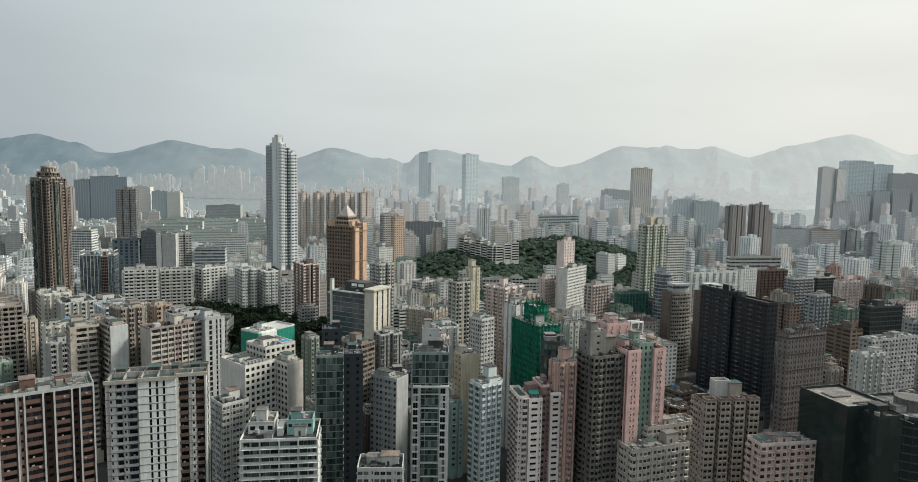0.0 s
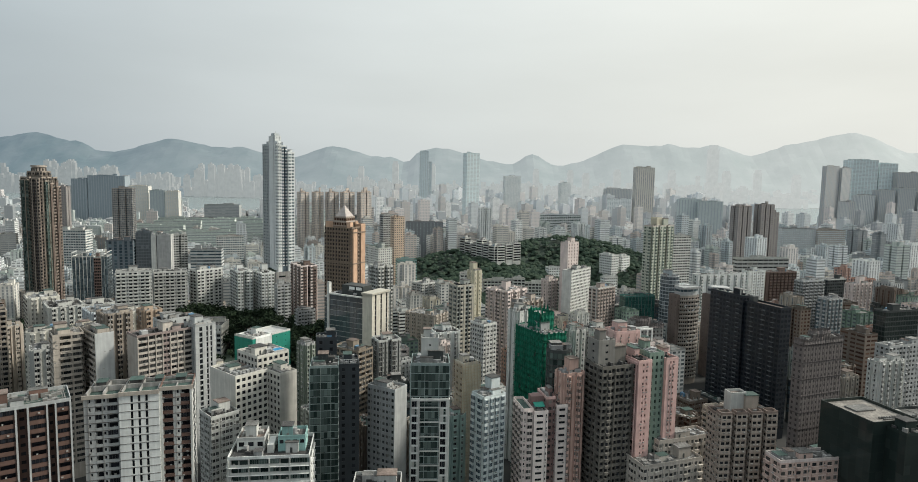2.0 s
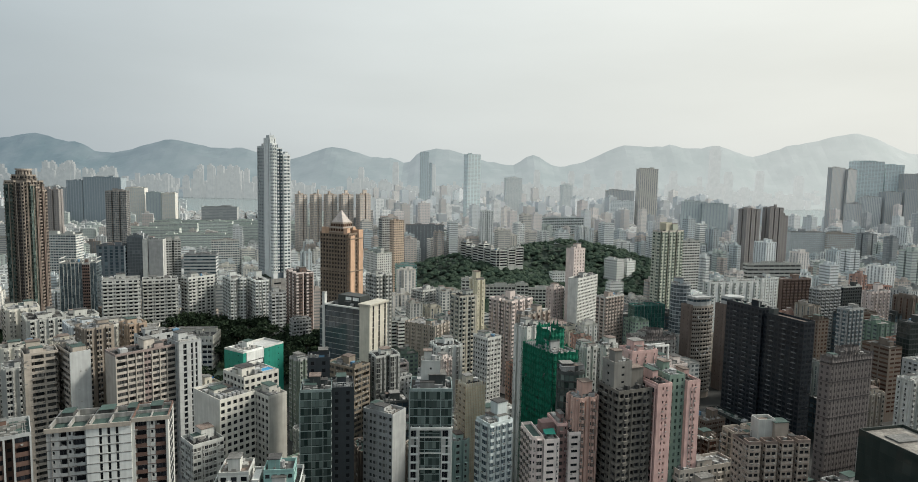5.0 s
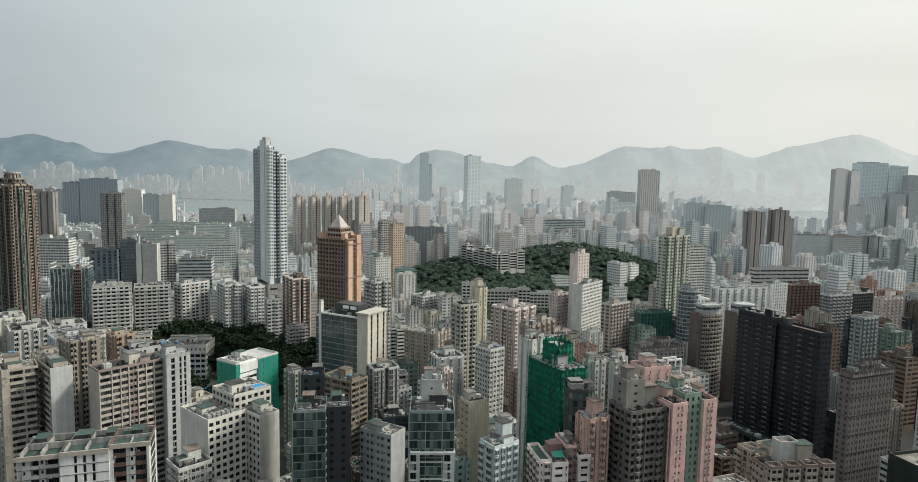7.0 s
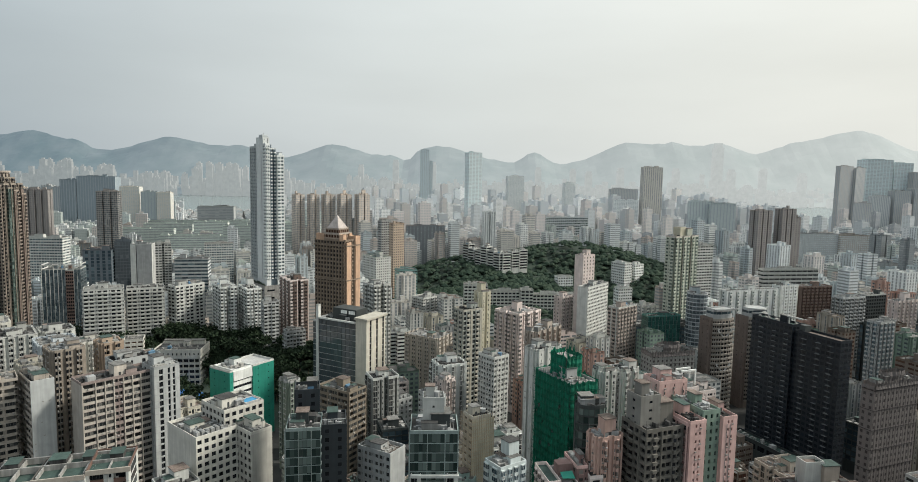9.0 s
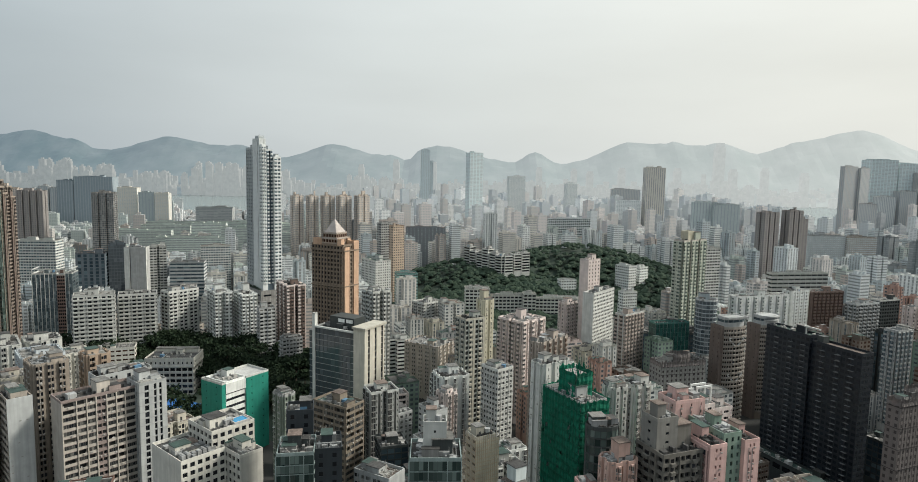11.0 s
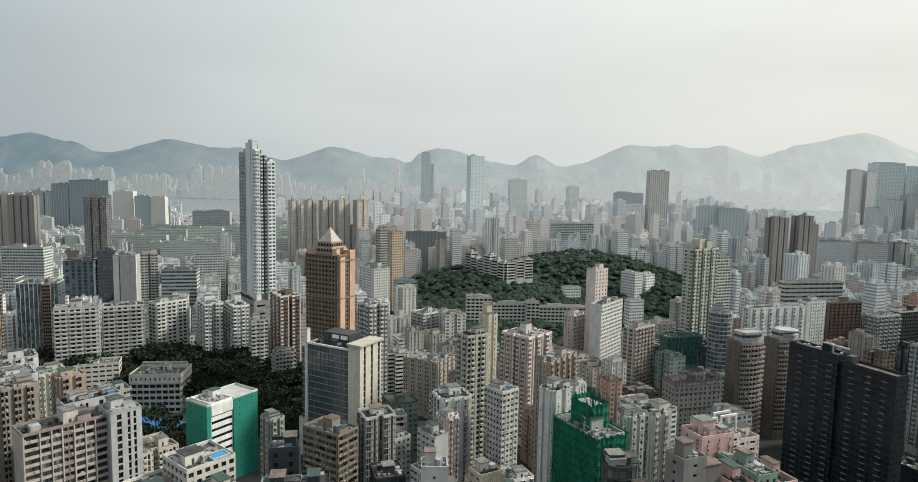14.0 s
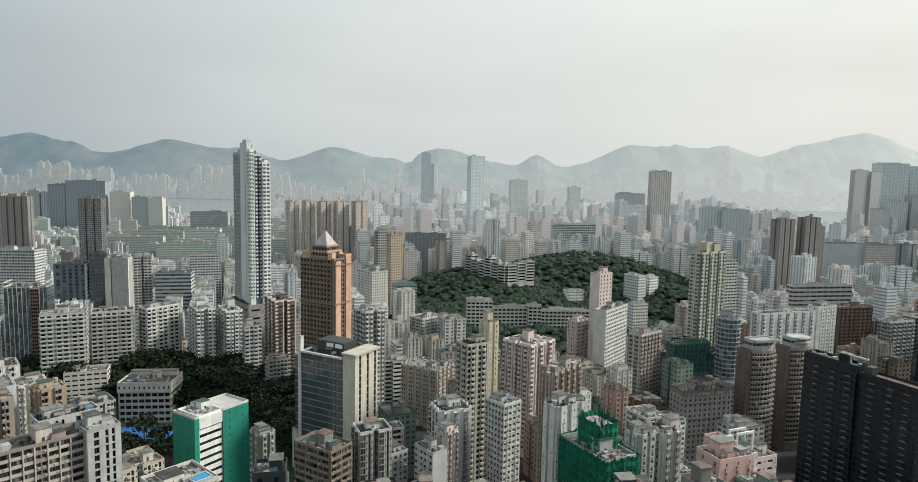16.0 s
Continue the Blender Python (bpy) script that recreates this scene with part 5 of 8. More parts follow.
def m_scaffold(r, w, d, h, st, rng, k):
    inner = STYLES["greyold"]
    wing(r, inner, 0.6, 0.6, w - 1.2, d - 1.2, 0, h - 0.5, rng=rng, clutter=2)
    cx0, cx1, cy0, cy1 = w * 0.25, w * 0.8, d * 0.3, d * 0.75
    s = Shape()
    s.box(cx0 + 1, cx1 - 1, cy0 + 1, cy1 - 1, h - 0.5, h + 8)
    part("lift_house", s, CONCRETE, r)
    for a, b in (((0, 0), (w, 0)), ((w, 0), (w, d)), ((w, d), (0, d)), ((0, d), (0, 0))):
        s = Shape()
        net_sheet(s, a, b, 0, h + 0.6, rng)
        part("net", s, NET, r)
    for a, b in (((cx0, cy0), (cx1, cy0)), ((cx1, cy0), (cx1, cy1)), ((cx1, cy1), (cx0, cy1)), ((cx0, cy1), (cx0, cy0))):
        s = Shape()
        net_sheet(s, a, b, h, h + 9, rng, 3.0)
        part("net", s, NET, r)
    s = Shape()
    for z in [3.0 * k2 for k2 in range(1, int(h / 3))]:
        s.box(-0.72, w + 0.72, -0.72, -0.6, z, z + 0.12)
        s.box(-0.72, -0.6, -0.72, d + 0.72, z + 0.3, z + 0.42)
    for n in range(16):
        s.tube(-0.62, d * n / 15, 0, h + rng.uniform(0.8, 3.4), 0.08, 5)
    for n in range(9):
        s.tube(w * n / 8, -0.62, 0, h + rng.uniform(0.8, 3.4), 0.08, 5)
    for n in range(22):
        x, y = rng.uniform(cx0 - 0.5, cx1 + 0.5), rng.uniform(cy0 - 0.5, cy1 + 0.5)
        s.tube(x, y, h, h + rng.uniform(9, 14), 0.07, 5)
    for z in (h + 2, h + 5, h + 8, h + 10.5):
        s.box(cx0 - 0.6, cx1 + 0.6, cy0 - 0.6, cy0 - 0.5, z, z + 0.1)
        s.box(cx0 - 0.6, cx0 - 0.5, cy0 - 0.6, cy1 + 0.6, z, z + 0.1)
    part("bamboo_scaffold", s, NETDARK, r, "poles tied outside the net", "stuff")
    s = Shape()
    for n in range(26):
        x, y = rng.uniform(1, w - 3), rng.uniform(0.8, d * 0.28)
        s.box(x, x + rng.uniform(0.4, 2.4), y, y + rng.uniform(0.2, 1.4), h - 0.5, h + rng.uniform(0.0, 1.1))
    part("building_material", s, CONCRETE, r, "", "stuff")
    for n in range(5):
        s = Shape()
        x, y = rng.uniform(1, w - 2), rng.uniform(0.8, d * 0.9)
        s.box(x, x + 1.1, y, y + 0.5, h - 0.5, h + 0.6)
        part("red_crate", s, RUST, r, "red-brown site crate")


RAIL = P("balcony_rail", 0.16, 0.165, 0.17)


def m_black(r, w, d, h, st, rng, k):
    wing(r, PODIUMDARK, -7, -3, 7, d + 6, 0, 11, rng=rng, clutter=2)
    s = Shape()
    s.box(-7.3, -7.02, 6, 14, 5, 9)
    part("sign_board", s, P("red_sign", 0.45, 0.02, 0.03), r, "red lettered sign board")
    wing(r, st, 0, 0, w, d * 0.44, 0, h - 2, rng=rng, clutter=-1)
    wing(r, st, 1.8, d * 0.44, w - 1.8, d * 0.07, 0, h - 3, rng=rng, clutter=-1)
    wing(r, st, 0, d * 0.51, w, d * 0.49, 0, h, rng=rng, clutter=1)
    s = Shape()
    for y in (d * 0.09, d * 0.22, d * 0.37, d * 0.57, d * 0.71, d * 0.87):
        z = 14.0
        while z < h - 4:
            s.box(-1.1, 0, y - 1.3, y + 1.3, z - 0.12, z)
            s.box(-1.15, -1.05, y - 1.3, y + rng.uniform(-0.2, 1.3), z, z + rng.choice((0.12, 0.3, 0.6)))
            z += 2.9
    part("balcony_railing", s, RAIL, r, "pale grey balcony rails", "stuff")
    s = Shape()
    s.box(2, 6, d * 0.40, d * 0.46, h - 3, h + 1.6)
    part("plant_house", s, GREYDARK, r)
    s = Shape()
    s.tube(3, d * 0.60, h, h + 4, 0.35, 6)
    s.box(2.6, 3.4, d * 0.45, d * 0.62, h + 4, h + 4.7)
    part("roof_crane", s, OFFWHITE, r, "white roof maintenance crane")


def m_browngreen(r, w, d, h, st, rng, k):
    green = Style(P("green_brown_rib", 0.095, 0.098, 0.082), PANE_GREEN, 2.9, 2.4, (0.1, 0.9, 0.25, 0.85), 0.3, trim=P("tan_rib", 0.24, 0.205, 0.17), cols=(("g", 2.4), ("P", 0.4), ("w", 1.5)))
    pink = Style(P("pink_brown_rib", 0.155, 0.118, 0.103), PANE_BLACK, 2.9, 2.4, (0.1, 0.9, 0.25, 0.85), 0.3, trim=P("tan_rib_pale", 0.25, 0.205, 0.172), cols=(("w", 1.5), ("P", 0.5), ("r", 1.9), ("s", 0.8)))
    wing(r, st, 1.5, 1.5, w - 3.0, d - 3.0, 0, h - 11, "slots", rng=rng, clutter=-1)
    wing(r, green, 0, 5, 6, d - 11, 0, h - 17, rng=rng, clutter=1)
    wing(r, green, 2.4, 0, 6.0, 6, 0, h - 13, rng=rng, clutter=-1)
    wing(r, st, 11.6, -0.4, 6.0, 7, 0, h - 12, rng=rng, clutter=-1)
    wing(r, green, w - 4.4, 3.6, 4.8, 6.4, 0, h - 14, rng=rng, clutter=-1)
    wing(r, pink, w - 5.0, 12.2, 5.0, 6.2, 0, h - 16, rng=rng, clutter=-1)
    wing(r, pink, w - 4.0, 20.6, 4.6, d - 21.4, 0, h - 19, rng=rng, clutter=1)
    wing(r, st, w * 0.2, d * 0.25, w * 0.6, d * 0.5, h - 11, h - 6, rng=rng, clutter=-1)
    s = Shape()
    s.tube(w / 2, d / 2, h - 6, h - 1.4, 5.2, 20)
    s.tube(w / 2, d / 2, h - 1.4, h, 6.2, 20)
    part("round_crown", s, TAN, r, "tan round rooftop crown")
    s = Shape()
    for n in range(14):
        a = 2 * math.pi * n / 14
        x, y = w / 2 + 5.15 * math.cos(a), d / 2 + 5.15 * math.sin(a)
        s.box(x - 0.45, x + 0.45, y - 0.45, y + 0.45, h - 5.0, h - 2.2)
    part("crown_opening", s, DARKBROWN, r, "dark blocks standing in for shaded openings round the crown", "stuff")


def m_whitebands(r, w, d, h, st, rng, k):
    near = []
    wing(r, LEFTBAY, 0, 0.5, w * 0.32, d - 0.5, 0, h - 0.6, rng=rng, detail=3, clutter=-1, near=near)
    near = []
    wing(r, WHITEBAY, w * 0.32, -0.4, w * 0.37, d + 0.4, 0, h, rng=rng, detail=3, clutter=-1, near=near)
    near = []
    wing(r, BROWNBAY, w * 0.69, 0.5, w * 0.31, d - 0.5, 0, h + 0.6, rng=rng, detail=3, clutter=-1, near=near)
    s = Shape()
    s.box(-0.5, w * 0.32, 0.1, 0.5, h - 0.8, h + 0.6)
    s.box(w * 0.32, w * 0.69, -0.8, -0.4, h - 0.2, h + 1.2)
    s.box(w * 0.69, w + 0.5, 0.1, 0.5, h + 0.4, h + 1.8)
    part("eaves_board", s, BEIGE, r, "weathered tan roof edge")
    s = Shape()
    for f in (0.02, 0.17, 0.34, 0.5, 0.67, 0.84):
        s.box(w * f, w * f + 0.35, 0.8, d - 0.6, h - 0.4, h + 1.2)
    for y in (d * 0.5, d - 1.2):
        s.box(0.4, w - 0.4, y, y + 0.4, h - 0.4, h + 1.5)
    part("terrace_wall", s, CONCRETE, r)
    for f, a in ((0.05, 4.0), (0.36, 5.0), (0.6, 3.2), (0.8, 4.2)):
        s = Shape()
        s.box(w * f + 0.8, w * f + a, d * 0.55, d * 0.85, h - 0.4, h + 2.6)
        shed = part("roof_shed", s, ROOF_DARK, r)
        s = Shape()
        s.box(w * f + 0.6, w * f + a + 0.2, d * 0.53, d * 0.87, h + 2.6, h + 2.75)
        part("sheet_roof", s, ROOF_GREEN, shed)


def m_pinkgreen(r, w, d, h, st, rng, k):
    near = []
    wing(r, st, 0, 0, w * 0.33, d + 5, 0, h - 1, rng=rng, detail=3, near=near, plain="l")
    wing(r, Style(MAUVE, PANE_BLACK, 2.8, 2.6, (0.1, 0.9, 0.3, 0.9), 0.7, trim=PINK, glazed=0.5, cols=(("O", 2.5), ("O", 2.5), ("P", 0.3))), -0.5, 0.8, 0.6, d + 3.4, 0, h - 2, rng=rng, clutter=-1)
    wing(r, GREENBAY, w * 0.33, 1.6, w * 0.36, d + 4, 0, h + 1.5, rng=rng, detail=3)
    near = []
    wing(r, st, w * 0.69, 0, w * 0.31, d + 5, 0, h - 1, rng=rng, detail=3, near=near)
    wing(r, Style(PINK, PANE_BLACK, 2.8, 6.0, (0.42, 0.58, 0.3, 0.7), 0.3, ac=0.2, cols=(("b", 2.0), ("n", 1.2), ("b", 1.0))), w * 0.05, d + 5, w * 0.62, 10, 0, h + 7, rng=rng, detail=3)


def m_pinkwhite(r, w, d, h, st, rng, k):
    near = []
    wing(r, st, 0, 0, 4.5, d + 6, 0, h - 1, rng=rng, detail=3, clutter=-1)
    wing(r, WHITEWIN, 4.5, -1.2, w * 0.3, d + 6, 0, h - 2, rng=rng, detail=3, near=near)
    wing(r, PINKBRICK, 4.5 + w * 0.3, 1.5, w * 0.2, d + 3, 0, h + 3, rng=rng, detail=3)
    wing(r, WHITEWIN, 4.5 + w * 0.5, -0.6, w * 0.5 - 4.5, d + 5, 0, h, rng=rng, detail=3, near=near)
    s = Shape()
    s.box(5, 15, 5, 9, h - 1, h + 3.4)
    part("penthouse", s, MAUVE, r, "mauve rendered roof room")
    s = Shape()
    s.poly([(5.2, 0.4, h + 0.6), (9.6, 0.2, h + 0.4), (9.8, 3.6, h + 1.5), (5.4, 3.8, h + 1.3)])
    s.poly([(5.2, 0.4, h + 0.5), (5.4, 3.8, h + 1.2), (9.8, 3.6, h + 1.4), (9.6, 0.2, h + 0.3)])
    part("tarpaulin", s, GREENPAINT, r, "green tarpaulin over a roof terrace")


def m_greenglass(r, w, d, h, st, rng, k):
    near = []
    bay = Style(OFFWHITE, PANE_BLACK, 3.1, 1.7, (0.1, 0.9, 0.2, 0.92), 0.6, trim=WHITE, cols=(("o", 2.2), ("p", 0.5)), glazed=0.5, rail=0.2)
    wing(r, STYLES["darkglass"], 0, 0, w, d, 0, h, rng=rng, detail=3, near=near)
    wing(r, bay, 0.4, -1.0, 3.2, 4, 0, h - 14, rng=rng, clutter=-1)
    wing(r, bay, w - 3.4, -1.0, 3.4, 4, 0, h - 14, rng=rng, clutter=-1)
    s = Shape()
    s.box(0.2, w + 0.4, -1.3, 0, h - 14, h - 13.2)
    part("cornice", s, OFFWHITE, r)
    for z in range(4, int(h) - 16, 6):
        s = Shape()
        s.box(3.7, w - 3.5, -0.9, -0.004, z, z + 0.3)
        part("floor_band", s, OFFWHITE, r)
    wing(r, TANK, w * 0.25, d * 0.35, 7, 6, h, h + 9, rng=rng, clutter=1, plain="l")


def m_tanframe(r, w, d, h, st, rng, k):
    wing(r, st, 0.3, 2.6, w - 0.6, d - 2.6, 0, h - 1.5, rng=rng, detail=3, clutter=2)
    g = (w - 6.0) / 4
    near = []
    for i in range(4):
        wing(r, st, i * (g + 2.0), 0, g, 4, 0, h, rng=rng, clutter=-1, near=near)
    wing(r, TANK, w * 0.3, d * 0.55, 7, 5, h - 1.5, h + 6, rng=rng, clutter=-1, plain="all")


def m_darkoffice(r, w, d, h, st, rng, k):
    near = []
    wing(r, st, 0, 0, 20, 24, 0, h, rng=rng, detail=3, clutter=-1)
    wing(r, st, 6, -8, 12, 9, 0, h - 1.5, rng=rng, detail=3, clutter=1)
    wing(r, BANDS, 15, -14, 34, 30, 0, h - 2, "round", rng=rng, detail=3)
    s = Shape()
    s.tube(32, 1, h - 2, h + 2.5, 6, 24)
    part("plant_screen", s, ROOF, r, "grey round plant screen")
    s = Shape()
    s.box(5, 14, 12, 18, h + 0.05, h + 0.5)
    s.box(8, 18.5, 3, 3.4, h + 0.1, h + 0.5)
    for n in range(9):
        s.box(7.5 + 1.2 * n, 8.1 + 1.2 * n, 4.2, 5.0, h + 0.02, h + 0.7)
    part("roof_plinth", s, ROOF_PALE, r, "worn pale roof slab and vents", "stuff")


def m_school(r, w, d, h, st, rng, k):
    wing(r, Style(st.wall, PANE_BLACK, 4.0, 4.2, (0.07, 0.93, 0.22, 0.82), 0.9, ground=0.5), 0, 0, w, d, 0, h - 5.5, rng=rng, clutter=-1)
    wing(r, Style(st.wall, PANE_BLACK, 5.0, 3.0, (0.33, 0.67, 0.3, 0.66), 0.5, ground=0.4, roof=ROOF_DARK), -0.4, -0.4, w + 0.8, d + 0.8, h - 5.5, h, rng=rng, clutter=2)
    s = Shape()
    s.box(1.5, w - 1.5, d - 5, d - 1.5, h - 0.05, h + 3.2)
    house = part("stair_house", s, st.wall, r)
    s = Shape()
    s.box(1.2, w - 1.2, d - 5.4, d - 1.2, h + 3.2, h + 3.5)
    part("slab", s, ROOF_PALE, house)


def m_portal(r, w, d, h, st, rng, k):
    wing(r, PINKPLAIN, 0, 0, 6.5, d, 0, h, rng=rng, clutter=-1)
    wing(r, WHITEWIN, 6.5, -0.8, w * 0.35, d, 0, h - 5, rng=rng, clutter=2)
    wing(r, WHITEWIN, 6.5 + w * 0.35, 0.6, w * 0.65 - 6.5, d, 0, h - 8, rng=rng, clutter=2)
    for x0, x1, y in ((1.0, 6.0, 1.0), (8.0, 16.0, 1.5), (8.0, 16.0, 5.0)):
        s = Shape()
        pts = [(x0, h - 5.05), (x0 + 0.6, h - 5.05), (x0 + 0.6, h + 2.2), (x1 - 0.6, h + 2.2), (x1 - 0.6, h - 5.05), (x1, h - 5.05), (x1, h + 3), (x0, h + 3)]
        s.poly([(a, y, b) for a, b in pts])
        s.poly([(a, y + 0.6, b) for a, b in pts[::-1]])
        for q in range(8):
            (a, b), (e, f) = pts[q], pts[(q + 1) % 8]
            s.quad((a, y, b), (a, y + 0.6, b), (e, y + 0.6, f), (e, y, f))
        part("roof_portal", s, WHITE, r, "white concrete portal frame")


def m_blackpanel(r, w, d, h, st, rng, k):
    wing(r, st, 0, 0, w, d, 0, h - 5.5, rng=rng, detail=3, clutter=2)
    wing(r, st, -9.6, 12, 9.0, 9, 0, h + 3.5, rng=rng, detail=3, clutter=1)
    s = Shape()
    for x in [0.5 + 0.9 * q for q in range(int((w - 1) / 0.9) + 1)]:
        s.box(x, x + 0.15, 0.4, 0.55, h - 5.5, h - 2.8)
    s.box(0.3, w - 0.3, 0.35, 0.6, h - 2.8, h - 2.6)
    part("roof_screen", s, GREY, r, "grey slatted roof screen")


def m_gable(r, w, d, h, st, rng, k):
    wing(r, st, 0, 0, w, d, 0, h, rng=rng, detail=3)
    s = Shape()
    s.box(-0.15, w + 0.15, -0.35, -0.02, 0, h + 1.2)
    part("gable_wall", s, PALEGREY, r, "blank white rendered end wall")


def m_netted(r, w, d, h, st, rng, k):
    wing(r, st, 0, 0, w, d, 0, h, rng=rng, clutter=2)
    s = Shape()
    for a, b in (((0, 0), (w, 0)), ((0, d), (0, 0)), ((w, 0), (w, d))):
        net_sheet(s, a, b, h - 1.5, h + 1.5, rng, 2.0)
    n = 14
    ring = [(w * 0.5 + w * 0.26 * math.cos(2 * math.pi * q / n), d * 0.5 + d * 0.36 * math.sin(2 * math.pi * q / n)) for q in range(n)]
    for q in range(n):
        net_sheet(s, ring[q], ring[(q + 1) % n], h - 0.05, h + 5, rng, 1.2)
    part("net", s, NETBROWN, r)
    s = Shape()
    for z in range(3, int(h), 9):
        s.box(-0.25, w + 0.25, -0.25, -0.12, z, z + 0.25)
        s.box(-0.25, -0.12, -0.25, d, z, z + 0.25)
    for q in range(18):
        s.tube(w * q / 17, -0.3, 0, h + rng.uniform(1, 3.5), 0.06, 5)
    part("bamboo_scaffold", s, NETDIM, r, "poles holding the net", "stuff")


def m_brace(r, w, d, h, st, rng, k):
    side = Style(BRACEPLAIN.wall, PANE_BLACK, 2.9, 5, (0.2, 0.8, 0.3, 0.8), 0.3, cols=(("b", 2.0), ("n", 1.2), ("b", 0.6)))
    wing(r, side, 0, 0.6, w * 0.13, d, 0, h - 7, rng=rng, clutter=-1)
    wing(r, st, w * 0.13, -1.2, w * 0.83, d + 1, 0, h - 7.5, "bow", rng=rng, clutter=-1)
    wing(r, STYLES["whiteribbon"], w * 0.16, -0.2, w * 0.76, d - 1, h - 7.5, h - 1.4, "bow", rng=rng, clutter=-1)
    s = Shape()
    if h > 71.5:                                 # one tower wears a square white roof frame, its twin a round one
        for x0, x1, y0, y1 in ((0.17, 0.95, -1.6, -0.9), (0.17, 0.20, -0.9, d - 1.1), (0.92, 0.95, -0.9, d - 1.1), (0.17, 0.95, d - 1.1, d - 0.4)):
            s.box(w * x0, w * x1, y0, y1, h - 1.2, h - 0.2)
        s.box(w * 0.24, w * 0.88, 0.4, d - 2.2, h - 1.3, h - 0.7)
    else:
        s.tube(w * 0.55, d * 0.45, h - 1.2, h - 0.5, w * 0.31, 24)
        s.tube(w * 0.55, d * 0.45, h - 3.6, h - 2.9, w * 0.33, 24)
    part("roof_frame", s, GREY, r, "pale overhanging roof frame")
    s = Shape()
    z = h - 20
    while z > 8:
        for a, b in ((w * 0.26, w * 0.54), (w * 0.82, w * 0.54)):
            for e in (0.0, 0.5):
                s.quad((a, -1.75 + e, z + 5.5), (b, -1.75 + e, z), (b, -1.75 + e, z + 1.0), (a, -1.75 + e, z + 6.5))
            s.quad((a, -1.75, z + 6.5), (b, -1.75, z + 1.0), (b, -1.25, z + 1.0), (a, -1.25, z + 6.5))
        s.box(w * 0.26, w * 0.82, -1.75, -1.25, z + 6.2, z + 6.8)
        z -= 23
    part("brace", s, GREY, r, "grey diagonal braces", "stuff")


def m_tantower(r, w, d, h, st, rng, k):
    wing(r, st, 0, 0, w, d, 0, h - 4, "slots", rng=rng, clutter=1)
    wing(r, Style(YELLOW), w * 0.3, d * 0.3, 8, 7, h - 4, h + 3, rng=rng, clutter=-1, plain="all")


def m_bamboo(r, w, d, h, st, rng, k):
    wing(r, STYLES["cream"], 0.8, 0.8, w - 1.6, d - 1.6, 0, h, rng=rng, clutter=2)
    s = Shape()
    for n in range(13):
        s.tube(w * n / 12, -0.1, 0, h + rng.uniform(0.5, 2), 0.08, 5)
        s.tube(-0.1, d * n / 12, 0, h + rng.uniform(0.5, 2), 0.08, 5)
    z = 1.5
    while z < h:
        s.box(-0.2, w + 0.2, -0.2, -0.1, z, z + 0.12)
        s.box(-0.2, -0.1, -0.2, d + 0.2, z, z + 0.12)
        z += 1.5
    part("bamboo_scaffold", s, TIMBER, r, "bamboo scaffold lattice", "stuff")
    s = Shape()
    s.quad((-0.05, -0.05, h * 0.1), (w, -0.05, h * 0.1), (w, -0.05, h), (-0.05, -0.05, h))
    part("net", s, YELLOW, r, "thin pale scaffold net")


def m_darkbrown(r, w, d, h, st, rng, k):
    near = []
    wing(r, st, 0, 0, w, d + 4, 0, h - 4, rng=rng, detail=3, clutter=2, near=near)
    wing(r, Style(P("grey_core_render", 0.20, 0.19, 0.175), PANE_BLACK, 3.0, 6.0, (0.42, 0.58, 0.4, 0.7), 0.2), 1.0, 5.0, 8.5, 8, 0, h + 6, rng=rng, clutter=1)


def m_glassbalcony(r, w, d, h, st, rng, k):
    near = []
    wing(r, st, 0, 0, w, d, 0, h, rng=rng, detail=3, clutter=2, near=near)
    wing(r, Style(OFFWHITE, PANE_BLACK, 3.0, 3.0, (0.2, 0.8, 0.2, 0.8), 0.3, roof=ROOF_BROWN), 2, 7, 10, 11, h - 0.05, h + 4.2, rng=rng, clutter=1)
    wing(r, Style(TEAL, PANE_BLACK, 3.0, 2.6, (0.2, 0.8, 0.3, 0.8), 0.3, roof=ROOF_DARK), 17, 6, 10, 9, h - 0.05, h + 5, rng=rng, clutter=1)
    s = Shape()
    s.box(13.2, 15.6, 5, 13, h - 0.05, h + 3.2)
    part("stair_house", s, OFFWHITE, r)


def m_glassbrown(r, w, d, h, st, rng, k):
    brown = Style(P("red_brown_panel", 0.20, 0.135, 0.115), PANE_BLACK, 3.0, 2.6, (0.15, 0.85, 0.25, 0.8), 0.3, trim=OFFWHITE, cols=(("w", 1.7), ("w", 1.7)))
    wing(r, st, 0, 0, w * 0.62, d, 0, h - 4, rng=rng, clutter=1)
    wing(r, brown, w * 0.62, -0.8, w * 0.2, d, 0, h - 5, rng=rng, clutter=1)
    wing(r, st, w * 0.82, 0, w * 0.18, d, 0, h - 4, rng=rng, clutter=-1)
    s = Shape()
    for x in (0.0, w * 0.3, w * 0.6, w * 0.8, w - 0.6):
        s.box(x, x + 0.6, -0.5, 0.1, h - 4, h)
    s.box(0, w, -0.5, 0.1, h, h + 0.8)
    s.box(0, 0.6, 0.1, d, h, h + 0.8)
    s.box(w - 0.6, w, 0.1, d, h, h + 0.8)
    part("roof_frame", s, OFFWHITE, r, "white open frame round the roof")


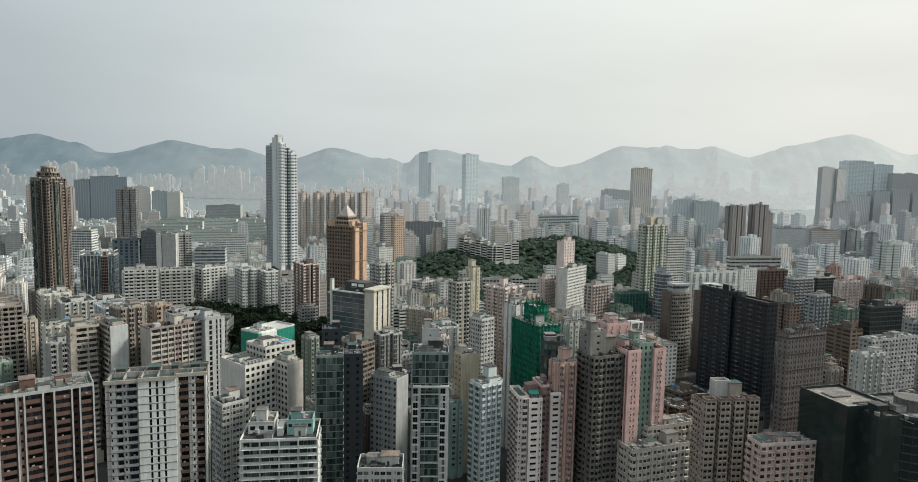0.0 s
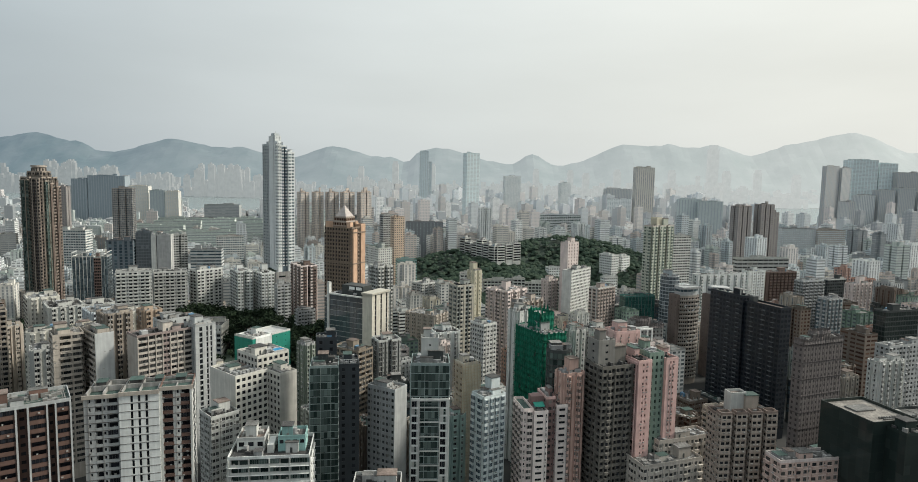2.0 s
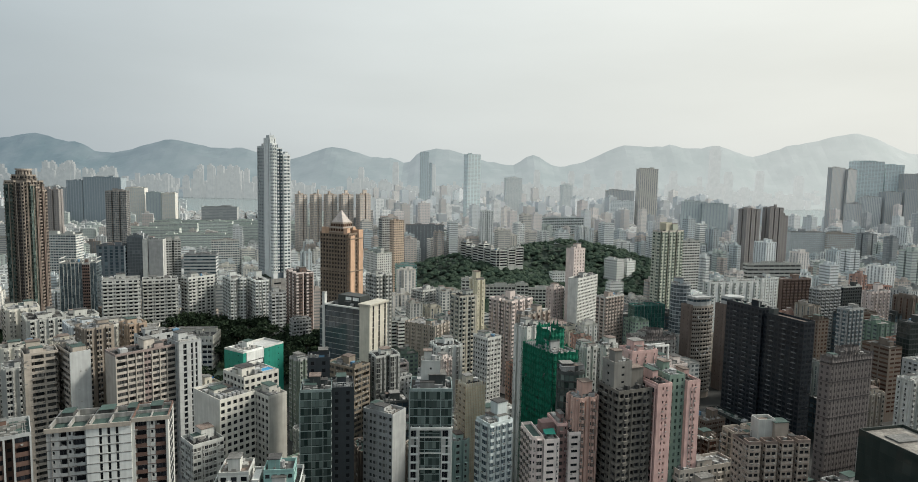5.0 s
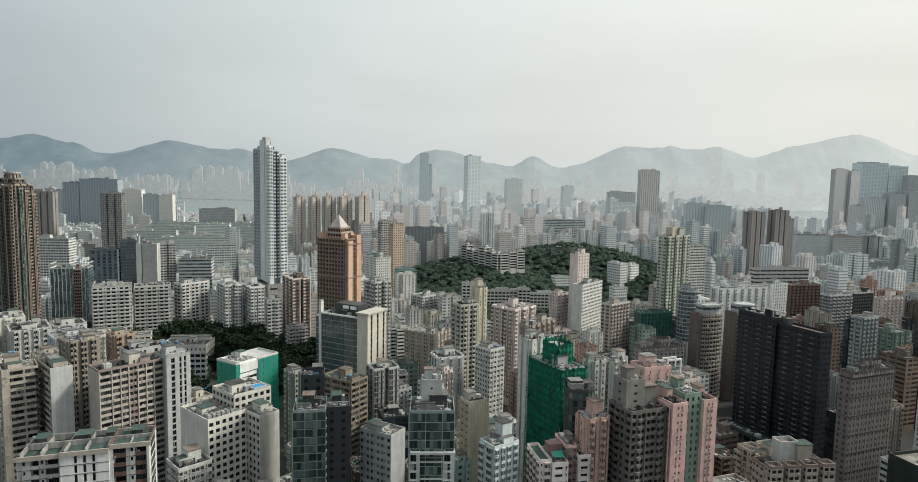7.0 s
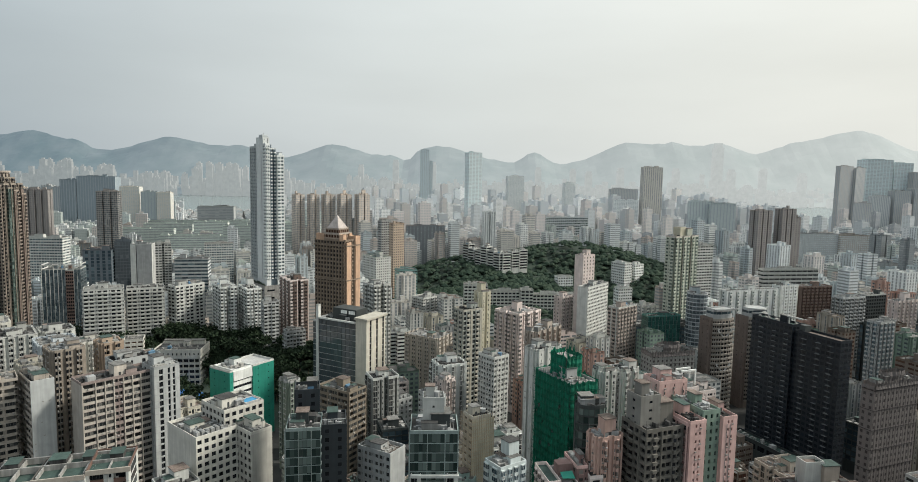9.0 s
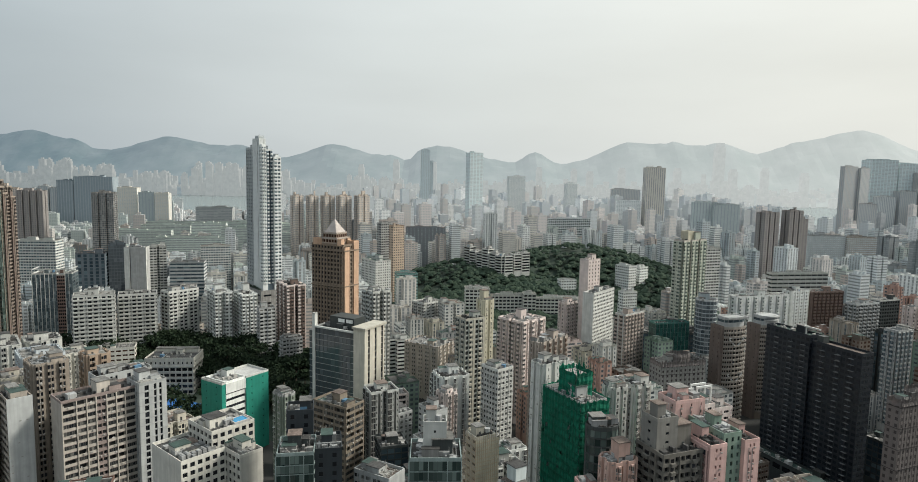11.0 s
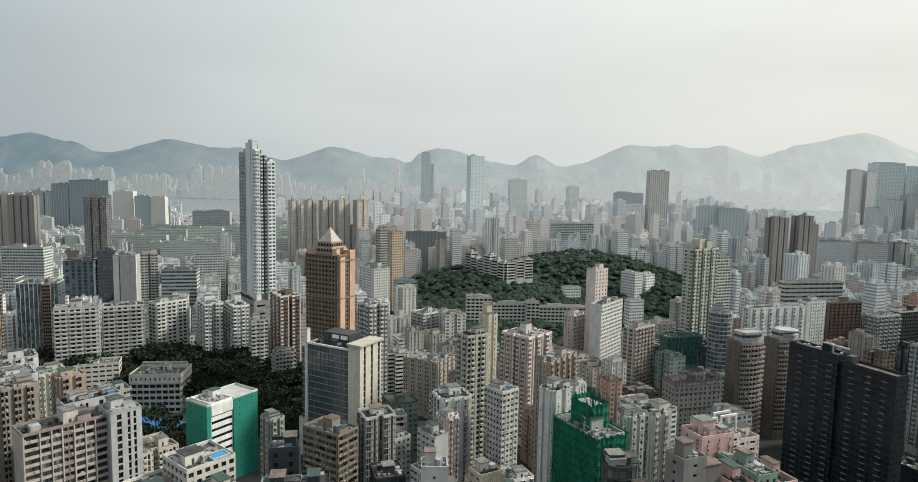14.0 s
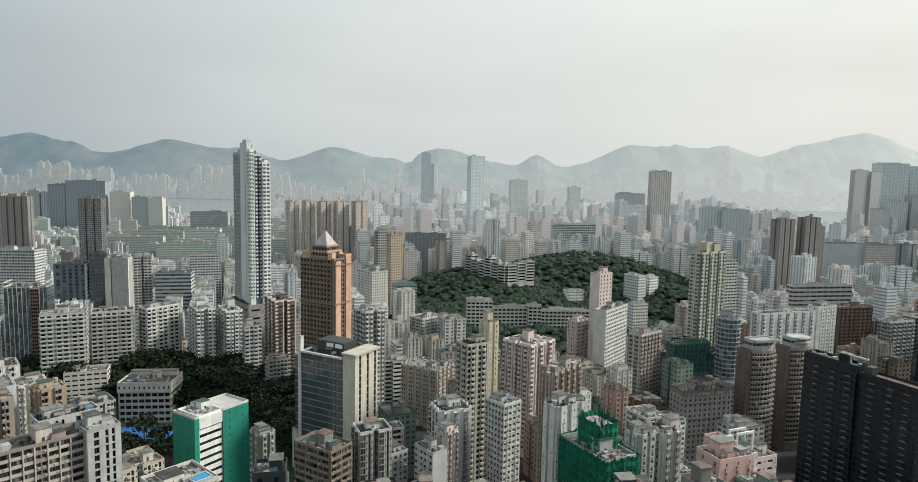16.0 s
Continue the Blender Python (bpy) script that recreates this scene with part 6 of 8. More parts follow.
def m_tealblock(r, w, d, h, st, rng, k):
    dark = Style(P("blue_black_frame", 0.03, 0.036, 0.045, rough=0.5), PANE_INK, 3.3, 3.0, (0.03, 0.97, 0.1, 0.96), 0.05, cols=(("g", 6.0),))
    wing(r, dark, 0, 0, w, d, 0, h * 0.5, rng=rng, clutter=-1)
    wing(r, st, 0, 0, w, d, h * 0.5, h, rng=rng, clutter=2)
    s = Shape()
    for n in range(10):
        s.tube(w * n / 9, -0.2, h * 0.5, h + rng.uniform(1.0, 2.6), 0.08, 5)
    part("scaffold_pole", s, METAL, r, "", "stuff")


MAKE = {"glassbrown": m_glassbrown, "tealglass": m_tealblock, "darkbrown": m_darkbrown, "glassbalcony": m_glassbalcony, "whitetower": m_whitetower, "brownpyramid": m_pyramid, "officebeige": m_office, "greenhospital": m_hospital, "whitepunch": m_lwhite,
        "greennet": m_scaffold, "black": m_black, "browngreen": m_browngreen, "whitebands": m_whitebands, "pinkgreen": m_pinkgreen,
        "pinkwhite": m_pinkwhite, "greenglass": m_greenglass, "tanframe": m_tanframe, "darkoffice": m_darkoffice, "brownbrace": m_brace,
        "tantower": m_tantower, "netted": m_netted, "blackpanel": m_blackpanel, "whiteschool": m_school, "pinkportal": m_portal, "netlow": m_netted, "beigegable": m_gable, "bamboo": m_bamboo}
STYLES["bandwhite"] = Style(OFFWHITE, PANE_BLACK, 2.85, 3.0, (0.1, 0.9, 0.35, 0.85), 0.35, ac=0.4, roof=ROOF_PALE, cols=(("w", 2.2), ("O", 2.6), ("b", 0.4), ("n", 1.1)), glazed=0.6, label="stained white walk-up block with glazed-in balconies")
STYLES["whiteold"] = Style(CREAMWHITE, PANE, 2.85, 3.0, (0.1, 0.9, 0.35, 0.85), 0.35, ac=0.4, roof=ROOF_PALE, cols=(("w", 1.7), ("n", 1.1), ("b", 1.2), ("y", 2.0)), label="old cream-white apartment block with roof sheds")
STYLES["bluewhiteold"] = Style(P("bluish_white_paint", 0.50, 0.53, 0.56), PANE_BLACK, 2.85, 3.0, (0.1, 0.9, 0.35, 0.85), 0.35, ac=0.4, roof=ROOF_PALE, cols=(("O", 2.7), ("w", 1.8), ("b", 1.4)), glazed=0.5, label="faded bluish white apartment block with balconies")
STYLES["brownstack"] = Style(P("weathered_brown_paint", 0.31, 0.265, 0.225), PANE_BLACK, 2.85, 3.0, (0.1, 0.9, 0.35, 0.85), 0.35, ac=0.4, roof=ROOF_DARK, cols=(("O", 2.7), ("n", 1.1), ("O", 2.7), ("b", 0.5)), glazed=0.5, label="weathered brown apartment block with stacked balconies")
STYLES["orangeold"] = Style(P("faded_orange_paint", 0.40, 0.305, 0.235), PANE_BLACK, 2.85, 3.0, (0.1, 0.9, 0.35, 0.85), 0.35, ac=0.4, roof=ROOF_WHITE, cols=(("w", 1.9), ("O", 2.6), ("b", 0.8)), glazed=0.5, label="faded orange-brown apartment block with a pale roof")
STYLES["tealold"] = Style(P("faded_teal_paint", 0.33, 0.43, 0.40), PANE, 2.85, 3.0, (0.1, 0.9, 0.35, 0.85), 0.35, ac=0.3, cols=(("b", 2.0), ("n", 1.2), ("b", 1.0)), label="faded teal rendered walk-up block")
STYLES["creamold"] = Style(BEIGE, PANE, 2.85, 3.0, (0.1, 0.9, 0.35, 0.85), 0.35, ac=0.4, roof=ROOF_PALE, cols=(("w", 1.8), ("n", 1.0), ("w", 1.8), ("b", 0.4)), label="weathered beige block with a cluttered roof")
STYLES["beigegable"] = STYLES["beigeold"]
STYLES["greenold"] = Style(P("old_green_paint", 0.235, 0.27, 0.225), PANE, 2.8, 2.8, (0.2, 0.8, 0.3, 0.85), 0.5, ac=0.5, ledge=0.15, trim=GREY, label="weathered grey-green walk-up tower with roof sheds")
STYLES["pinkportal"] = Style(PINK, PANE, 2.8, 3.0, (0.2, 0.8, 0.3, 0.8), 0.3, label="pink and white apartment tower with white roof portals")
STYLES["netlow"] = Style(P("grey_net", 0.27, 0.262, 0.25, rough=0.95, stain=0.2), NETDIM, 3.0, 3.2, (0.3, 0.7, 0.3, 0.78), 0.04, label="low block wrapped in grey scaffold netting")
STYLES["whiteplain"] = Style(OFFWHITE, PANE, 2.8, 7.0, (0.42, 0.58, 0.3, 0.7), 0.3, ac=0.2, label="white rendered tower with nearly blank walls")
STYLES["roundblue"] = Style(P("pale_slate_band", 0.36, 0.40, 0.42), PANE_DUSK, 3.0, 2.5, (0.03, 0.97, 0.16, 0.96), 0.15, ledge=0.15, trim=PALEGREY, label="round blue glass tower with pale floor bands")
STYLES["greyold"] = Style(GREY, PANE, 2.8, 3.0, (0.2, 0.8, 0.3, 0.82), 0.4, ac=0.4, label="old grey apartment block with roof sheds")
STYLES["hillslab"] = Style(OFFWHITE, PANE_BLACK, 3.6, 12.0, (0.01, 0.99, 0.34, 0.9), 0.9, ledge=0.25, roof=ROOF_PALE, label="long white terrace block on a wooded rise")
STYLES["campus"] = Style(P("college_grey_render", 0.55, 0.535, 0.50), PANE_BLACK, 3.8, 4.2, (0.12, 0.88, 0.3, 0.8), 0.8, cols=(("O", 3.6), ("p", 0.5)), glazed=0.3, roof=ROOF_PALE, label="cream college block with open galleries among trees")
STYLES["hillwhite"] = Style(WHITE, PANE, 3.4, 3.2, (0.2, 0.8, 0.35, 0.8), 0.4, cols=(("b", 1.6), ("w", 2.0), ("w", 2.0)), roof=ROOF_PALE, label="white walled hillside block among trees")
STYLES["estate"] = Style(P("pale_green_paint", 0.60, 0.64, 0.585), PANE_MID, 2.9, 9.0, (0.02, 0.98, 0.42, 0.8), 0.7, ledge=0.2, trim=OFFWHITE, label="long pale green housing estate slab")


def hero(name, style, x, y, w, d, turn, top, foot="", base=0.0):
    st = STYLES[style]
    detail = 3 if y < 420 else 2 if y < 700 else 1
    if not foot:
        foot = "rect" if y > 900 else "slots" if name in ("apartment_tower", "apartment_slab") and min(w, d) > 10.5 and style not in ("black", "whitebands", "beigeframe", "greennet", "netted", "rowbalcony", "brownframe", "darkbrown") else "bays" if name.startswith("apartment") and st.ac and min(w, d) > 8 and style not in ("beigeframe", "beigeold", "brownframe", "whitegrey", "whitesmall", "whiteblock", "brownold", "netted", "pinklow", "creamlow", "beigeband", "whitewindow", "greyold", "bluewhite") else "rect"
    return building(name, st, x, y, w, d, turn, top, base, foot, detail=detail, make=MAKE.get(style))


# ---- land, water, hills ----
def noise_mat(name, dark, light, scale, rough=0.9, bump=0.3, glow=None):
    m, n, l, p = mat_base(name, rough)
    pos = n.new("ShaderNodeNewGeometry")
    a = n.new("ShaderNodeTexNoise")
    a.inputs["Scale"].default_value, a.inputs["Detail"].default_value = scale, 8
    l.new(pos.outputs["Position"], a.inputs["Vector"])
    cr = n.new("ShaderNodeValToRGB")
    cr.color_ramp.elements[0].position, cr.color_ramp.elements[0].color = 0.35, (*dark, 1)
    cr.color_ramp.elements[1].position, cr.color_ramp.elements[1].color = 0.68, (*light, 1)
    l.new(a.outputs["Fac"], cr.inputs[0])
    l.new(cr.outputs[0], p.inputs["Base Color"])
    bp = n.new("ShaderNodeBump")
    bp.inputs["Strength"].default_value, bp.inputs["Distance"].default_value = bump, 0.5 / scale * 0.1
    l.new(a.outputs["Fac"], bp.inputs["Height"])
    l.new(bp.outputs[0], p.inputs["Normal"])
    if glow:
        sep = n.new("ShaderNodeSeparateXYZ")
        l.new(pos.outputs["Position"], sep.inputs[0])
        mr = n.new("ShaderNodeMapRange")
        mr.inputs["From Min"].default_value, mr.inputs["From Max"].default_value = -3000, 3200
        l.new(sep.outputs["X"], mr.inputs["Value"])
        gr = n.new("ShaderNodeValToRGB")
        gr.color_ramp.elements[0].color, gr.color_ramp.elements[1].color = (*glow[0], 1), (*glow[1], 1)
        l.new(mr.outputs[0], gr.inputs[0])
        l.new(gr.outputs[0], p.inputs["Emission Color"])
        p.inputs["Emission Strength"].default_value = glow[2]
    return m


LAND = noise_mat("city_ground", (0.018, 0.019, 0.018), (0.042, 0.041, 0.039), 0.02)
SOIL = noise_mat("wooded_slope", (0.020, 0.032, 0.024), (0.036, 0.050, 0.036), 0.15)
WATER, _n, _l, _p = mat_base("harbour_water", 0.18, 0.0, 0.5)
_p.inputs["Base Color"].default_value = (0.16, 0.20, 0.20, 1)
_w = _n.new("ShaderNodeTexNoise")
_w.inputs["Scale"].default_value = 0.08
_g = _n.new("ShaderNodeNewGeometry")
_l.new(_g.outputs["Position"], _w.inputs["Vector"])
_b = _n.new("ShaderNodeBump")
_b.inputs["Strength"].default_value = 0.3
_l.new(_w.outputs["Fac"], _b.inputs["Height"])
_l.new(_b.outputs[0], _p.inputs["Normal"])


def shore(x):
    f = min(1, max(0, (x - 850) / 300))
    return 2750 + 0.12 * x + 120 * math.sin(x * 0.0016 + 1) - 0.00006 * x * x - 560 * f * f * (3 - 2 * f)


WOODED = ((165, 990, 170, 95, 62), (15, 930, 120, 100, 44), (230, 900, 110, 70, 34), (90, 850, 100, 60, 24), (30, 800, 95, 55, 10), (-45, 790, 55, 50, 8))   # x, y, half length, half depth, height


KNOLLS = ((-268, 522, 52, 22, 27), (-226, 552, 30, 22, 22), (-312, 506, 60, 28, 22), (-190, 562, 120, 36, 17), (-105, 520, 60, 45, 13))


def land_z(x, y):
    z = 0.0
    for hx, hy, rx, ry, hh in WOODED + KNOLLS:
        q = ((x - hx) / rx) ** 2 + ((y - hy) / ry) ** 2
        z = max(z, hh * math.exp(-q * 1.1) - 0.06 * hh)
    return z


land = Shape()
xs = [-30000, -9000, -5000, -3200] + [-2200 + 40 * k for k in range(111)] + [3200, 5000, 9000, 30000]
for i in range(len(xs) - 1):
    a, b = xs[i], xs[i + 1]
    ya, yb = [-9000, -2500, -300] + [40 * k for k in range(40)] + [1800, 2200], None
    rows_a = ya + [shore(max(-3200, min(3200, a)))]
    rows_b = ya + [shore(max(-3200, min(3200, b)))]
    for k in range(len(rows_a) - 1):
        land.quad((a, rows_a[k], land_z(a, rows_a[k])), (b, rows_b[k], land_z(b, rows_b[k])), (b, rows_b[k + 1], land_z(b, rows_b[k + 1])), (a, rows_a[k + 1], land_z(a, rows_a[k + 1])))
    land.quad((a, rows_a[-1], 0), (b, rows_b[-1], 0), (b, rows_b[-1], -3), (a, rows_a[-1], -3))
land_mesh = land.mesh("ground", LAND, SOIL)
for p_ in land_mesh.polygons:
    if p_.center.z > 1.0:
        p_.material_index = 1
tagged(new("ground", land_mesh), "asphalt and paved city ground darkened for street shade, with low wooded rises", "ground", kind="structure")
sea = Shape()
sea.quad((-30000, 2000, -2), (30000, 2000, -2), (30000, 30000, -2), (-30000, 30000, -2))
tagged(new("water", sea.mesh("water", WATER)), "pale grey harbour water under haze", "water", kind="structure")

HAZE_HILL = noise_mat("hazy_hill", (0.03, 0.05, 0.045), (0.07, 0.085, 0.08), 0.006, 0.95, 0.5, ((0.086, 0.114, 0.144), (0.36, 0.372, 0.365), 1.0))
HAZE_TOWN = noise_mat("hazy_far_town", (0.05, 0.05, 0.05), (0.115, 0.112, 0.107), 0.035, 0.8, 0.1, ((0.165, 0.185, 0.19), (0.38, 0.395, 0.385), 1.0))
PEAKS = []


def peak(x, z, wide):
    PEAKS.append((x, z, wide))


peak(-3158, 176, 347), peak(-2803, 31, 75), peak(-2105, 150, 298), peak(-1586, 78, 177), peak(-938, 122, 196), peak(-187, 122, 315), peak(-405, -67, 61)
peak(520, 92, 86), peak(1206, 180, 230), peak(1525, 100, 127), peak(1850, 180, 210), peak(2855, 291, 414), peak(2341, 79, 170), peak(3423, 73, 94)
peak(4100, 120, 300), peak(-4200, 120, 400)


def ridge(x):
    return 243 + sum(pz * math.exp(-abs((x - px) / wide) ** 2 * 0.7) for px, pz, wide in PEAKS)


hill = Shape()
NX, NY = 220, 16
gx = [-5200 + 10400 * i / NX for i in range(NX + 1)]
for i in range(NX + 1):
    for j in range(NY + 1):
        f = j / NY
        x, y = gx[i], 4180 + 520 * f
        r = ridge(x) * (f ** 1.15)
        r += (noise.fractal(Vector((x * 0.004, y * 0.004, 3)), 1.0, 2.0, 5)) * (26 * f * (1 - f) + 7 * f)
        r += noise.fractal(Vector((x * 0.014, y * 0.014, 8)), 1.0, 2.0, 4) * 11 * f
        hill.v.append((x, y, max(-1, r)))
for i in range(NX):
    for j in range(NY):
        a = i * (NY + 1) + j
        hill.f.append((a, a + NY + 1, a + NY + 2, a + 1))
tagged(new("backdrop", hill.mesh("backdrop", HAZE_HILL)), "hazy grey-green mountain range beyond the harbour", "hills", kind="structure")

# towns on the far shore
rng = random.Random(5)
town = Shape()
for _ in range(1100):
    x = rng.uniform(-3600, 3700)
    y = rng.uniform(4060, 4330)
    dense = 0.55 + 0.45 * math.sin(x * 0.0031 + 0.6) * math.sin(x * 0.0011 + 2)
    h = rng.uniform(20, 70) + 110 * dense * rng.random() ** 2
    w = rng.uniform(18, 40)
    base_z = max(0, (y - 4180) / 520) * ridge(x) * 0.5
    town.box(x - w / 2, x + w / 2, y, y + 20, base_z - 20, base_z + h)
for cx, wide, count, tall in ((-2560, 130, 26, 190), (-2300, 100, 16, 170), (-1500, 190, 36, 190), (-1180, 90, 14, 150), (-600, 200, 18, 130), (300, 260, 26, 120), (1500, 260, 22, 130), (-1960, 120, 16, 130)):
    for _ in range(count):                       # clusters of residential towers on the shore
        x, y, h, w = rng.gauss(cx, wide * 0.6), rng.uniform(4040, 4150), tall * rng.uniform(0.65, 1.12), rng.uniform(26, 44)
        town.box(x - w / 2, x + w / 2, y, y + 24, 0, h)
        town.box(x - w * 0.2, x + w * 0.2, y + 6, y + 18, h, h + 9)
for x, h, w in ((1608, 392, 62), (1700, 230, 44), (700, 215, 34), (800, 200, 40), (-420, 250, 38), (-180, 240, 30), (480, 220, 36), (1000, 225, 40), (1900, 240, 40), (1350, 230, 40), (1180, 245, 36), (2150, 215, 44), (60, 225, 30), (-640, 215, 34)):
    town.box(x - w / 2, x + w / 2, 4070, 4105, 0, h * 0.93)
    town.box(x - w * 0.38, x + w * 0.38, 4074, 4100, h * 0.93, h)
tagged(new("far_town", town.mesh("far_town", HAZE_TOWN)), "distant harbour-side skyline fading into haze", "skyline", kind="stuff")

# ---- named buildings ----
hero("apartment_slab", "brownframe", -152.8, 203.4, 28.5, 16.0, 36, 72.0)
hero("apartment_slab", "whitebands", -129.1, 225.5, 34.8, 15.0, 18, 71.0)
hero("apartment_slab", "beigeframe", -153.3, 309.6, 27.8, 12.0, 49, 70.0)
hero("apartment_block", "whitecore", -132.9, 327.1, 11.0, 12.0, 49, 71.4)
hero("apartment_block", "whitecore", -151.8, 330.2, 20.0, 9.0, 49, 73.0)
hero("apartment_slab", "beigeold", -190.0, 303.9, 12.8, 12.0, 40, 71.0)
hero("apartment_slab", "beigegable", -172.1, 307.5, 8.0, 20.0, 47, 71.0)
hero("apartment_block", "bandwhite", -216.0, 325.0, 17.0, 15.0, 34, 57.0)
hero("apartment_block", "whiteold", -234.0, 349.0, 15.0, 14.0, 34, 60.0)
hero("apartment_tower", "brownstack", -262.0, 352.0, 13.0, 20.0, 40, 70.0)
hero("apartment_block", "bandwhite", -251.0, 394.0, 20.0, 26.0, 40, 64.0)
hero("apartment_block", "whiteold", -276.0, 412.0, 18.0, 22.0, 40, 66.0)
hero("apartment_block", "bluewhiteold", -215.0, 376.0, 19.0, 22.0, 42, 65.5)
hero("apartment_block", "brownstack", -190.0, 347.0, 15.0, 16.0, 46, 71.5)
hero("apartment_block", "orangeold", -184.5, 377.0, 12.0, 13.0, 46, 67.0)
hero("apartment_block", "whiteold", -212.0, 402.0, 14.0, 16.0, 42, 60.0)
hero("apartment_block", "bandwhite", -246.0, 424.0, 18.0, 18.0, 42, 60.0)
hero("apartment_block", "orangeold", -300.0, 380.0, 20.0, 20.0, 42, 62.0)
hero("apartment_block", "whitesmall", -36.3, 226.0, 17.0, 12.0, 3, 39.5)
hero("apartment_block", "tealold", -3.0, 300.0, 9.0, 9.0, 25, 37.0)
hero("apartment_block", "whitepunch", -98.0, 285.8, 11.5, 22.0, 50, 59.0)
hero("apartment_block", "whitesmall", -104.2, 273.7, 12.5, 12.0, 45, 45.0)
hero("apartment_block", "glassbalcony", -82.6, 233.5, 29.0, 20.0, 8, 46.0)
hero("glass_tower", "darkglass", -62.2, 273.9, 11.8, 14.0, 10, 68.0)
hero("glass_tower", "blackpanel", -51.1, 279.0, 8.8, 14.0, 12, 73.0)
hero("apartment_tower", "whitegrey", -27.7, 286.8, 9.5, 15.2, 60, 54.0)
hero("glass_tower", "greenglass", -18.4, 257.9, 15.2, 14.0, 3, 75.0)
hero("apartment_tower", "bluewhite", 11.4, 271.3, 11.5, 9.0, 35, 57.0)
hero("apartment_tower", "pinkwhite", 28.0, 272.2, 20.5, 9.0, 12, 53.0)
hero("apartment_tower", "darkbrown", 61.1, 274.2, 17.5, 10.0, 22, 74.0)
hero("apartment_tower", "pinkgreen", 77.3, 277.9, 20.5, 14.0, 20, 73.0)
hero("apartment_tower", "tanframe", 107.9, 264.1, 25.0, 11.5, 8, 55.0)
hero("apartment_block", "creamlow", 78.6, 268.0, 30.2, 14.0, 20, 30.0)
hero("apartment_block", "creamlow", 88.3, 279.8, 28.2, 10.0, 20, 36.0)
hero("apartment_block", "pinklow", 123.0, 245.0, 33.0, 9.0, 10, 43.9)
hero("glass_block", "darkoffice", 151.0, 236.3, 48.0, 15.0, 14, 63.0)
hero("apartment_tower", "netted", 178.7, 335.0, 29.2, 6.0, 22, 68.2)
hero("apartment_tower", "black", 185.1, 372.0, 8.0, 55.0, 22, 79.6)
hero("scaffold_tower", "greennet", 38.8, 298.0, 13.2, 22.8, 28, 78.1)
hero("apartment_tower", "salmon", 44.6, 275.0, 11.5, 9.0, 20, 66.3)
hero("apartment_tower", "greenround", 40.6, 288.0, 12.0, 9.0, 10, 72.7, foot="round")
hero("apartment_tower", "whitepair", 59.4, 335.0, 9.2, 9.0, 25, 70.7)
hero("apartment_tower", "whitepair", 69.5, 340.0, 10.8, 9.0, 25, 70.5)
hero("apartment_tower", "bamboo", 2.2, 305.0, 10.2, 9.0, 30, 61.0)
hero("apartment_tower", "whitewindow", 15.7, 395.0, 10.8, 12.8, 40, 59.2)
hero("apartment_tower", "pinkportal", 86.9, 330.0, 27.0, 9.0, 22, 70.6)
hero("apartment_block", "beigeband", -255.1, 505.0, 24.5, 14.0, 22, 33.0)
hero("school_building", "whiteschool", -220.8, 505.0, 32.0, 22.0, 6, 27.7)
hero("hospital_building", "greenhospital", -131.1, 409.0, 31.2, 17.5, 58, 45.0)
hero("office_tower", "officebeige", -58.3, 432.8, 19.5, 42.2, 62, 70.0)
hero("apartment_block", "brownold", -56.0, 361.7, 12.8, 21.0, 58, 50.0)
hero("apartment_slab", "rowbalcony", -275.6, 515.0, 26.2, 14.0, 27, 68.1)
hero("apartment_slab", "rowbalcony", -257.2, 540.0, 26.2, 14.0, 27, 64.6)
hero("apartment_slab", "rowbalcony", -228.9, 560.0, 25.5, 11.0, 55, 63.7)
hero("apartment_tower", "whitebalcony", -195.4, 565.0, 13.8, 24.2, 35, 62.5)
hero("apartment_tower", "whitebalcony", -175.9, 570.0, 12.2, 23.5, 35, 60.6)
hero("apartment_slab", "greyband", -159.2, 560.0, 12.2, 9.0, 30, 52.5)
hero("apartment_tower", "redstripe", -146.1, 590.0, 16.0, 29.5, 32, 64.9)
hero("office_block", "greyband", -135.7, 540.0, 15.0, 9.0, 30, 33.9)
hero("apartment_tower", "glassbrown", -375.6, 620.0, 31.2, 18.0, 16, 69.4)
hero("office_tower", "bluedark", -361.9, 715.0, 15.5, 14.0, 25, 80.6)
hero("office_tower", "greydark", -386.2, 700.0, 26.2, 14.0, 15, 73.1)
hero("office_tower", "greywall", -332.3, 690.0, 20.0, 12.0, 10, 81.3)
hero("apartment_tower", "whiteband", -334.7, 745.0, 16.5, 14.0, 25, 75.6)
hero("office_block", "whiteribbon", -316.0, 750.0, 34.5, 18.0, 12, 59.0)
hero("office_tower", "whitegrid", -323.8, 850.0, 34.5, 14.0, 20, 64.9)
hero("apartment_tower", "browngreen", -379.5, 556.0, 20.5, 28.0, 5, 153.0)
hero("office_block", "whitegrid", -570.6, 900.0, 33.2, 20.0, 5, 59.6)
hero("apartment_tower", "greybrown", -544.0, 1000.0, 29.0, 24.0, 15, 122.0, foot="slots")
hero("office_block", "bluewide", -876.0, 1500.0, 84.0, 30.0, 5, 138.0)
hero("office_block", "bluewide", -912.0, 1496.0, 35.0, 26.0, 5, 129.5)
hero("apartment_tower", "brownpair", -653.0, 1000.0, 34.0, 18.0, 12, 123.0, foot="slots")
hero("apartment_tower", "orangetower", -694.0, 1012.0, 30.0, 18.0, 12, 125.0, foot="slots")
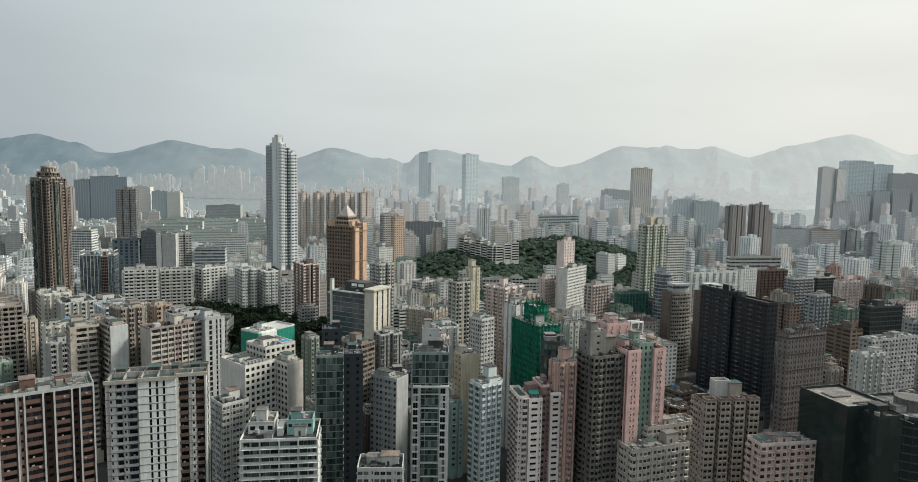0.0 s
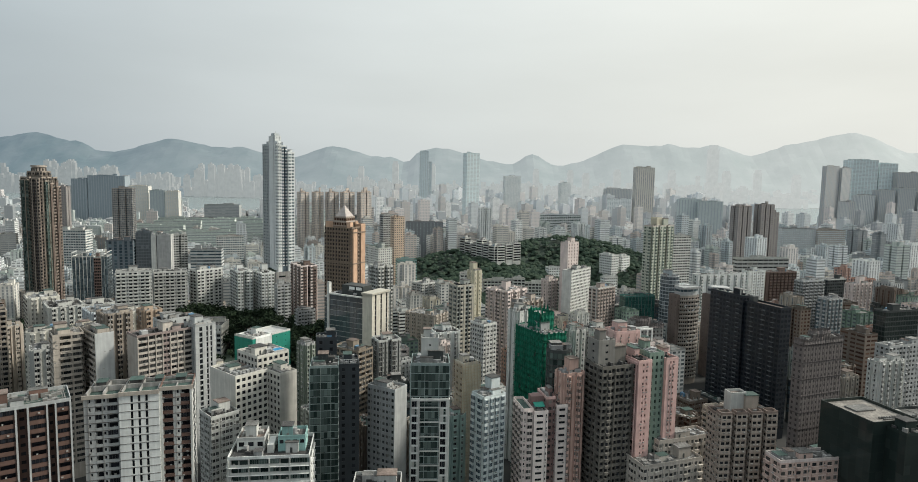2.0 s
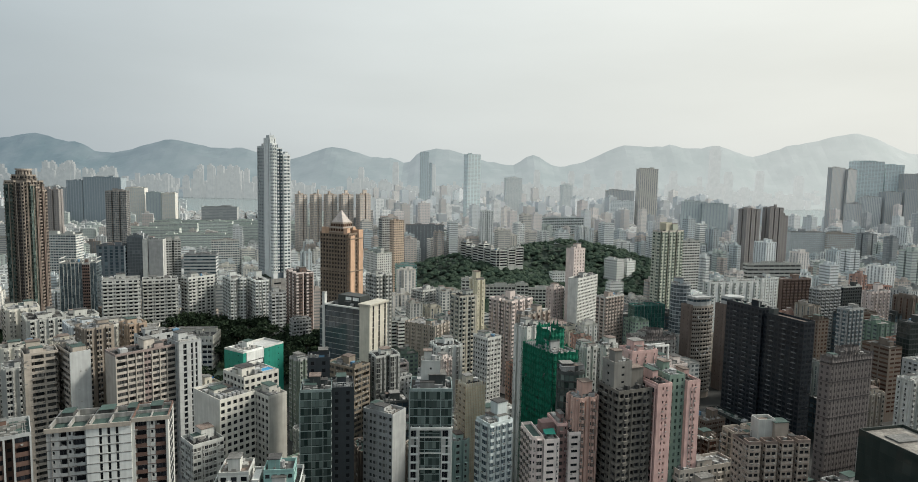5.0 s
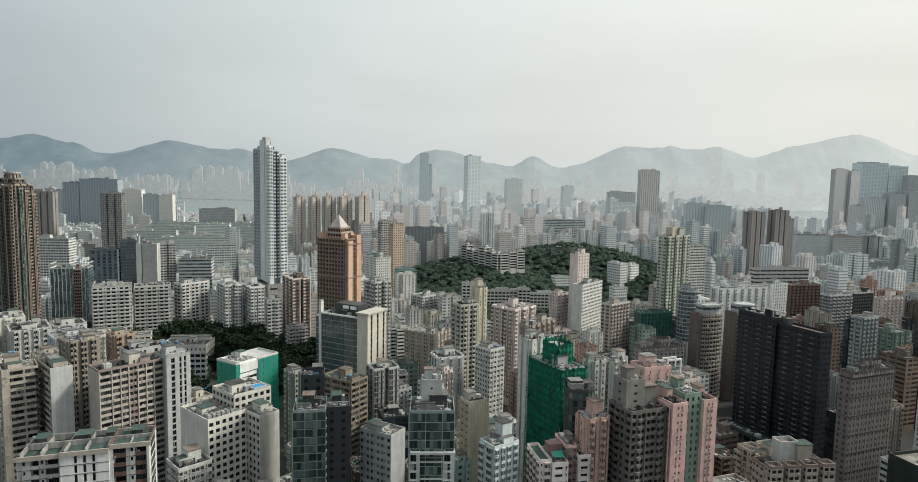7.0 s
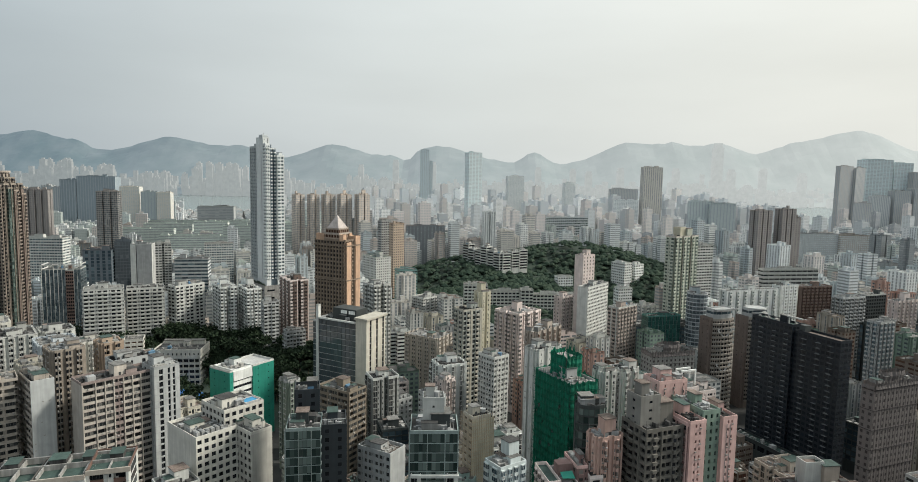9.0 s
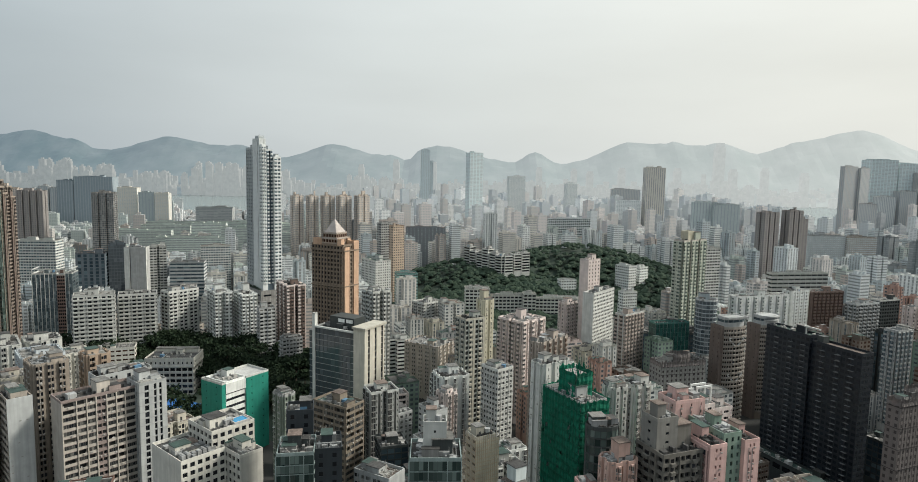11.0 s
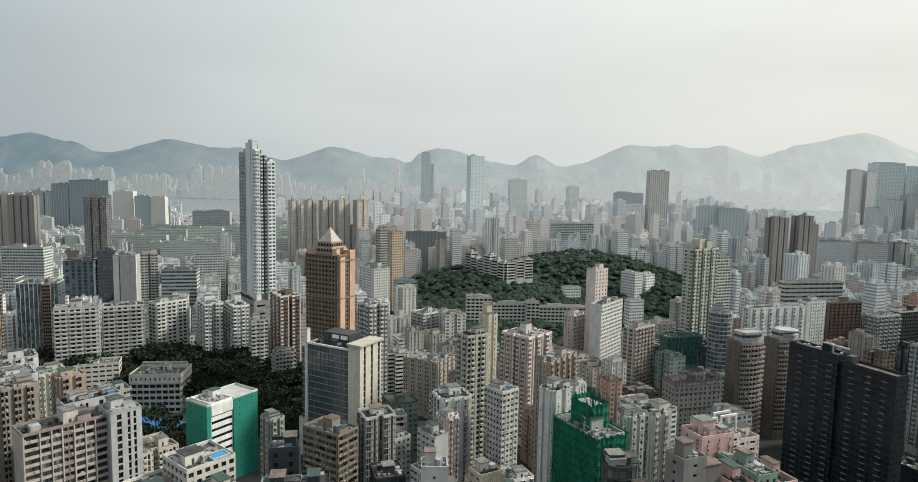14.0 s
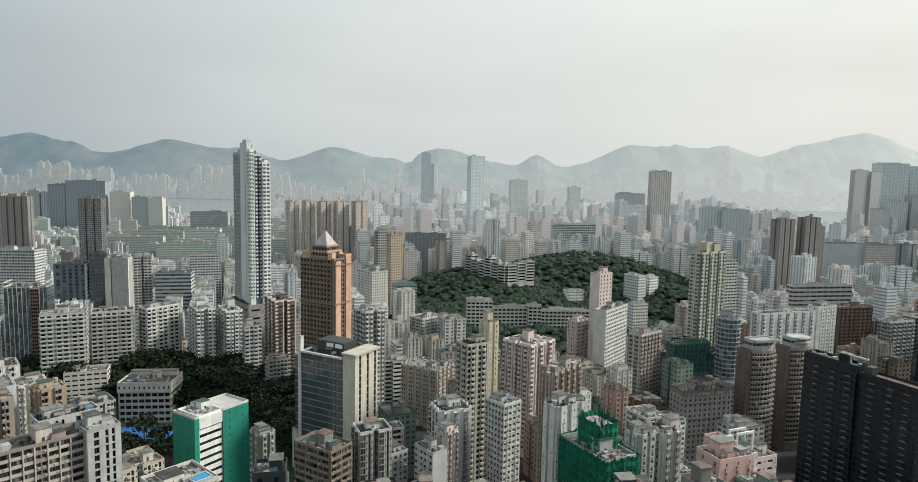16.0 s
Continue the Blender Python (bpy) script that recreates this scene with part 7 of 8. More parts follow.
hero("apartment_slab", "farrib", -957.0, 1500.0, 22.0, 20.0, 6, 115.0)
hero("apartment_slab", "farrib", -933.0, 1504.0, 20.0, 20.0, 6, 112.0)
hero("apartment_slab", "farrib", -982.0, 1510.0, 22.0, 20.0, 6, 109.0)
hero("apartment_tower", "farcream", -779.0, 1500.0, 43.0, 22.0, 6, 116.0)
hero("office_tower", "farslate", -726.0, 1490.0, 34.0, 20.0, 6, 106.0)
hero("apartment_tower", "farcream", -690.0, 1490.0, 30.0, 20.0, 6, 105.0)
hero("office_block", "fardim", -603.0, 1500.0, 80.0, 22.0, 6, 75.0)
hero("office_block", "whitegrid", -489.0, 760.0, 42.0, 18.0, 6, 78.0)
hero("apartment_tower", "whitetower", -180.2, 636.0, 18.2, 37.2, 40, 179.6)
hero("apartment_tower", "brownpyramid", -86.2, 520.0, 17.0, 29.5, 63, 108.2)
hero("apartment_tower", "orangeslim", -81.9, 800.0, 15.2, 9.0, 40, 98.8)
hero("apartment_tower", "greyslim", -98.3, 820.0, 13.8, 9.0, 40, 99.9)
hero("apartment_block", "whiteblock", -94.5, 745.0, 19.2, 28.5, 40, 65.5)
hero("apartment_tower", "whitemid", -61.3, 486.0, 13.8, 14.0, 40, 80.8)
hero("apartment_block", "whiteblock", -36.6, 640.0, 22.8, 17.0, 45, 42.4)
hero("apartment_block", "creamold", -18.6, 505.0, 22.5, 29.8, 60, 39.5)
hero("apartment_block", "teal", -74.2, 770.0, 23.2, 17.0, 15, 48.5)
hero("apartment_tower", "orangetower", -273.3, 1100.0, 14.8, 17.8, 40, 119.2, foot="slots")
hero("apartment_tower", "orangetower", -248.0, 1100.0, 14.0, 17.0, 40, 119.8, foot="slots")
hero("apartment_tower", "orangetower", -224.7, 1100.0, 17.5, 16.2, 40, 120.2, foot="slots")
hero("apartment_tower", "orangetower", -199.5, 1100.0, 20.0, 15.8, 40, 120.7, foot="slots")
hero("apartment_tower", "orangetower", -170.4, 1100.0, 20.2, 15.0, 40, 121.3, foot="slots")
hero("apartment_block", "darkred", -98.4, 1150.0, 67.5, 20.0, 3, 68.4)
hero("apartment_tower", "yellowplain", 9.0, 446.0, 9.0, 9.0, 32, 84.5)
hero("apartment_tower", "darkbalcony", -1.0, 430.0, 13.0, 11.0, 32, 77.0)
hero("apartment_tower", "pinkpale", 35.5, 470.0, 22.8, 21.2, 45, 66.7)
hero("apartment_tower", "brownslab", 38.5, 405.0, 27.5, 9.2, 48, 70.6)
hero("apartment_slab", "whiteslab", 95.6, 548.0, 36.0, 9.0, 52, 71.4)
hero("apartment_tower", "pinkslim", 97.4, 580.0, 14.8, 9.0, 40, 92.4)
hero("apartment_tower", "pinkgrey", 76.8, 560.0, 16.0, 9.0, 40, 61.2)
hero("apartment_tower", "orangewhite", 112.6, 520.0, 23.0, 9.0, 40, 61.8)
hero("office_block", "tealglass", 137.4, 530.0, 27.8, 9.0, 15, 53.9)
hero("apartment_tower", "tantower", 175.6, 590.0, 31.0, 9.8, 35, 112.5)
hero("apartment_tower", "brownbrace", 159.6, 470.0, 20.8, 9.0, 20, 73.2)
hero("apartment_tower", "brownbrace", 192.0, 490.0, 21.2, 9.0, 20, 70.3)
hero("apartment_slab", "greenwhite", 212.2, 570.0, 52.0, 9.0, 18, 67.1)
hero("apartment_tower", "whitetall", 270.5, 600.0, 20.2, 9.0, 20, 67.2)
hero("apartment_block", "brick", 292.2, 610.0, 32.8, 9.0, 12, 65.4)
hero("apartment_tower", "greytower", 299.8, 560.0, 24.8, 9.0, 20, 65.3)
hero("apartment_tower", "darkwhite", 344.9, 600.0, 23.0, 9.0, 20, 60.9)
hero("apartment_tower", "greyfront", 270.2, 470.0, 15.0, 9.0, 22, 65.9)
hero("apartment_tower", "pinkpale", 342.8, 560.0, 25.8, 9.0, 20, 63.3)
hero("office_block", "darkgreen", 294.0, 443.0, 31.0, 9.0, 18, 62.9)
hero("apartment_block", "whitepair", 231.5, 353.0, 21.0, 9.0, 20, 52.0)
hero("apartment_block", "greyold", 257.9, 385.0, 41.0, 9.0, 20, 53.3)
hero("office_block", "whitelow", 303.5, 700.0, 62.5, 9.0, 10, 67.6)
hero("apartment_tower", "whiteband", 233.2, 700.0, 22.5, 9.0, 20, 90.5)
hero("apartment_tower", "brownpair", 394.0, 910.0, 24.0, 16.0, 20, 117.0, foot="slots")
hero("apartment_tower", "brownpair", 431.0, 920.0, 24.0, 14.0, 20, 119.5, foot="slots")
hero("apartment_tower", "brownpair", 455.0, 932.0, 10.0, 12.0, 20, 108.0)
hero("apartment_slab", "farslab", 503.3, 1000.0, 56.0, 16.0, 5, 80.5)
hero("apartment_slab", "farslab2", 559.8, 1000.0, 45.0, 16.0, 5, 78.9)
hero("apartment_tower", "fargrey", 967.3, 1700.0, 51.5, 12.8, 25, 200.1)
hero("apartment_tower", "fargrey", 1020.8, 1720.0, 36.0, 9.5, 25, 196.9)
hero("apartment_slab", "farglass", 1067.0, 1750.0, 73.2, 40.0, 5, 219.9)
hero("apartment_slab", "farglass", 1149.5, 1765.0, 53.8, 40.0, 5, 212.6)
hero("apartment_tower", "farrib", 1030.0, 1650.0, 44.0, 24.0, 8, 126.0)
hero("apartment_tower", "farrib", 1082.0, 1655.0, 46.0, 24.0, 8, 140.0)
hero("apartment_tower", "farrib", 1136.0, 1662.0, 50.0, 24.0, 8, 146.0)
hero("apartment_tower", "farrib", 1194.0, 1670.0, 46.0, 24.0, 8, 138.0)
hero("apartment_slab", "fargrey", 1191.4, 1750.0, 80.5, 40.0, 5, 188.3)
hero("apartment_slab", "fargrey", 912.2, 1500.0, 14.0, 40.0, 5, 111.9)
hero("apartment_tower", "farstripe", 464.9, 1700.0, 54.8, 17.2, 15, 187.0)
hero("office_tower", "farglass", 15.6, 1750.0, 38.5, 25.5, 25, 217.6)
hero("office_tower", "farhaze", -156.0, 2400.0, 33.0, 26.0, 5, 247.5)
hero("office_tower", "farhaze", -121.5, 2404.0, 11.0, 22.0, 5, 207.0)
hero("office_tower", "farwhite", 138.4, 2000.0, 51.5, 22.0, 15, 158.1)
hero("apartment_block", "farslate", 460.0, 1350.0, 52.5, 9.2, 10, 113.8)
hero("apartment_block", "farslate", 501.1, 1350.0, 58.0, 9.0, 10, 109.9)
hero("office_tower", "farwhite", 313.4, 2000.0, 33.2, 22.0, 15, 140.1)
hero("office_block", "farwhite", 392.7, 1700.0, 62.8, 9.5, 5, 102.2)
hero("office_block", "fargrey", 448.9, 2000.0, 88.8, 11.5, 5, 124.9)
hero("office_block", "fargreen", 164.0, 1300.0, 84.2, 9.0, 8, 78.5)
hero("apartment_block", "pinkgrey", -10.8, 387.7, 9.8, 9.0, 45, 48.0)
hero("apartment_block", "whitegrey", -15.8, 380.7, 8.0, 13.5, 40, 42.0)
hero("apartment_block", "greyold", -36.3, 390.8, 10.8, 11.8, 40, 36.0)
hero("apartment_block", "whitesmall", -19.1, 350.3, 9.0, 9.0, 40, 40.0)
hero("apartment_block", "greenold", -90.9, 380.8, 8.5, 11.0, 45, 48.0)
hero("apartment_tower", "whiteplain", 30.0, 335.0, 17.0, 9.0, 35, 80.2)
hero("apartment_tower", "roundblue", 168.4, 530.0, 15.3, 15.3, 0, 71.4, foot="round")
hero("apartment_block", "netlow", 119.3, 458.0, 31.0, 13.0, 15, 45.6)

# ---- the city between: streets of blocks ----
def far_wall(name, rgb, win):
    """Walls too far off for single windows: storeys and bays as relief-sized pattern in the paint."""
    m, n, l, p = mat_base(name, 0.8)
    pos = n.new("ShaderNodeNewGeometry")
    sep = n.new("ShaderNodeSeparateXYZ")
    l.new(pos.outputs["Position"], sep.inputs[0])

    def wave(sock, period, share):
        d = n.new("ShaderNodeMath")
        d.operation = 'DIVIDE'
        d.inputs[1].default_value = period
        l.new(sock, d.inputs[0])
        fr = n.new("ShaderNodeMath")
        fr.operation = 'FRACT'
        l.new(d.outputs[0], fr.inputs[0])
        lt = n.new("ShaderNodeMath")
        lt.operation = 'LESS_THAN'
        lt.inputs[1].default_value = share
        l.new(fr.outputs[0], lt.inputs[0])
        return lt.outputs[0]
    add = n.new("ShaderNodeMath")
    add.operation = 'ADD'
    l.new(sep.outputs["X"], add.inputs[0])
    l.new(sep.outputs["Y"], add.inputs[1])
    both_ = n.new("ShaderNodeMath")
    both_.operation = 'MULTIPLY'
    l.new(wave(sep.outputs["Z"], 3.0, 0.5), both_.inputs[0])
    l.new(wave(add.outputs[0], 4.0, 0.6), both_.inputs[1])
    frac = rnd(n, l, 1)
    cr = n.new("ShaderNodeValToRGB")
    cr.color_ramp.elements[0].color = (rgb[0] * 0.72, rgb[1] * 0.72, rgb[2] * 0.74, 1)
    cr.color_ramp.elements[1].color = (min(1, rgb[0] * 1.16), min(1, rgb[1] * 1.15), min(1, rgb[2] * 1.14), 1)
    l.new(frac.outputs[0], cr.inputs[0])
    mx = n.new("ShaderNodeMix")
    mx.data_type = 'RGBA'
    l.new(both_.outputs[0], mx.inputs["Factor"])
    l.new(cr.outputs[0], mx.inputs["A"])
    mx.inputs["B"].default_value = (*win, 1)
    l.new(mx.outputs["Result"], p.inputs["Base Color"])
    return m


FILL = [Style(w, p, 2.9, b, win, 0.3, ledge=led, ac=a, balcony=bal, label=lab) for w, p, b, win, led, a, bal, lab in (
    (OFFWHITE, PANE, 3.6, (0.2, 0.8, 0.3, 0.82), 0, 0.2, 0, "off-white apartment block in a dense street"),
    (PALEGREY, PANE, 3.6, (0.15, 0.85, 0.3, 0.85), 0.12, 0.2, 0, "pale grey apartment block in a dense street"),
    (BEIGE, PANE, 3.4, (0.2, 0.8, 0.3, 0.82), 0, 0.3, 0, "beige apartment block with air conditioners"),
    (PALEPINK, PANE, 3.4, (0.22, 0.78, 0.3, 0.82), 0, 0.2, 0, "faded pink tiled apartment block"),
    (GREY, PANE, 4.0, (0.08, 0.92, 0.4, 0.88), 0.15, 0.1, 0, "grey block with banded windows and ledges"),
    (OFFWHITE, PANE, 3.6, (0.2, 0.8, 0.3, 0.85), 0, 0.1, 0.8, "white apartment block with small balconies"),
    (BROWN, PANE_BROWN, 3.6, (0.2, 0.8, 0.3, 0.82), 0.1, 0.1, 0, "brown tiled block with dark windows"),
    (GREYDARK, PANE_BLUE, 3.0, (0.05, 0.95, 0.15, 0.92), 0, 0, 0, "dark glazed office block"),
    (CREAM, PANE, 3.4, (0.2, 0.8, 0.35, 0.82), 0, 0.2, 0, "old cream walk-up apartment block"),
    (WHITE, PANE_BLACK, 3.4, (0.15, 0.85, 0.3, 0.85), 0, 0.1, 0, "white apartment block with dark windows"),
    (GREENGREY, PANE, 3.4, (0.2, 0.8, 0.3, 0.82), 0.1, 0.2, 0, "grey-green tiled apartment block"),
    (SALMON, PANE, 3.2, (0.2, 0.8, 0.3, 0.82), 0, 0.2, 0, "salmon tiled apartment block"),
    (WHITE, PANE, 4.0, (0.06, 0.94, 0.4, 0.9), 0.15, 0, 0.8, "white slab with banded balconies"),
)]


PALE = [Style(P("hazed_" + n_, *c_), PANE_MID, 3.1, 4.8, (0.15, 0.85, 0.3, 0.85), 0.3, balcony=b_, label=l_) for n_, c_, b_, l_ in (
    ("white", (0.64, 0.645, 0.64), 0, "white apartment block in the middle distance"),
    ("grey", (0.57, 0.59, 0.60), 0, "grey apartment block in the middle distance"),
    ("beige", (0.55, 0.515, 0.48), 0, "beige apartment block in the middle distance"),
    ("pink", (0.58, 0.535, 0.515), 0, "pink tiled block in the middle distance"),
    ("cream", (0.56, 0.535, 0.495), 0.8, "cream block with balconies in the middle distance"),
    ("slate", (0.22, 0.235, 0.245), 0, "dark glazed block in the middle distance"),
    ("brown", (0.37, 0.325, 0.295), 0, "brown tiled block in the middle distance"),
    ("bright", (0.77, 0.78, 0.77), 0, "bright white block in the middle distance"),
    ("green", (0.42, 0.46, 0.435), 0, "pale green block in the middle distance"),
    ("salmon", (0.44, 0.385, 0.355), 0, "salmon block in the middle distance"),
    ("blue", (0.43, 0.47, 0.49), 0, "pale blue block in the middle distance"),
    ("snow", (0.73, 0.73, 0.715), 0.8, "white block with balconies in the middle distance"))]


def free(x, y, r):
    for hx, hy, rx, ry, hh in WOODED:
        if ((x - hx) / (rx * 0.95)) ** 2 + ((y - hy) / (ry * 0.95)) ** 2 < 1:
            return False
    return all((x - a) ** 2 + (y - b) ** 2 > (r + c) ** 2 * 0.8 for a, b, c in TAKEN)


OPEN = ((-345, 520, 40), (-285, 475, 26), (-255, 480, 24), (-700, 1195, 62), (-640, 1160, 45), (-770, 1215, 45), (-300, 495, 32), (-330, 495, 32), (-165, 515, 60), (-215, 490, 45), (-110, 500, 45), (-190, 450, 40), (-230, 555, 40), (-280, 500, 30), (-140, 545, 40), (60, 790, 80), (150, 800, 70), (100, 720, 66), (40, 720, 60), (70, 660, 36), (75, 612, 34), (42, 620, 30), (-10, 690, 45), (200, 780, 60), (150, 690, 45), (215, 850, 45), (-30, 860, 60), (-60, 820, 70), (-20, 760, 40), (10, 690, 50), (176, 465, 18), (-305, 520, 36), (-350, 560, 40))   # trees and courts, no houses


def plots(x0, x1, y0, y1, turn, step, rng):
    """Building plots along a street grid: near corner, width and depth."""
    c, s = math.cos(radians(turn)), math.sin(radians(turn))
    cx, cy = (x0 + x1) / 2, (y0 + y1) / 2
    half = max(x1 - x0, y1 - y0)
    u, k = -half, 0
    while u < half:
        v = -half
        while v < half:
            w, d = rng.uniform(0.5, 0.92) * step, rng.uniform(0.5, 0.92) * step
            x, y = cx + c * u - s * v, cy + s * u + c * v
            v += step * (1.0 if int(v / step) % 3 else 1.35)
            if not (x0 <= x <= x1 and y0 <= y <= y1) or abs(x) > 0.78 * y + 60:
                continue
            mx, my = x + c * w / 2 - s * d / 2, y + s * w / 2 + c * d / 2
            if not free(mx, my, math.hypot(w, d) / 2) or any(math.hypot(mx - a, my - b) < r for a, b, r in OPEN):
                continue
            yield x, y, w, d
        u += step * (1.0 if k % 2 else 1.25)
        k += 1


def district(x0, x1, y0, y1, turn, low, high, step, tall, detail, seed, kinds=FILL):
    rng = random.Random(seed)
    for x, y, w, d in plots(x0, x1, y0, y1, turn, step, rng):
        top = rng.uniform(low, high) * (rng.uniform(1.25, 1.7) if rng.random() < tall else 1)
        st = varied(kinds[rng.randrange(len(kinds))], rng)
        foot = rng.choice(("rect", "slots", "bays", "bays", "ell", "cross")) if min(w, d) > 9 else "rect"
        building("apartment_block" if top < 60 else "apartment_tower", st, x, y, w, d, turn + rng.choice((0, 0, 0, 3, -4)), top, foot=foot, detail=detail, seed=seed, group="city blocks")


def joined_district(x0, x1, y0, y1, turn, low, high, step, tall, seed, kinds, label):
    """The same streets farther off, too many to count: one mesh with walls, windows and roofs."""
    rng = random.Random(seed)
    mats, verts, faces, index = [], [], [], []

    def add(shape, mat, m):
        if mat not in mats:
            mats.append(mat)
        n = len(verts)
        verts.extend(tuple(m @ Vector(p)) for p in shape.v)
        faces.extend(tuple(i + n for i in f) for f in shape.f)
        index.extend([mats.index(mat)] * len(shape.f))
    for x, y, w, d in plots(x0, x1, y0, y1, turn, step, rng):
        top = rng.uniform(low, high) * (rng.uniform(1.25, 1.75) if rng.random() < tall else 1)
        st = varied(kinds[rng.randrange(len(kinds))], rng)
        m = pose(x, y, land_z(x, y), 0, 0, turn + rng.choice((0, 0, 0, 3, -4)))
        foot = rng.choice(("rect", "slots", "ell", "cross")) if min(w, d) > 9 else "rect"
        pts = footprint(w, d, foot)
        wall, glass, roof = Shape(), Shape(), Shape()
        cz, sz = math.cos(m.to_euler().z), math.sin(m.to_euler().z)
        for k, a in enumerate(pts):
            b = pts[(k + 1) % len(pts)]
            facade(wall, glass, wall, wall, a, b, 0, top, st, rng, lite=True, wide=(b[1] - a[1]) * sz - (b[0] - a[0]) * cz > 0)
            roof.quad((*a, top), (*b, top), (*b, top + 1.0), (*a, top + 1.0))
            roof.quad((*b, top - 0.05), (*a, top - 0.05), (*a, top + 1.0), (*b, top + 1.0))
        flat = Shape()
        flat.poly([(px, py, top - 0.05) for px, py in pts])
        for n_ in range(4):
            a, c, h = rng.uniform(0.12, 0.36) * w, rng.uniform(0.12, 0.36) * d, rng.uniform(0.8, 5)
            px, py = rng.uniform(0.1, 0.9) * (w - a), rng.uniform(0.1, 0.9) * (d - c)
            roof.box(px, px + a, py, py + c, top - 0.05, top + h)
            flat.quad((px, py, top + h + 0.02), (px + a, py, top + h + 0.02), (px + a, py + c, top + h + 0.02), (px, py + c, top + h + 0.02))
        add(wall, st.wall, m), add(glass, st.pane, m), add(roof, st.wall, m), add(flat, rng.choice((ROOF, ROOF_PALE, ROOF_PALE, METAL)), m)
        c_, s_ = math.cos(radians(turn)), math.sin(radians(turn))
        TAKEN.append((x + c_ * w / 2 - s_ * d / 2, y + s_ * w / 2 + c_ * d / 2, math.hypot(w, d) / 2))
    me = bpy.data.meshes.new("city_blocks")
    me.from_pydata(verts, [], faces)
    for mt in mats:
        me.materials.append(mt)
    me.polygons.foreach_set("material_index", index)
    tagged(new("city_blocks", me), label, "city blocks", kind="stuff")


def far_city(x0, x1, y0, y1, turn, low, high, step, tall, seed, wall):
    """Blocks beyond counting, one mesh."""
    rng = random.Random(seed)
    sh = Shape()
    c, s = math.cos(radians(turn)), math.sin(radians(turn))
    half = max(x1 - x0, y1 - y0)
    cx, cy = (x0 + x1) / 2, (y0 + y1) / 2
    n = int(2 * half / step)
    for i in range(n):
        for j in range(n):
            u, v = -half + i * step, -half + j * step
            x, y = cx + c * u - s * v + rng.uniform(-3, 3), cy + s * u + c * v + rng.uniform(-3, 3)
            if not (x0 <= x <= x1 and y0 <= y <= y1) or abs(x) > 0.78 * y + 60 or y > shore(x) - 30 or rng.random() < 0.12:
                continue
            w, d = rng.uniform(0.5, 0.85) * step, rng.uniform(0.5, 0.85) * step
            if not free(x, y, step * 0.5):
                continue
            h = rng.uniform(low, high) * (rng.uniform(1.3, 2.1) if rng.random() < tall else 1)
            if x < -0.15 * y:                    # lower estates on this side
                h *= 0.86
            if y > 1500 and (-0.43 < x / y < -0.31 or 0.49 < x / y < 0.57):
                h = rng.uniform(8, 16)
            m = Matrix.Translation((x, y, 0)) @ Matrix.Rotation(radians(turn), 4, 'Z')
            i0 = len(sh.v)
            sh.box(-w / 2, w / 2, -d / 2, d / 2, 0, h)
            e = rng.uniform(0.15, 0.3)
            sh.box(-w * e, w * e * 0.6, -d * e, d * e, h, h + rng.uniform(2, 5))
            sh.v[i0:] = [tuple(m @ Vector(p)) for p in sh.v[i0:]]
    me = sh.mesh("city_blocks", *wall, FAR_ROOF)
    for k in range(0, len(me.polygons), 12):
        pick = rng.randrange(len(wall))
        for q in range(12):
            me.polygons[k + q].material_index = len(wall) if q in (1, 7) else pick
    return tagged(new("city_blocks", me), "dense city blocks with distance haze in their wall colours", "city blocks", kind="stuff")


TERRACE = STYLES["hillslab"]
for k in range(9):                               # one stepped unit after another along two legs
    a = radians(45 if k < 6 else 26)
    x, y = (47.7 - math.sin(a) * 11.6 * k, 880 + math.cos(a) * 11.6 * k) if k < 6 else (52 + math.cos(a) * 12.6 * (k - 6), 881 + math.sin(a) * 12.6 * (k - 6))
    off = 1.6 * (k % 2)
    building("apartment_block", TERRACE, x + off * 0.7, y + off * 0.7, 12.4 if k > 5 else 12, 11.4, 45 if k < 6 else 26, 56 + 1.8 * (k % 3) + (3 if k in (2, 5) else 0), 30, label="white terrace house unit with dark window bands on a wooded rise", detail=2, seed=40 + k, group="hill terrace")
for x, y, w, d, turn, top in ((1.5, 765, 27, 20, 3, 34), (30, 772, 44, 10, 6, 26), (76, 777, 56, 10, 3, 23), (66, 770, 14, 12, 3, 29)):
    hero("college_block", "campus", x, y, w, d, turn, top, "rect")
for x, y, w, d, turn, top in ((118, 838, 20, 12, 15, 34), (204, 855, 14, 22, 35, 50), (221, 868, 16, 12, 35, 47), (176, 770, 18, 10, 20, 33)):
    hero("college_block", "hillwhite", x, y, w, d, turn, top, "rect")
for x, y, w, top in ((-625, 1190, 104, 50), (-476, 1082, 104, 50), (-622, 1292, 92, 51), (-642, 1350, 126, 52), (-506, 1250, 62, 60), (-432, 1200, 74, 58), (-350, 1130, 70, 56), (-505, 1330, 90, 56),
                     (-395, 1290, 80, 58), (-330, 1230, 66, 60), (-566, 1015, 60, 36), (-520, 1140, 40, 44)):
    hero("apartment_slab", "estate", x, y, w, 13, 6, top, "rect")
DIM = [FILL[k] for k in (2, 4, 6, 7, 6, 4)]
OLD = [FILL[k] for k in (2, 8, 6, 4, 0, 2, 10)]
MID = [Style(s_.wall, PANE_DUSK if s_.pane is PANE else s_.pane, s_.fh, s_.bay, s_.win, s_.deep, ac=s_.ac, label=s_.label) for s_ in FILL]
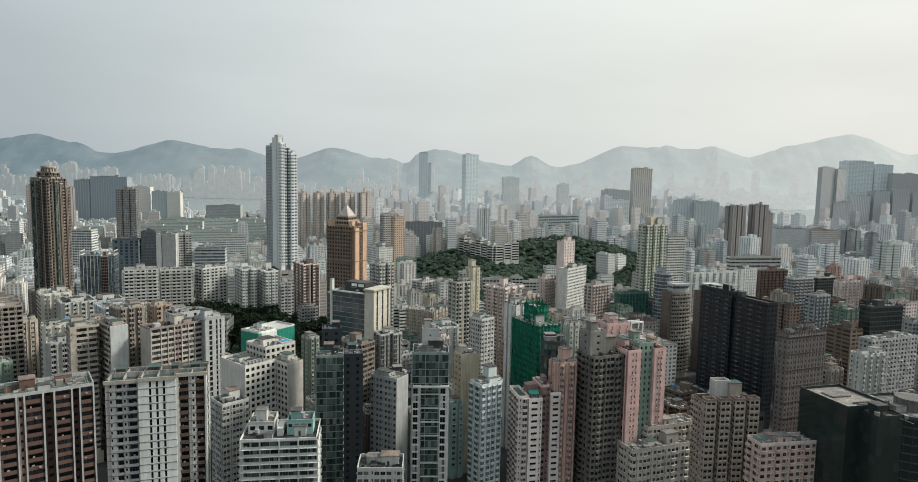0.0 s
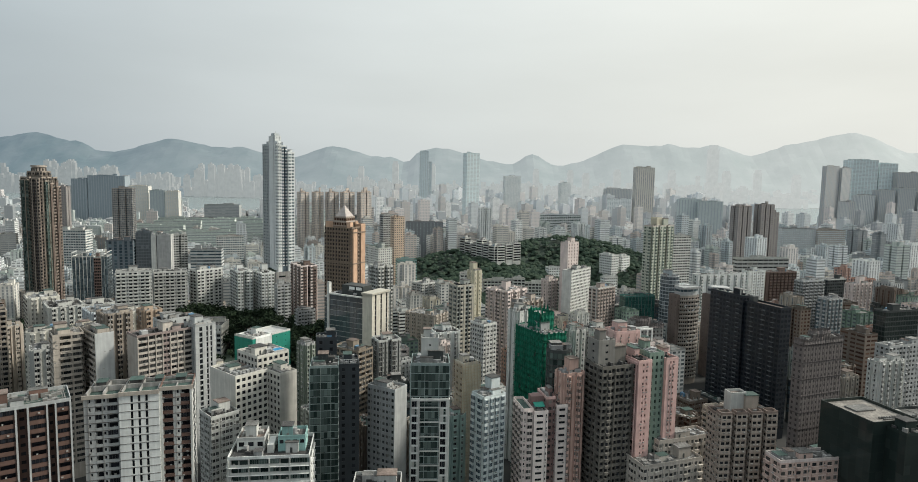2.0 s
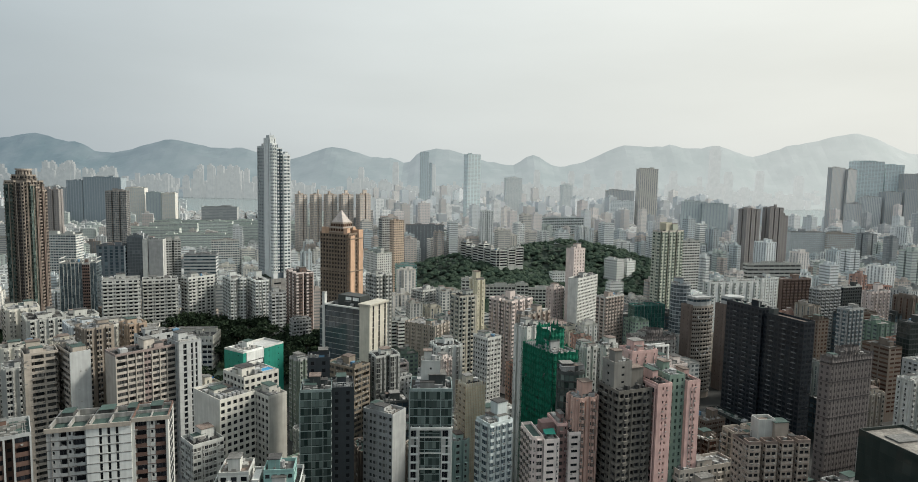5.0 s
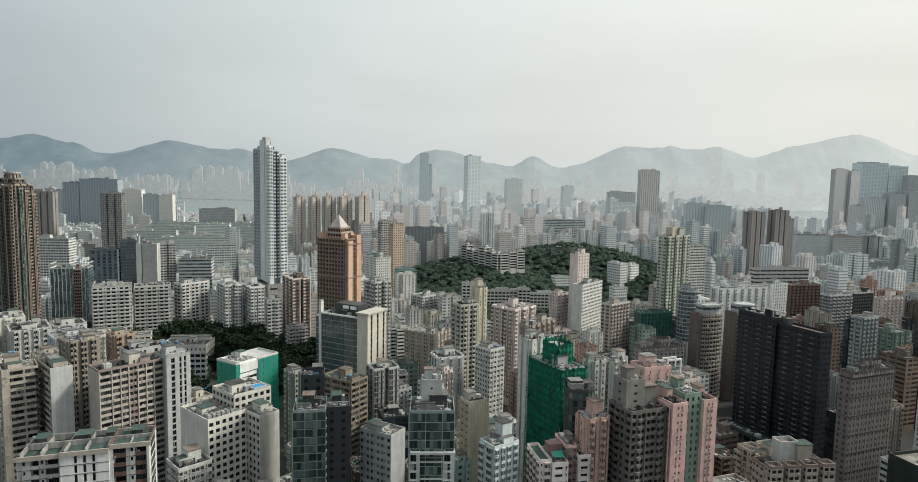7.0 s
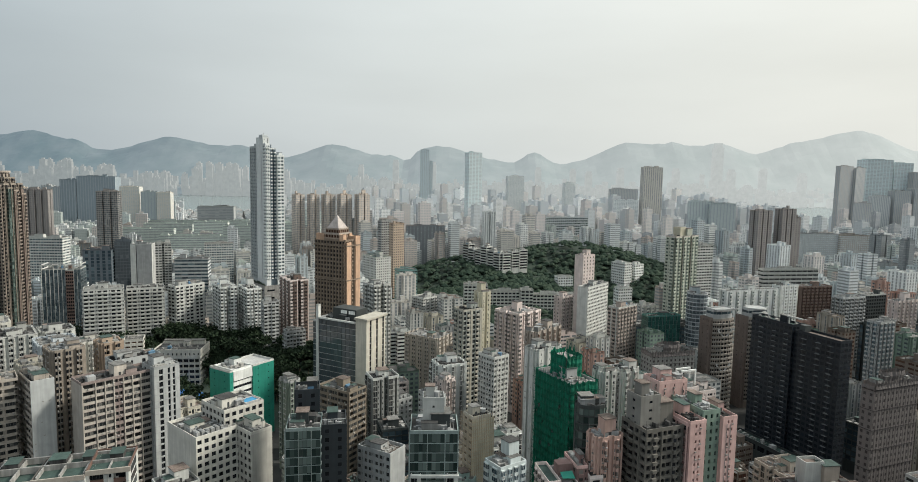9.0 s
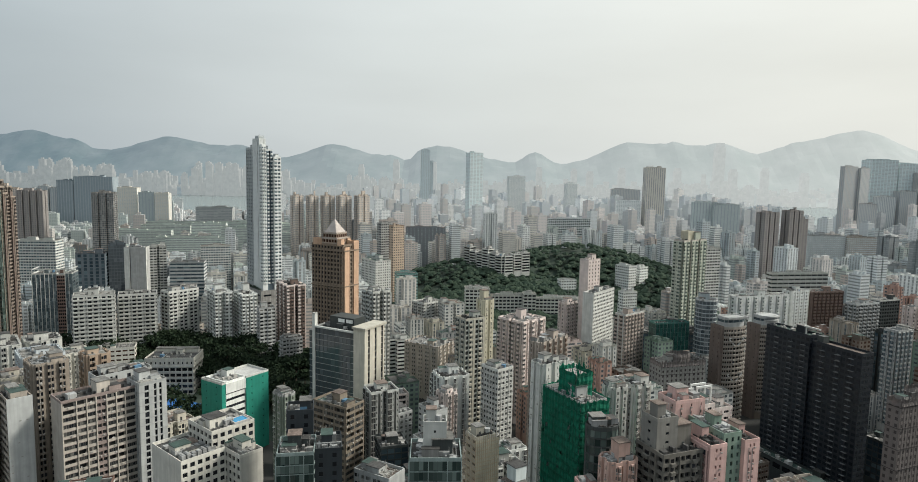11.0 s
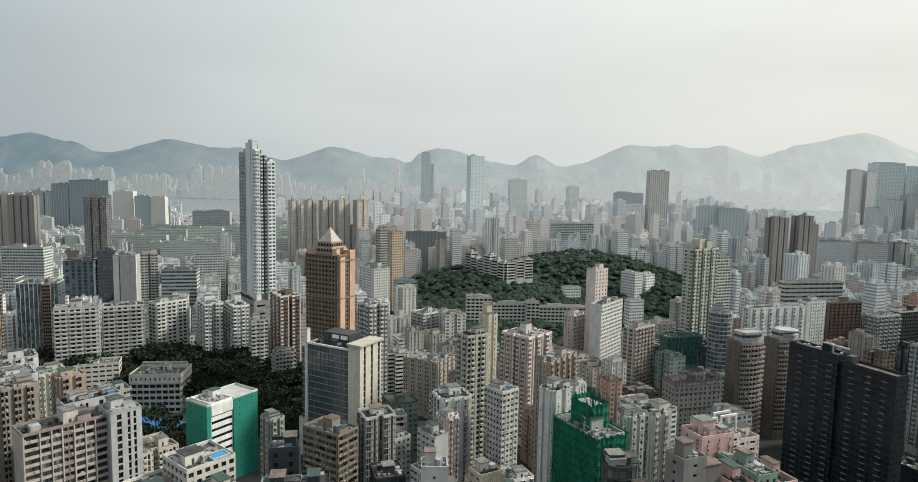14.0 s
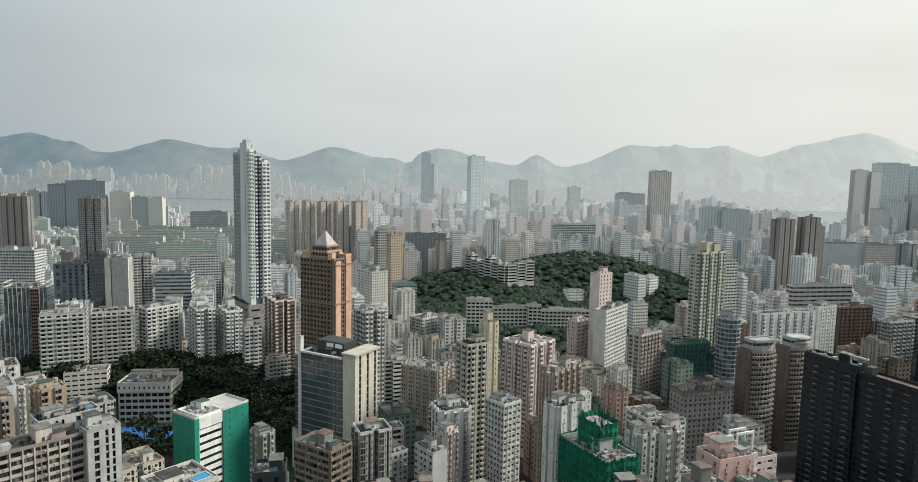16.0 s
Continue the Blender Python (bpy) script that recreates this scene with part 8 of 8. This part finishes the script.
district(-430, -165, 320, 440, 45, 44, 62, 21, 0.06, 2, 11, OLD)
district(-430, -60, 300, 620, 45, 18, 34, 24, 0.05, 2, 14, OLD)
district(-60, 110, 290, 430, 22, 18, 38, 19, 0.06, 2, 12)
district(110, 420, 280, 430, 22, 16, 34, 22, 0.04, 2, 16, DIM)
district(-60, 240, 430, 640, 22, 26, 46, 21, 0.0, 1, 15, MID)
district(240, 560, 430, 640, 20, 36, 58, 21, 0.08, 1, 17, [MID[k] for k in (1, 2, 3, 4, 6, 7, 10, 11, 8)])
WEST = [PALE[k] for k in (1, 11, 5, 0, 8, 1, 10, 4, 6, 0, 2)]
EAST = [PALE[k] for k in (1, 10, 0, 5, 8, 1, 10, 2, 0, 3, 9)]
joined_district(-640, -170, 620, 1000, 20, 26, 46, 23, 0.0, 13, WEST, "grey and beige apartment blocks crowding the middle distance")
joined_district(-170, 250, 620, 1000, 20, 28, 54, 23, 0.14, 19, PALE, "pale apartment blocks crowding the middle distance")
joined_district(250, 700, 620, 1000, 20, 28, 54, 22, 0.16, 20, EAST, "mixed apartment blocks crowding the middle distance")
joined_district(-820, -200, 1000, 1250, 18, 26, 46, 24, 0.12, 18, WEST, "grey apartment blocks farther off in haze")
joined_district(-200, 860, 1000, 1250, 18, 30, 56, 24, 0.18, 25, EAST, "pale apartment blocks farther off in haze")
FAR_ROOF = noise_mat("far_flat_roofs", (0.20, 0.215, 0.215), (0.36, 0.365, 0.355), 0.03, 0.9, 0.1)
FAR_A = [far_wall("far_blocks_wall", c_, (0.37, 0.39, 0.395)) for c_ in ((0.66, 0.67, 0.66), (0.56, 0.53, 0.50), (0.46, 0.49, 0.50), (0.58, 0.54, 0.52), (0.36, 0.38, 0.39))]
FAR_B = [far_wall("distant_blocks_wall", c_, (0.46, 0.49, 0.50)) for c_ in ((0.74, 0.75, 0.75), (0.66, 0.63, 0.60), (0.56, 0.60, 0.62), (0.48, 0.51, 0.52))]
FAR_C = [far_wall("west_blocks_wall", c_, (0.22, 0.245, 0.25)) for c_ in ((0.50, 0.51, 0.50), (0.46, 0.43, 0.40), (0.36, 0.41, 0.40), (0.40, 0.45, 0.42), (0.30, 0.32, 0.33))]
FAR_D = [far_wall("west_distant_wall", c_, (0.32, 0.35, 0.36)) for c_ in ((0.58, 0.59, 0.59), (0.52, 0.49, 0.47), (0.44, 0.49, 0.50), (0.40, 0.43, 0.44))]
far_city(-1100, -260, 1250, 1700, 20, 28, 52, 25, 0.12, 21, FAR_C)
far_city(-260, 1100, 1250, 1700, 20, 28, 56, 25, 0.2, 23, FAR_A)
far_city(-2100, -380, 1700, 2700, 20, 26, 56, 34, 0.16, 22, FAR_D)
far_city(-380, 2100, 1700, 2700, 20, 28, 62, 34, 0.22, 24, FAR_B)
# ---- trees ----
BARK = P("bark", 0.10, 0.08, 0.06)


def leaf_mat(name, dark, light):
    m, n, l, p = mat_base(name, 0.9, 0.0, 0.1)
    frac = rnd(n, l, 1)
    cr = n.new("ShaderNodeValToRGB")
    cr.color_ramp.elements[0].color, cr.color_ramp.elements[1].color = (*dark, 1), (*light, 1)
    l.new(frac.outputs[0], cr.inputs[0])
    l.new(cr.outputs[0], p.inputs["Base Color"])
    return m


LEAF = leaf_mat("leaves", (0.009, 0.017, 0.010), (0.026, 0.040, 0.021))
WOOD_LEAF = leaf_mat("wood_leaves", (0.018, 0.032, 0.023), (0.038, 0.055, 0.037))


def leaves(s, cx, cy, cz, r, n, size, rng, flat=0.7):
    """Clumps of leaves scattered through an uneven crown."""
    for _ in range(n):
        a, b = rng.uniform(0, 2 * math.pi), rng.uniform(-0.5, 1)
        q = r * rng.uniform(0.55, 1.0) * (1 + 0.25 * math.sin(3 * a + cx))
        x, y, z = cx + q * math.cos(a) * math.sqrt(max(0.05, 1 - b * b)), cy + q * math.sin(a) * math.sqrt(max(0.05, 1 - b * b)), cz + q * b * flat
        u = Vector((rng.gauss(0, 1), rng.gauss(0, 1), rng.gauss(0, 0.6))).normalized() * size * rng.uniform(0.6, 1.3)
        v = u.cross(Vector((rng.gauss(0, 1), rng.gauss(0, 1), rng.gauss(0, 1)))).normalized() * size * rng.uniform(0.5, 1.0)
        p = Vector((x, y, z))
        s.quad(tuple(p - u - v * 0.3), tuple(p + u * 0.2 - v), tuple(p + u), tuple(p - u * 0.1 + v))


def tree(seed, h, r):
    rng = random.Random(seed)
    root = new("tree")
    s = Shape()
    s.tube(0, 0, 0, h * 0.55, 0.35, 7, 0.2)
    for k in range(5):
        a = k * 1.3
        e = (r * 0.6 * math.cos(a), r * 0.6 * math.sin(a), h * 0.75)
        b = h * (0.35 + 0.04 * k)
        for t in range(3):
            f0, f1 = t / 3, (t + 1) / 3
            x0, y0, z0 = e[0] * f0, e[1] * f0, b + (e[2] - b) * f0
            x1, y1, z1 = e[0] * f1, e[1] * f1, b + (e[2] - b) * f1
            w0, w1 = 0.18 * (1 - f0 * 0.7), 0.18 * (1 - f1 * 0.7)
            s.quad((x0 - w0, y0, z0), (x0 + w0, y0, z0), (x1 + w1, y1, z1), (x1 - w1, y1, z1))
            s.quad((x0, y0 - w0, z0), (x0, y0 + w0, z0), (x1, y1 + w1, z1), (x1, y1 - w1, z1))
    part("trunk", s, BARK, root)
    c = Shape()
    leaves(c, 0, 0, h * 0.68, r, 130, 0.75, rng)
    for k in range(6):
        a = k * 1.05 + rng.uniform(-0.3, 0.3)
        leaves(c, r * 0.6 * math.cos(a), r * 0.6 * math.sin(a), h * rng.uniform(0.55, 0.8), r * 0.55, 36, 0.7, rng)
    part("crown", c, LEAF, root)
    return tagged(root, "dark green broadleaf tree in a city park", "tree", "park trees")


KINDS = [tree(1, 11, 4.6), tree(2, 9, 3.8), tree(3, 13, 5.2)]
rng = random.Random(77)
spots = []


def grove(cx, cy, rx, ry, count):
    tries = 0
    while count and tries < 4000:
        tries += 1
        x, y = cx + rx * rng.uniform(-1, 1), cy + ry * rng.uniform(-1, 1)
        if ((x - cx) / rx) ** 2 + ((y - cy) / ry) ** 2 > 1 or any((x - a) ** 2 + (y - b) ** 2 < 22 for a, b in spots):
            continue
        if any((x - a) ** 2 + (y - b) ** 2 < (r * 0.75 + 3) ** 2 for a, b, r in TAKEN) or (abs(x + 199) < 26 and abs(y - 493) < 15):
            continue
        spots.append((x, y))
        count -= 1


grove(-312, 500, 56, 24, 44)
grove(-165, 540, 80, 26, 80)
grove(-110, 500, 45, 45, 46)
grove(-245, 520, 50, 30, 24)
grove(-185, 460, 45, 25, 16)
grove(-230, 575, 70, 22, 36)
grove(-560, 850, 60, 30, 18)
grove(20, 720, 50, 30, 24)
grove(-60, 790, 40, 60, 26)
grove(-305, 522, 38, 22, 18)
grove(-350, 562, 36, 24, 14)
for nx, ny, turn, n0, n1 in ((-275.6, 515.0, 27, -3, 5), (-257.2, 540.0, 27, -1, 5), (-228.9, 560.0, 55, -1, 5)):
    a = radians(turn)                           # a row of trees along the foot of each balcony slab
    for n in range(n0, n1):
        for off in (4.5, 9.0):
            spots.insert(0, (nx + math.cos(a) * 5.2 * n + math.sin(a) * off + rng.uniform(-1, 1), ny + math.sin(a) * 5.2 * n - math.cos(a) * off + rng.uniform(-1, 1)))
spots[300:] = []
for k, (x, y) in enumerate(spots):
    m = pose(x, y, land_z(x, y), 0, 0, rng.uniform(0, 360)) @ Matrix.Scale(rng.uniform(1.0, 1.6), 4)
    if k < 3:
        KINDS[k].matrix_world = m
    else:
        t = copy_thing(KINDS[k % 3], m)
        t.scale = m.to_scale()

def canopy(s, cx, cy, cz, r, rng):
    """The closed top of one woodland tree: a low, lobed and dented crown."""
    n, m = 8, 3
    ph, lobes, i0 = rng.uniform(0, 6.28), rng.choice((2, 3, 3, 4)), len(s.v)
    for j in range(m):
        f = j / m
        for q in range(n):
            a = 2 * math.pi * q / n
            e = r * math.cos(f * 1.45) * (1 + 0.22 * math.sin(lobes * a + ph)) * rng.uniform(0.82, 1.15)
            s.v.append((cx + e * math.cos(a), cy + e * math.sin(a), cz + r * 0.62 * math.sin(f * 1.45) * rng.uniform(0.85, 1.12) - r * 0.25))
    s.v.append((cx, cy, cz + r * 0.55))
    for j in range(m - 1):
        for q in range(n):
            p, t = i0 + j * n + q, i0 + j * n + (q + 1) % n
            s.f.append((p, t, t + n, p + n))
    for q in range(n):
        s.f.append((i0 + (m - 1) * n + q, i0 + (m - 1) * n + (q + 1) % n, i0 + m * n))


woods = Shape()
CLUMPS = WOODED * 3 + ((50, 725, 75, 55, 0), (110, 700, 60, 50, 0), (150, 780, 70, 50, 0), (-5, 700, 50, 50, 0), (215, 800, 50, 50, 0), (-560, 1030, 60, 30, 0), (-470, 900, 40, 25, 0), (-690, 1195, 85, 50, 0), (-640, 1150, 45, 40, 0), (-520, 1330, 70, 30, 0), (-150, 1000, 40, 40, 0))
for _ in range(8200):
    hx, hy, rx, ry, hh = CLUMPS[rng.randrange(len(CLUMPS))]
    x, y = hx + rx * rng.uniform(-1, 1), hy + ry * rng.uniform(-1, 1)
    if ((x - hx) / rx) ** 2 + ((y - hy) / ry) ** 2 > 1 or any((x - a) ** 2 + (y - b) ** 2 < (r * 0.8 + 1) ** 2 for a, b, r in TAKEN):
        continue
    r = rng.uniform(2.6, 5.8)
    canopy(woods, x, y, land_z(x, y) + r * 0.9, r, rng)
    leaves(woods, x, y, land_z(x, y) + r * 0.75, r * 1.02, 6, 0.9, rng, 0.7)
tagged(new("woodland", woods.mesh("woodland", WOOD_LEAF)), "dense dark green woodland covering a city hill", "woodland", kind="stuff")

# blue sports court
COURT = P("blue_court_surface", 0.03, 0.13, 0.36, rough=0.7, stain=0.2)
s = Shape()
s.box(-22, 22, -9, 9, -4.0, 0.12)
court = place(new("sports_court", s.mesh("sports_court", COURT)), -199, 492, 1.6, 4)
tagged(court, "bright blue painted school sports court", "sports court")
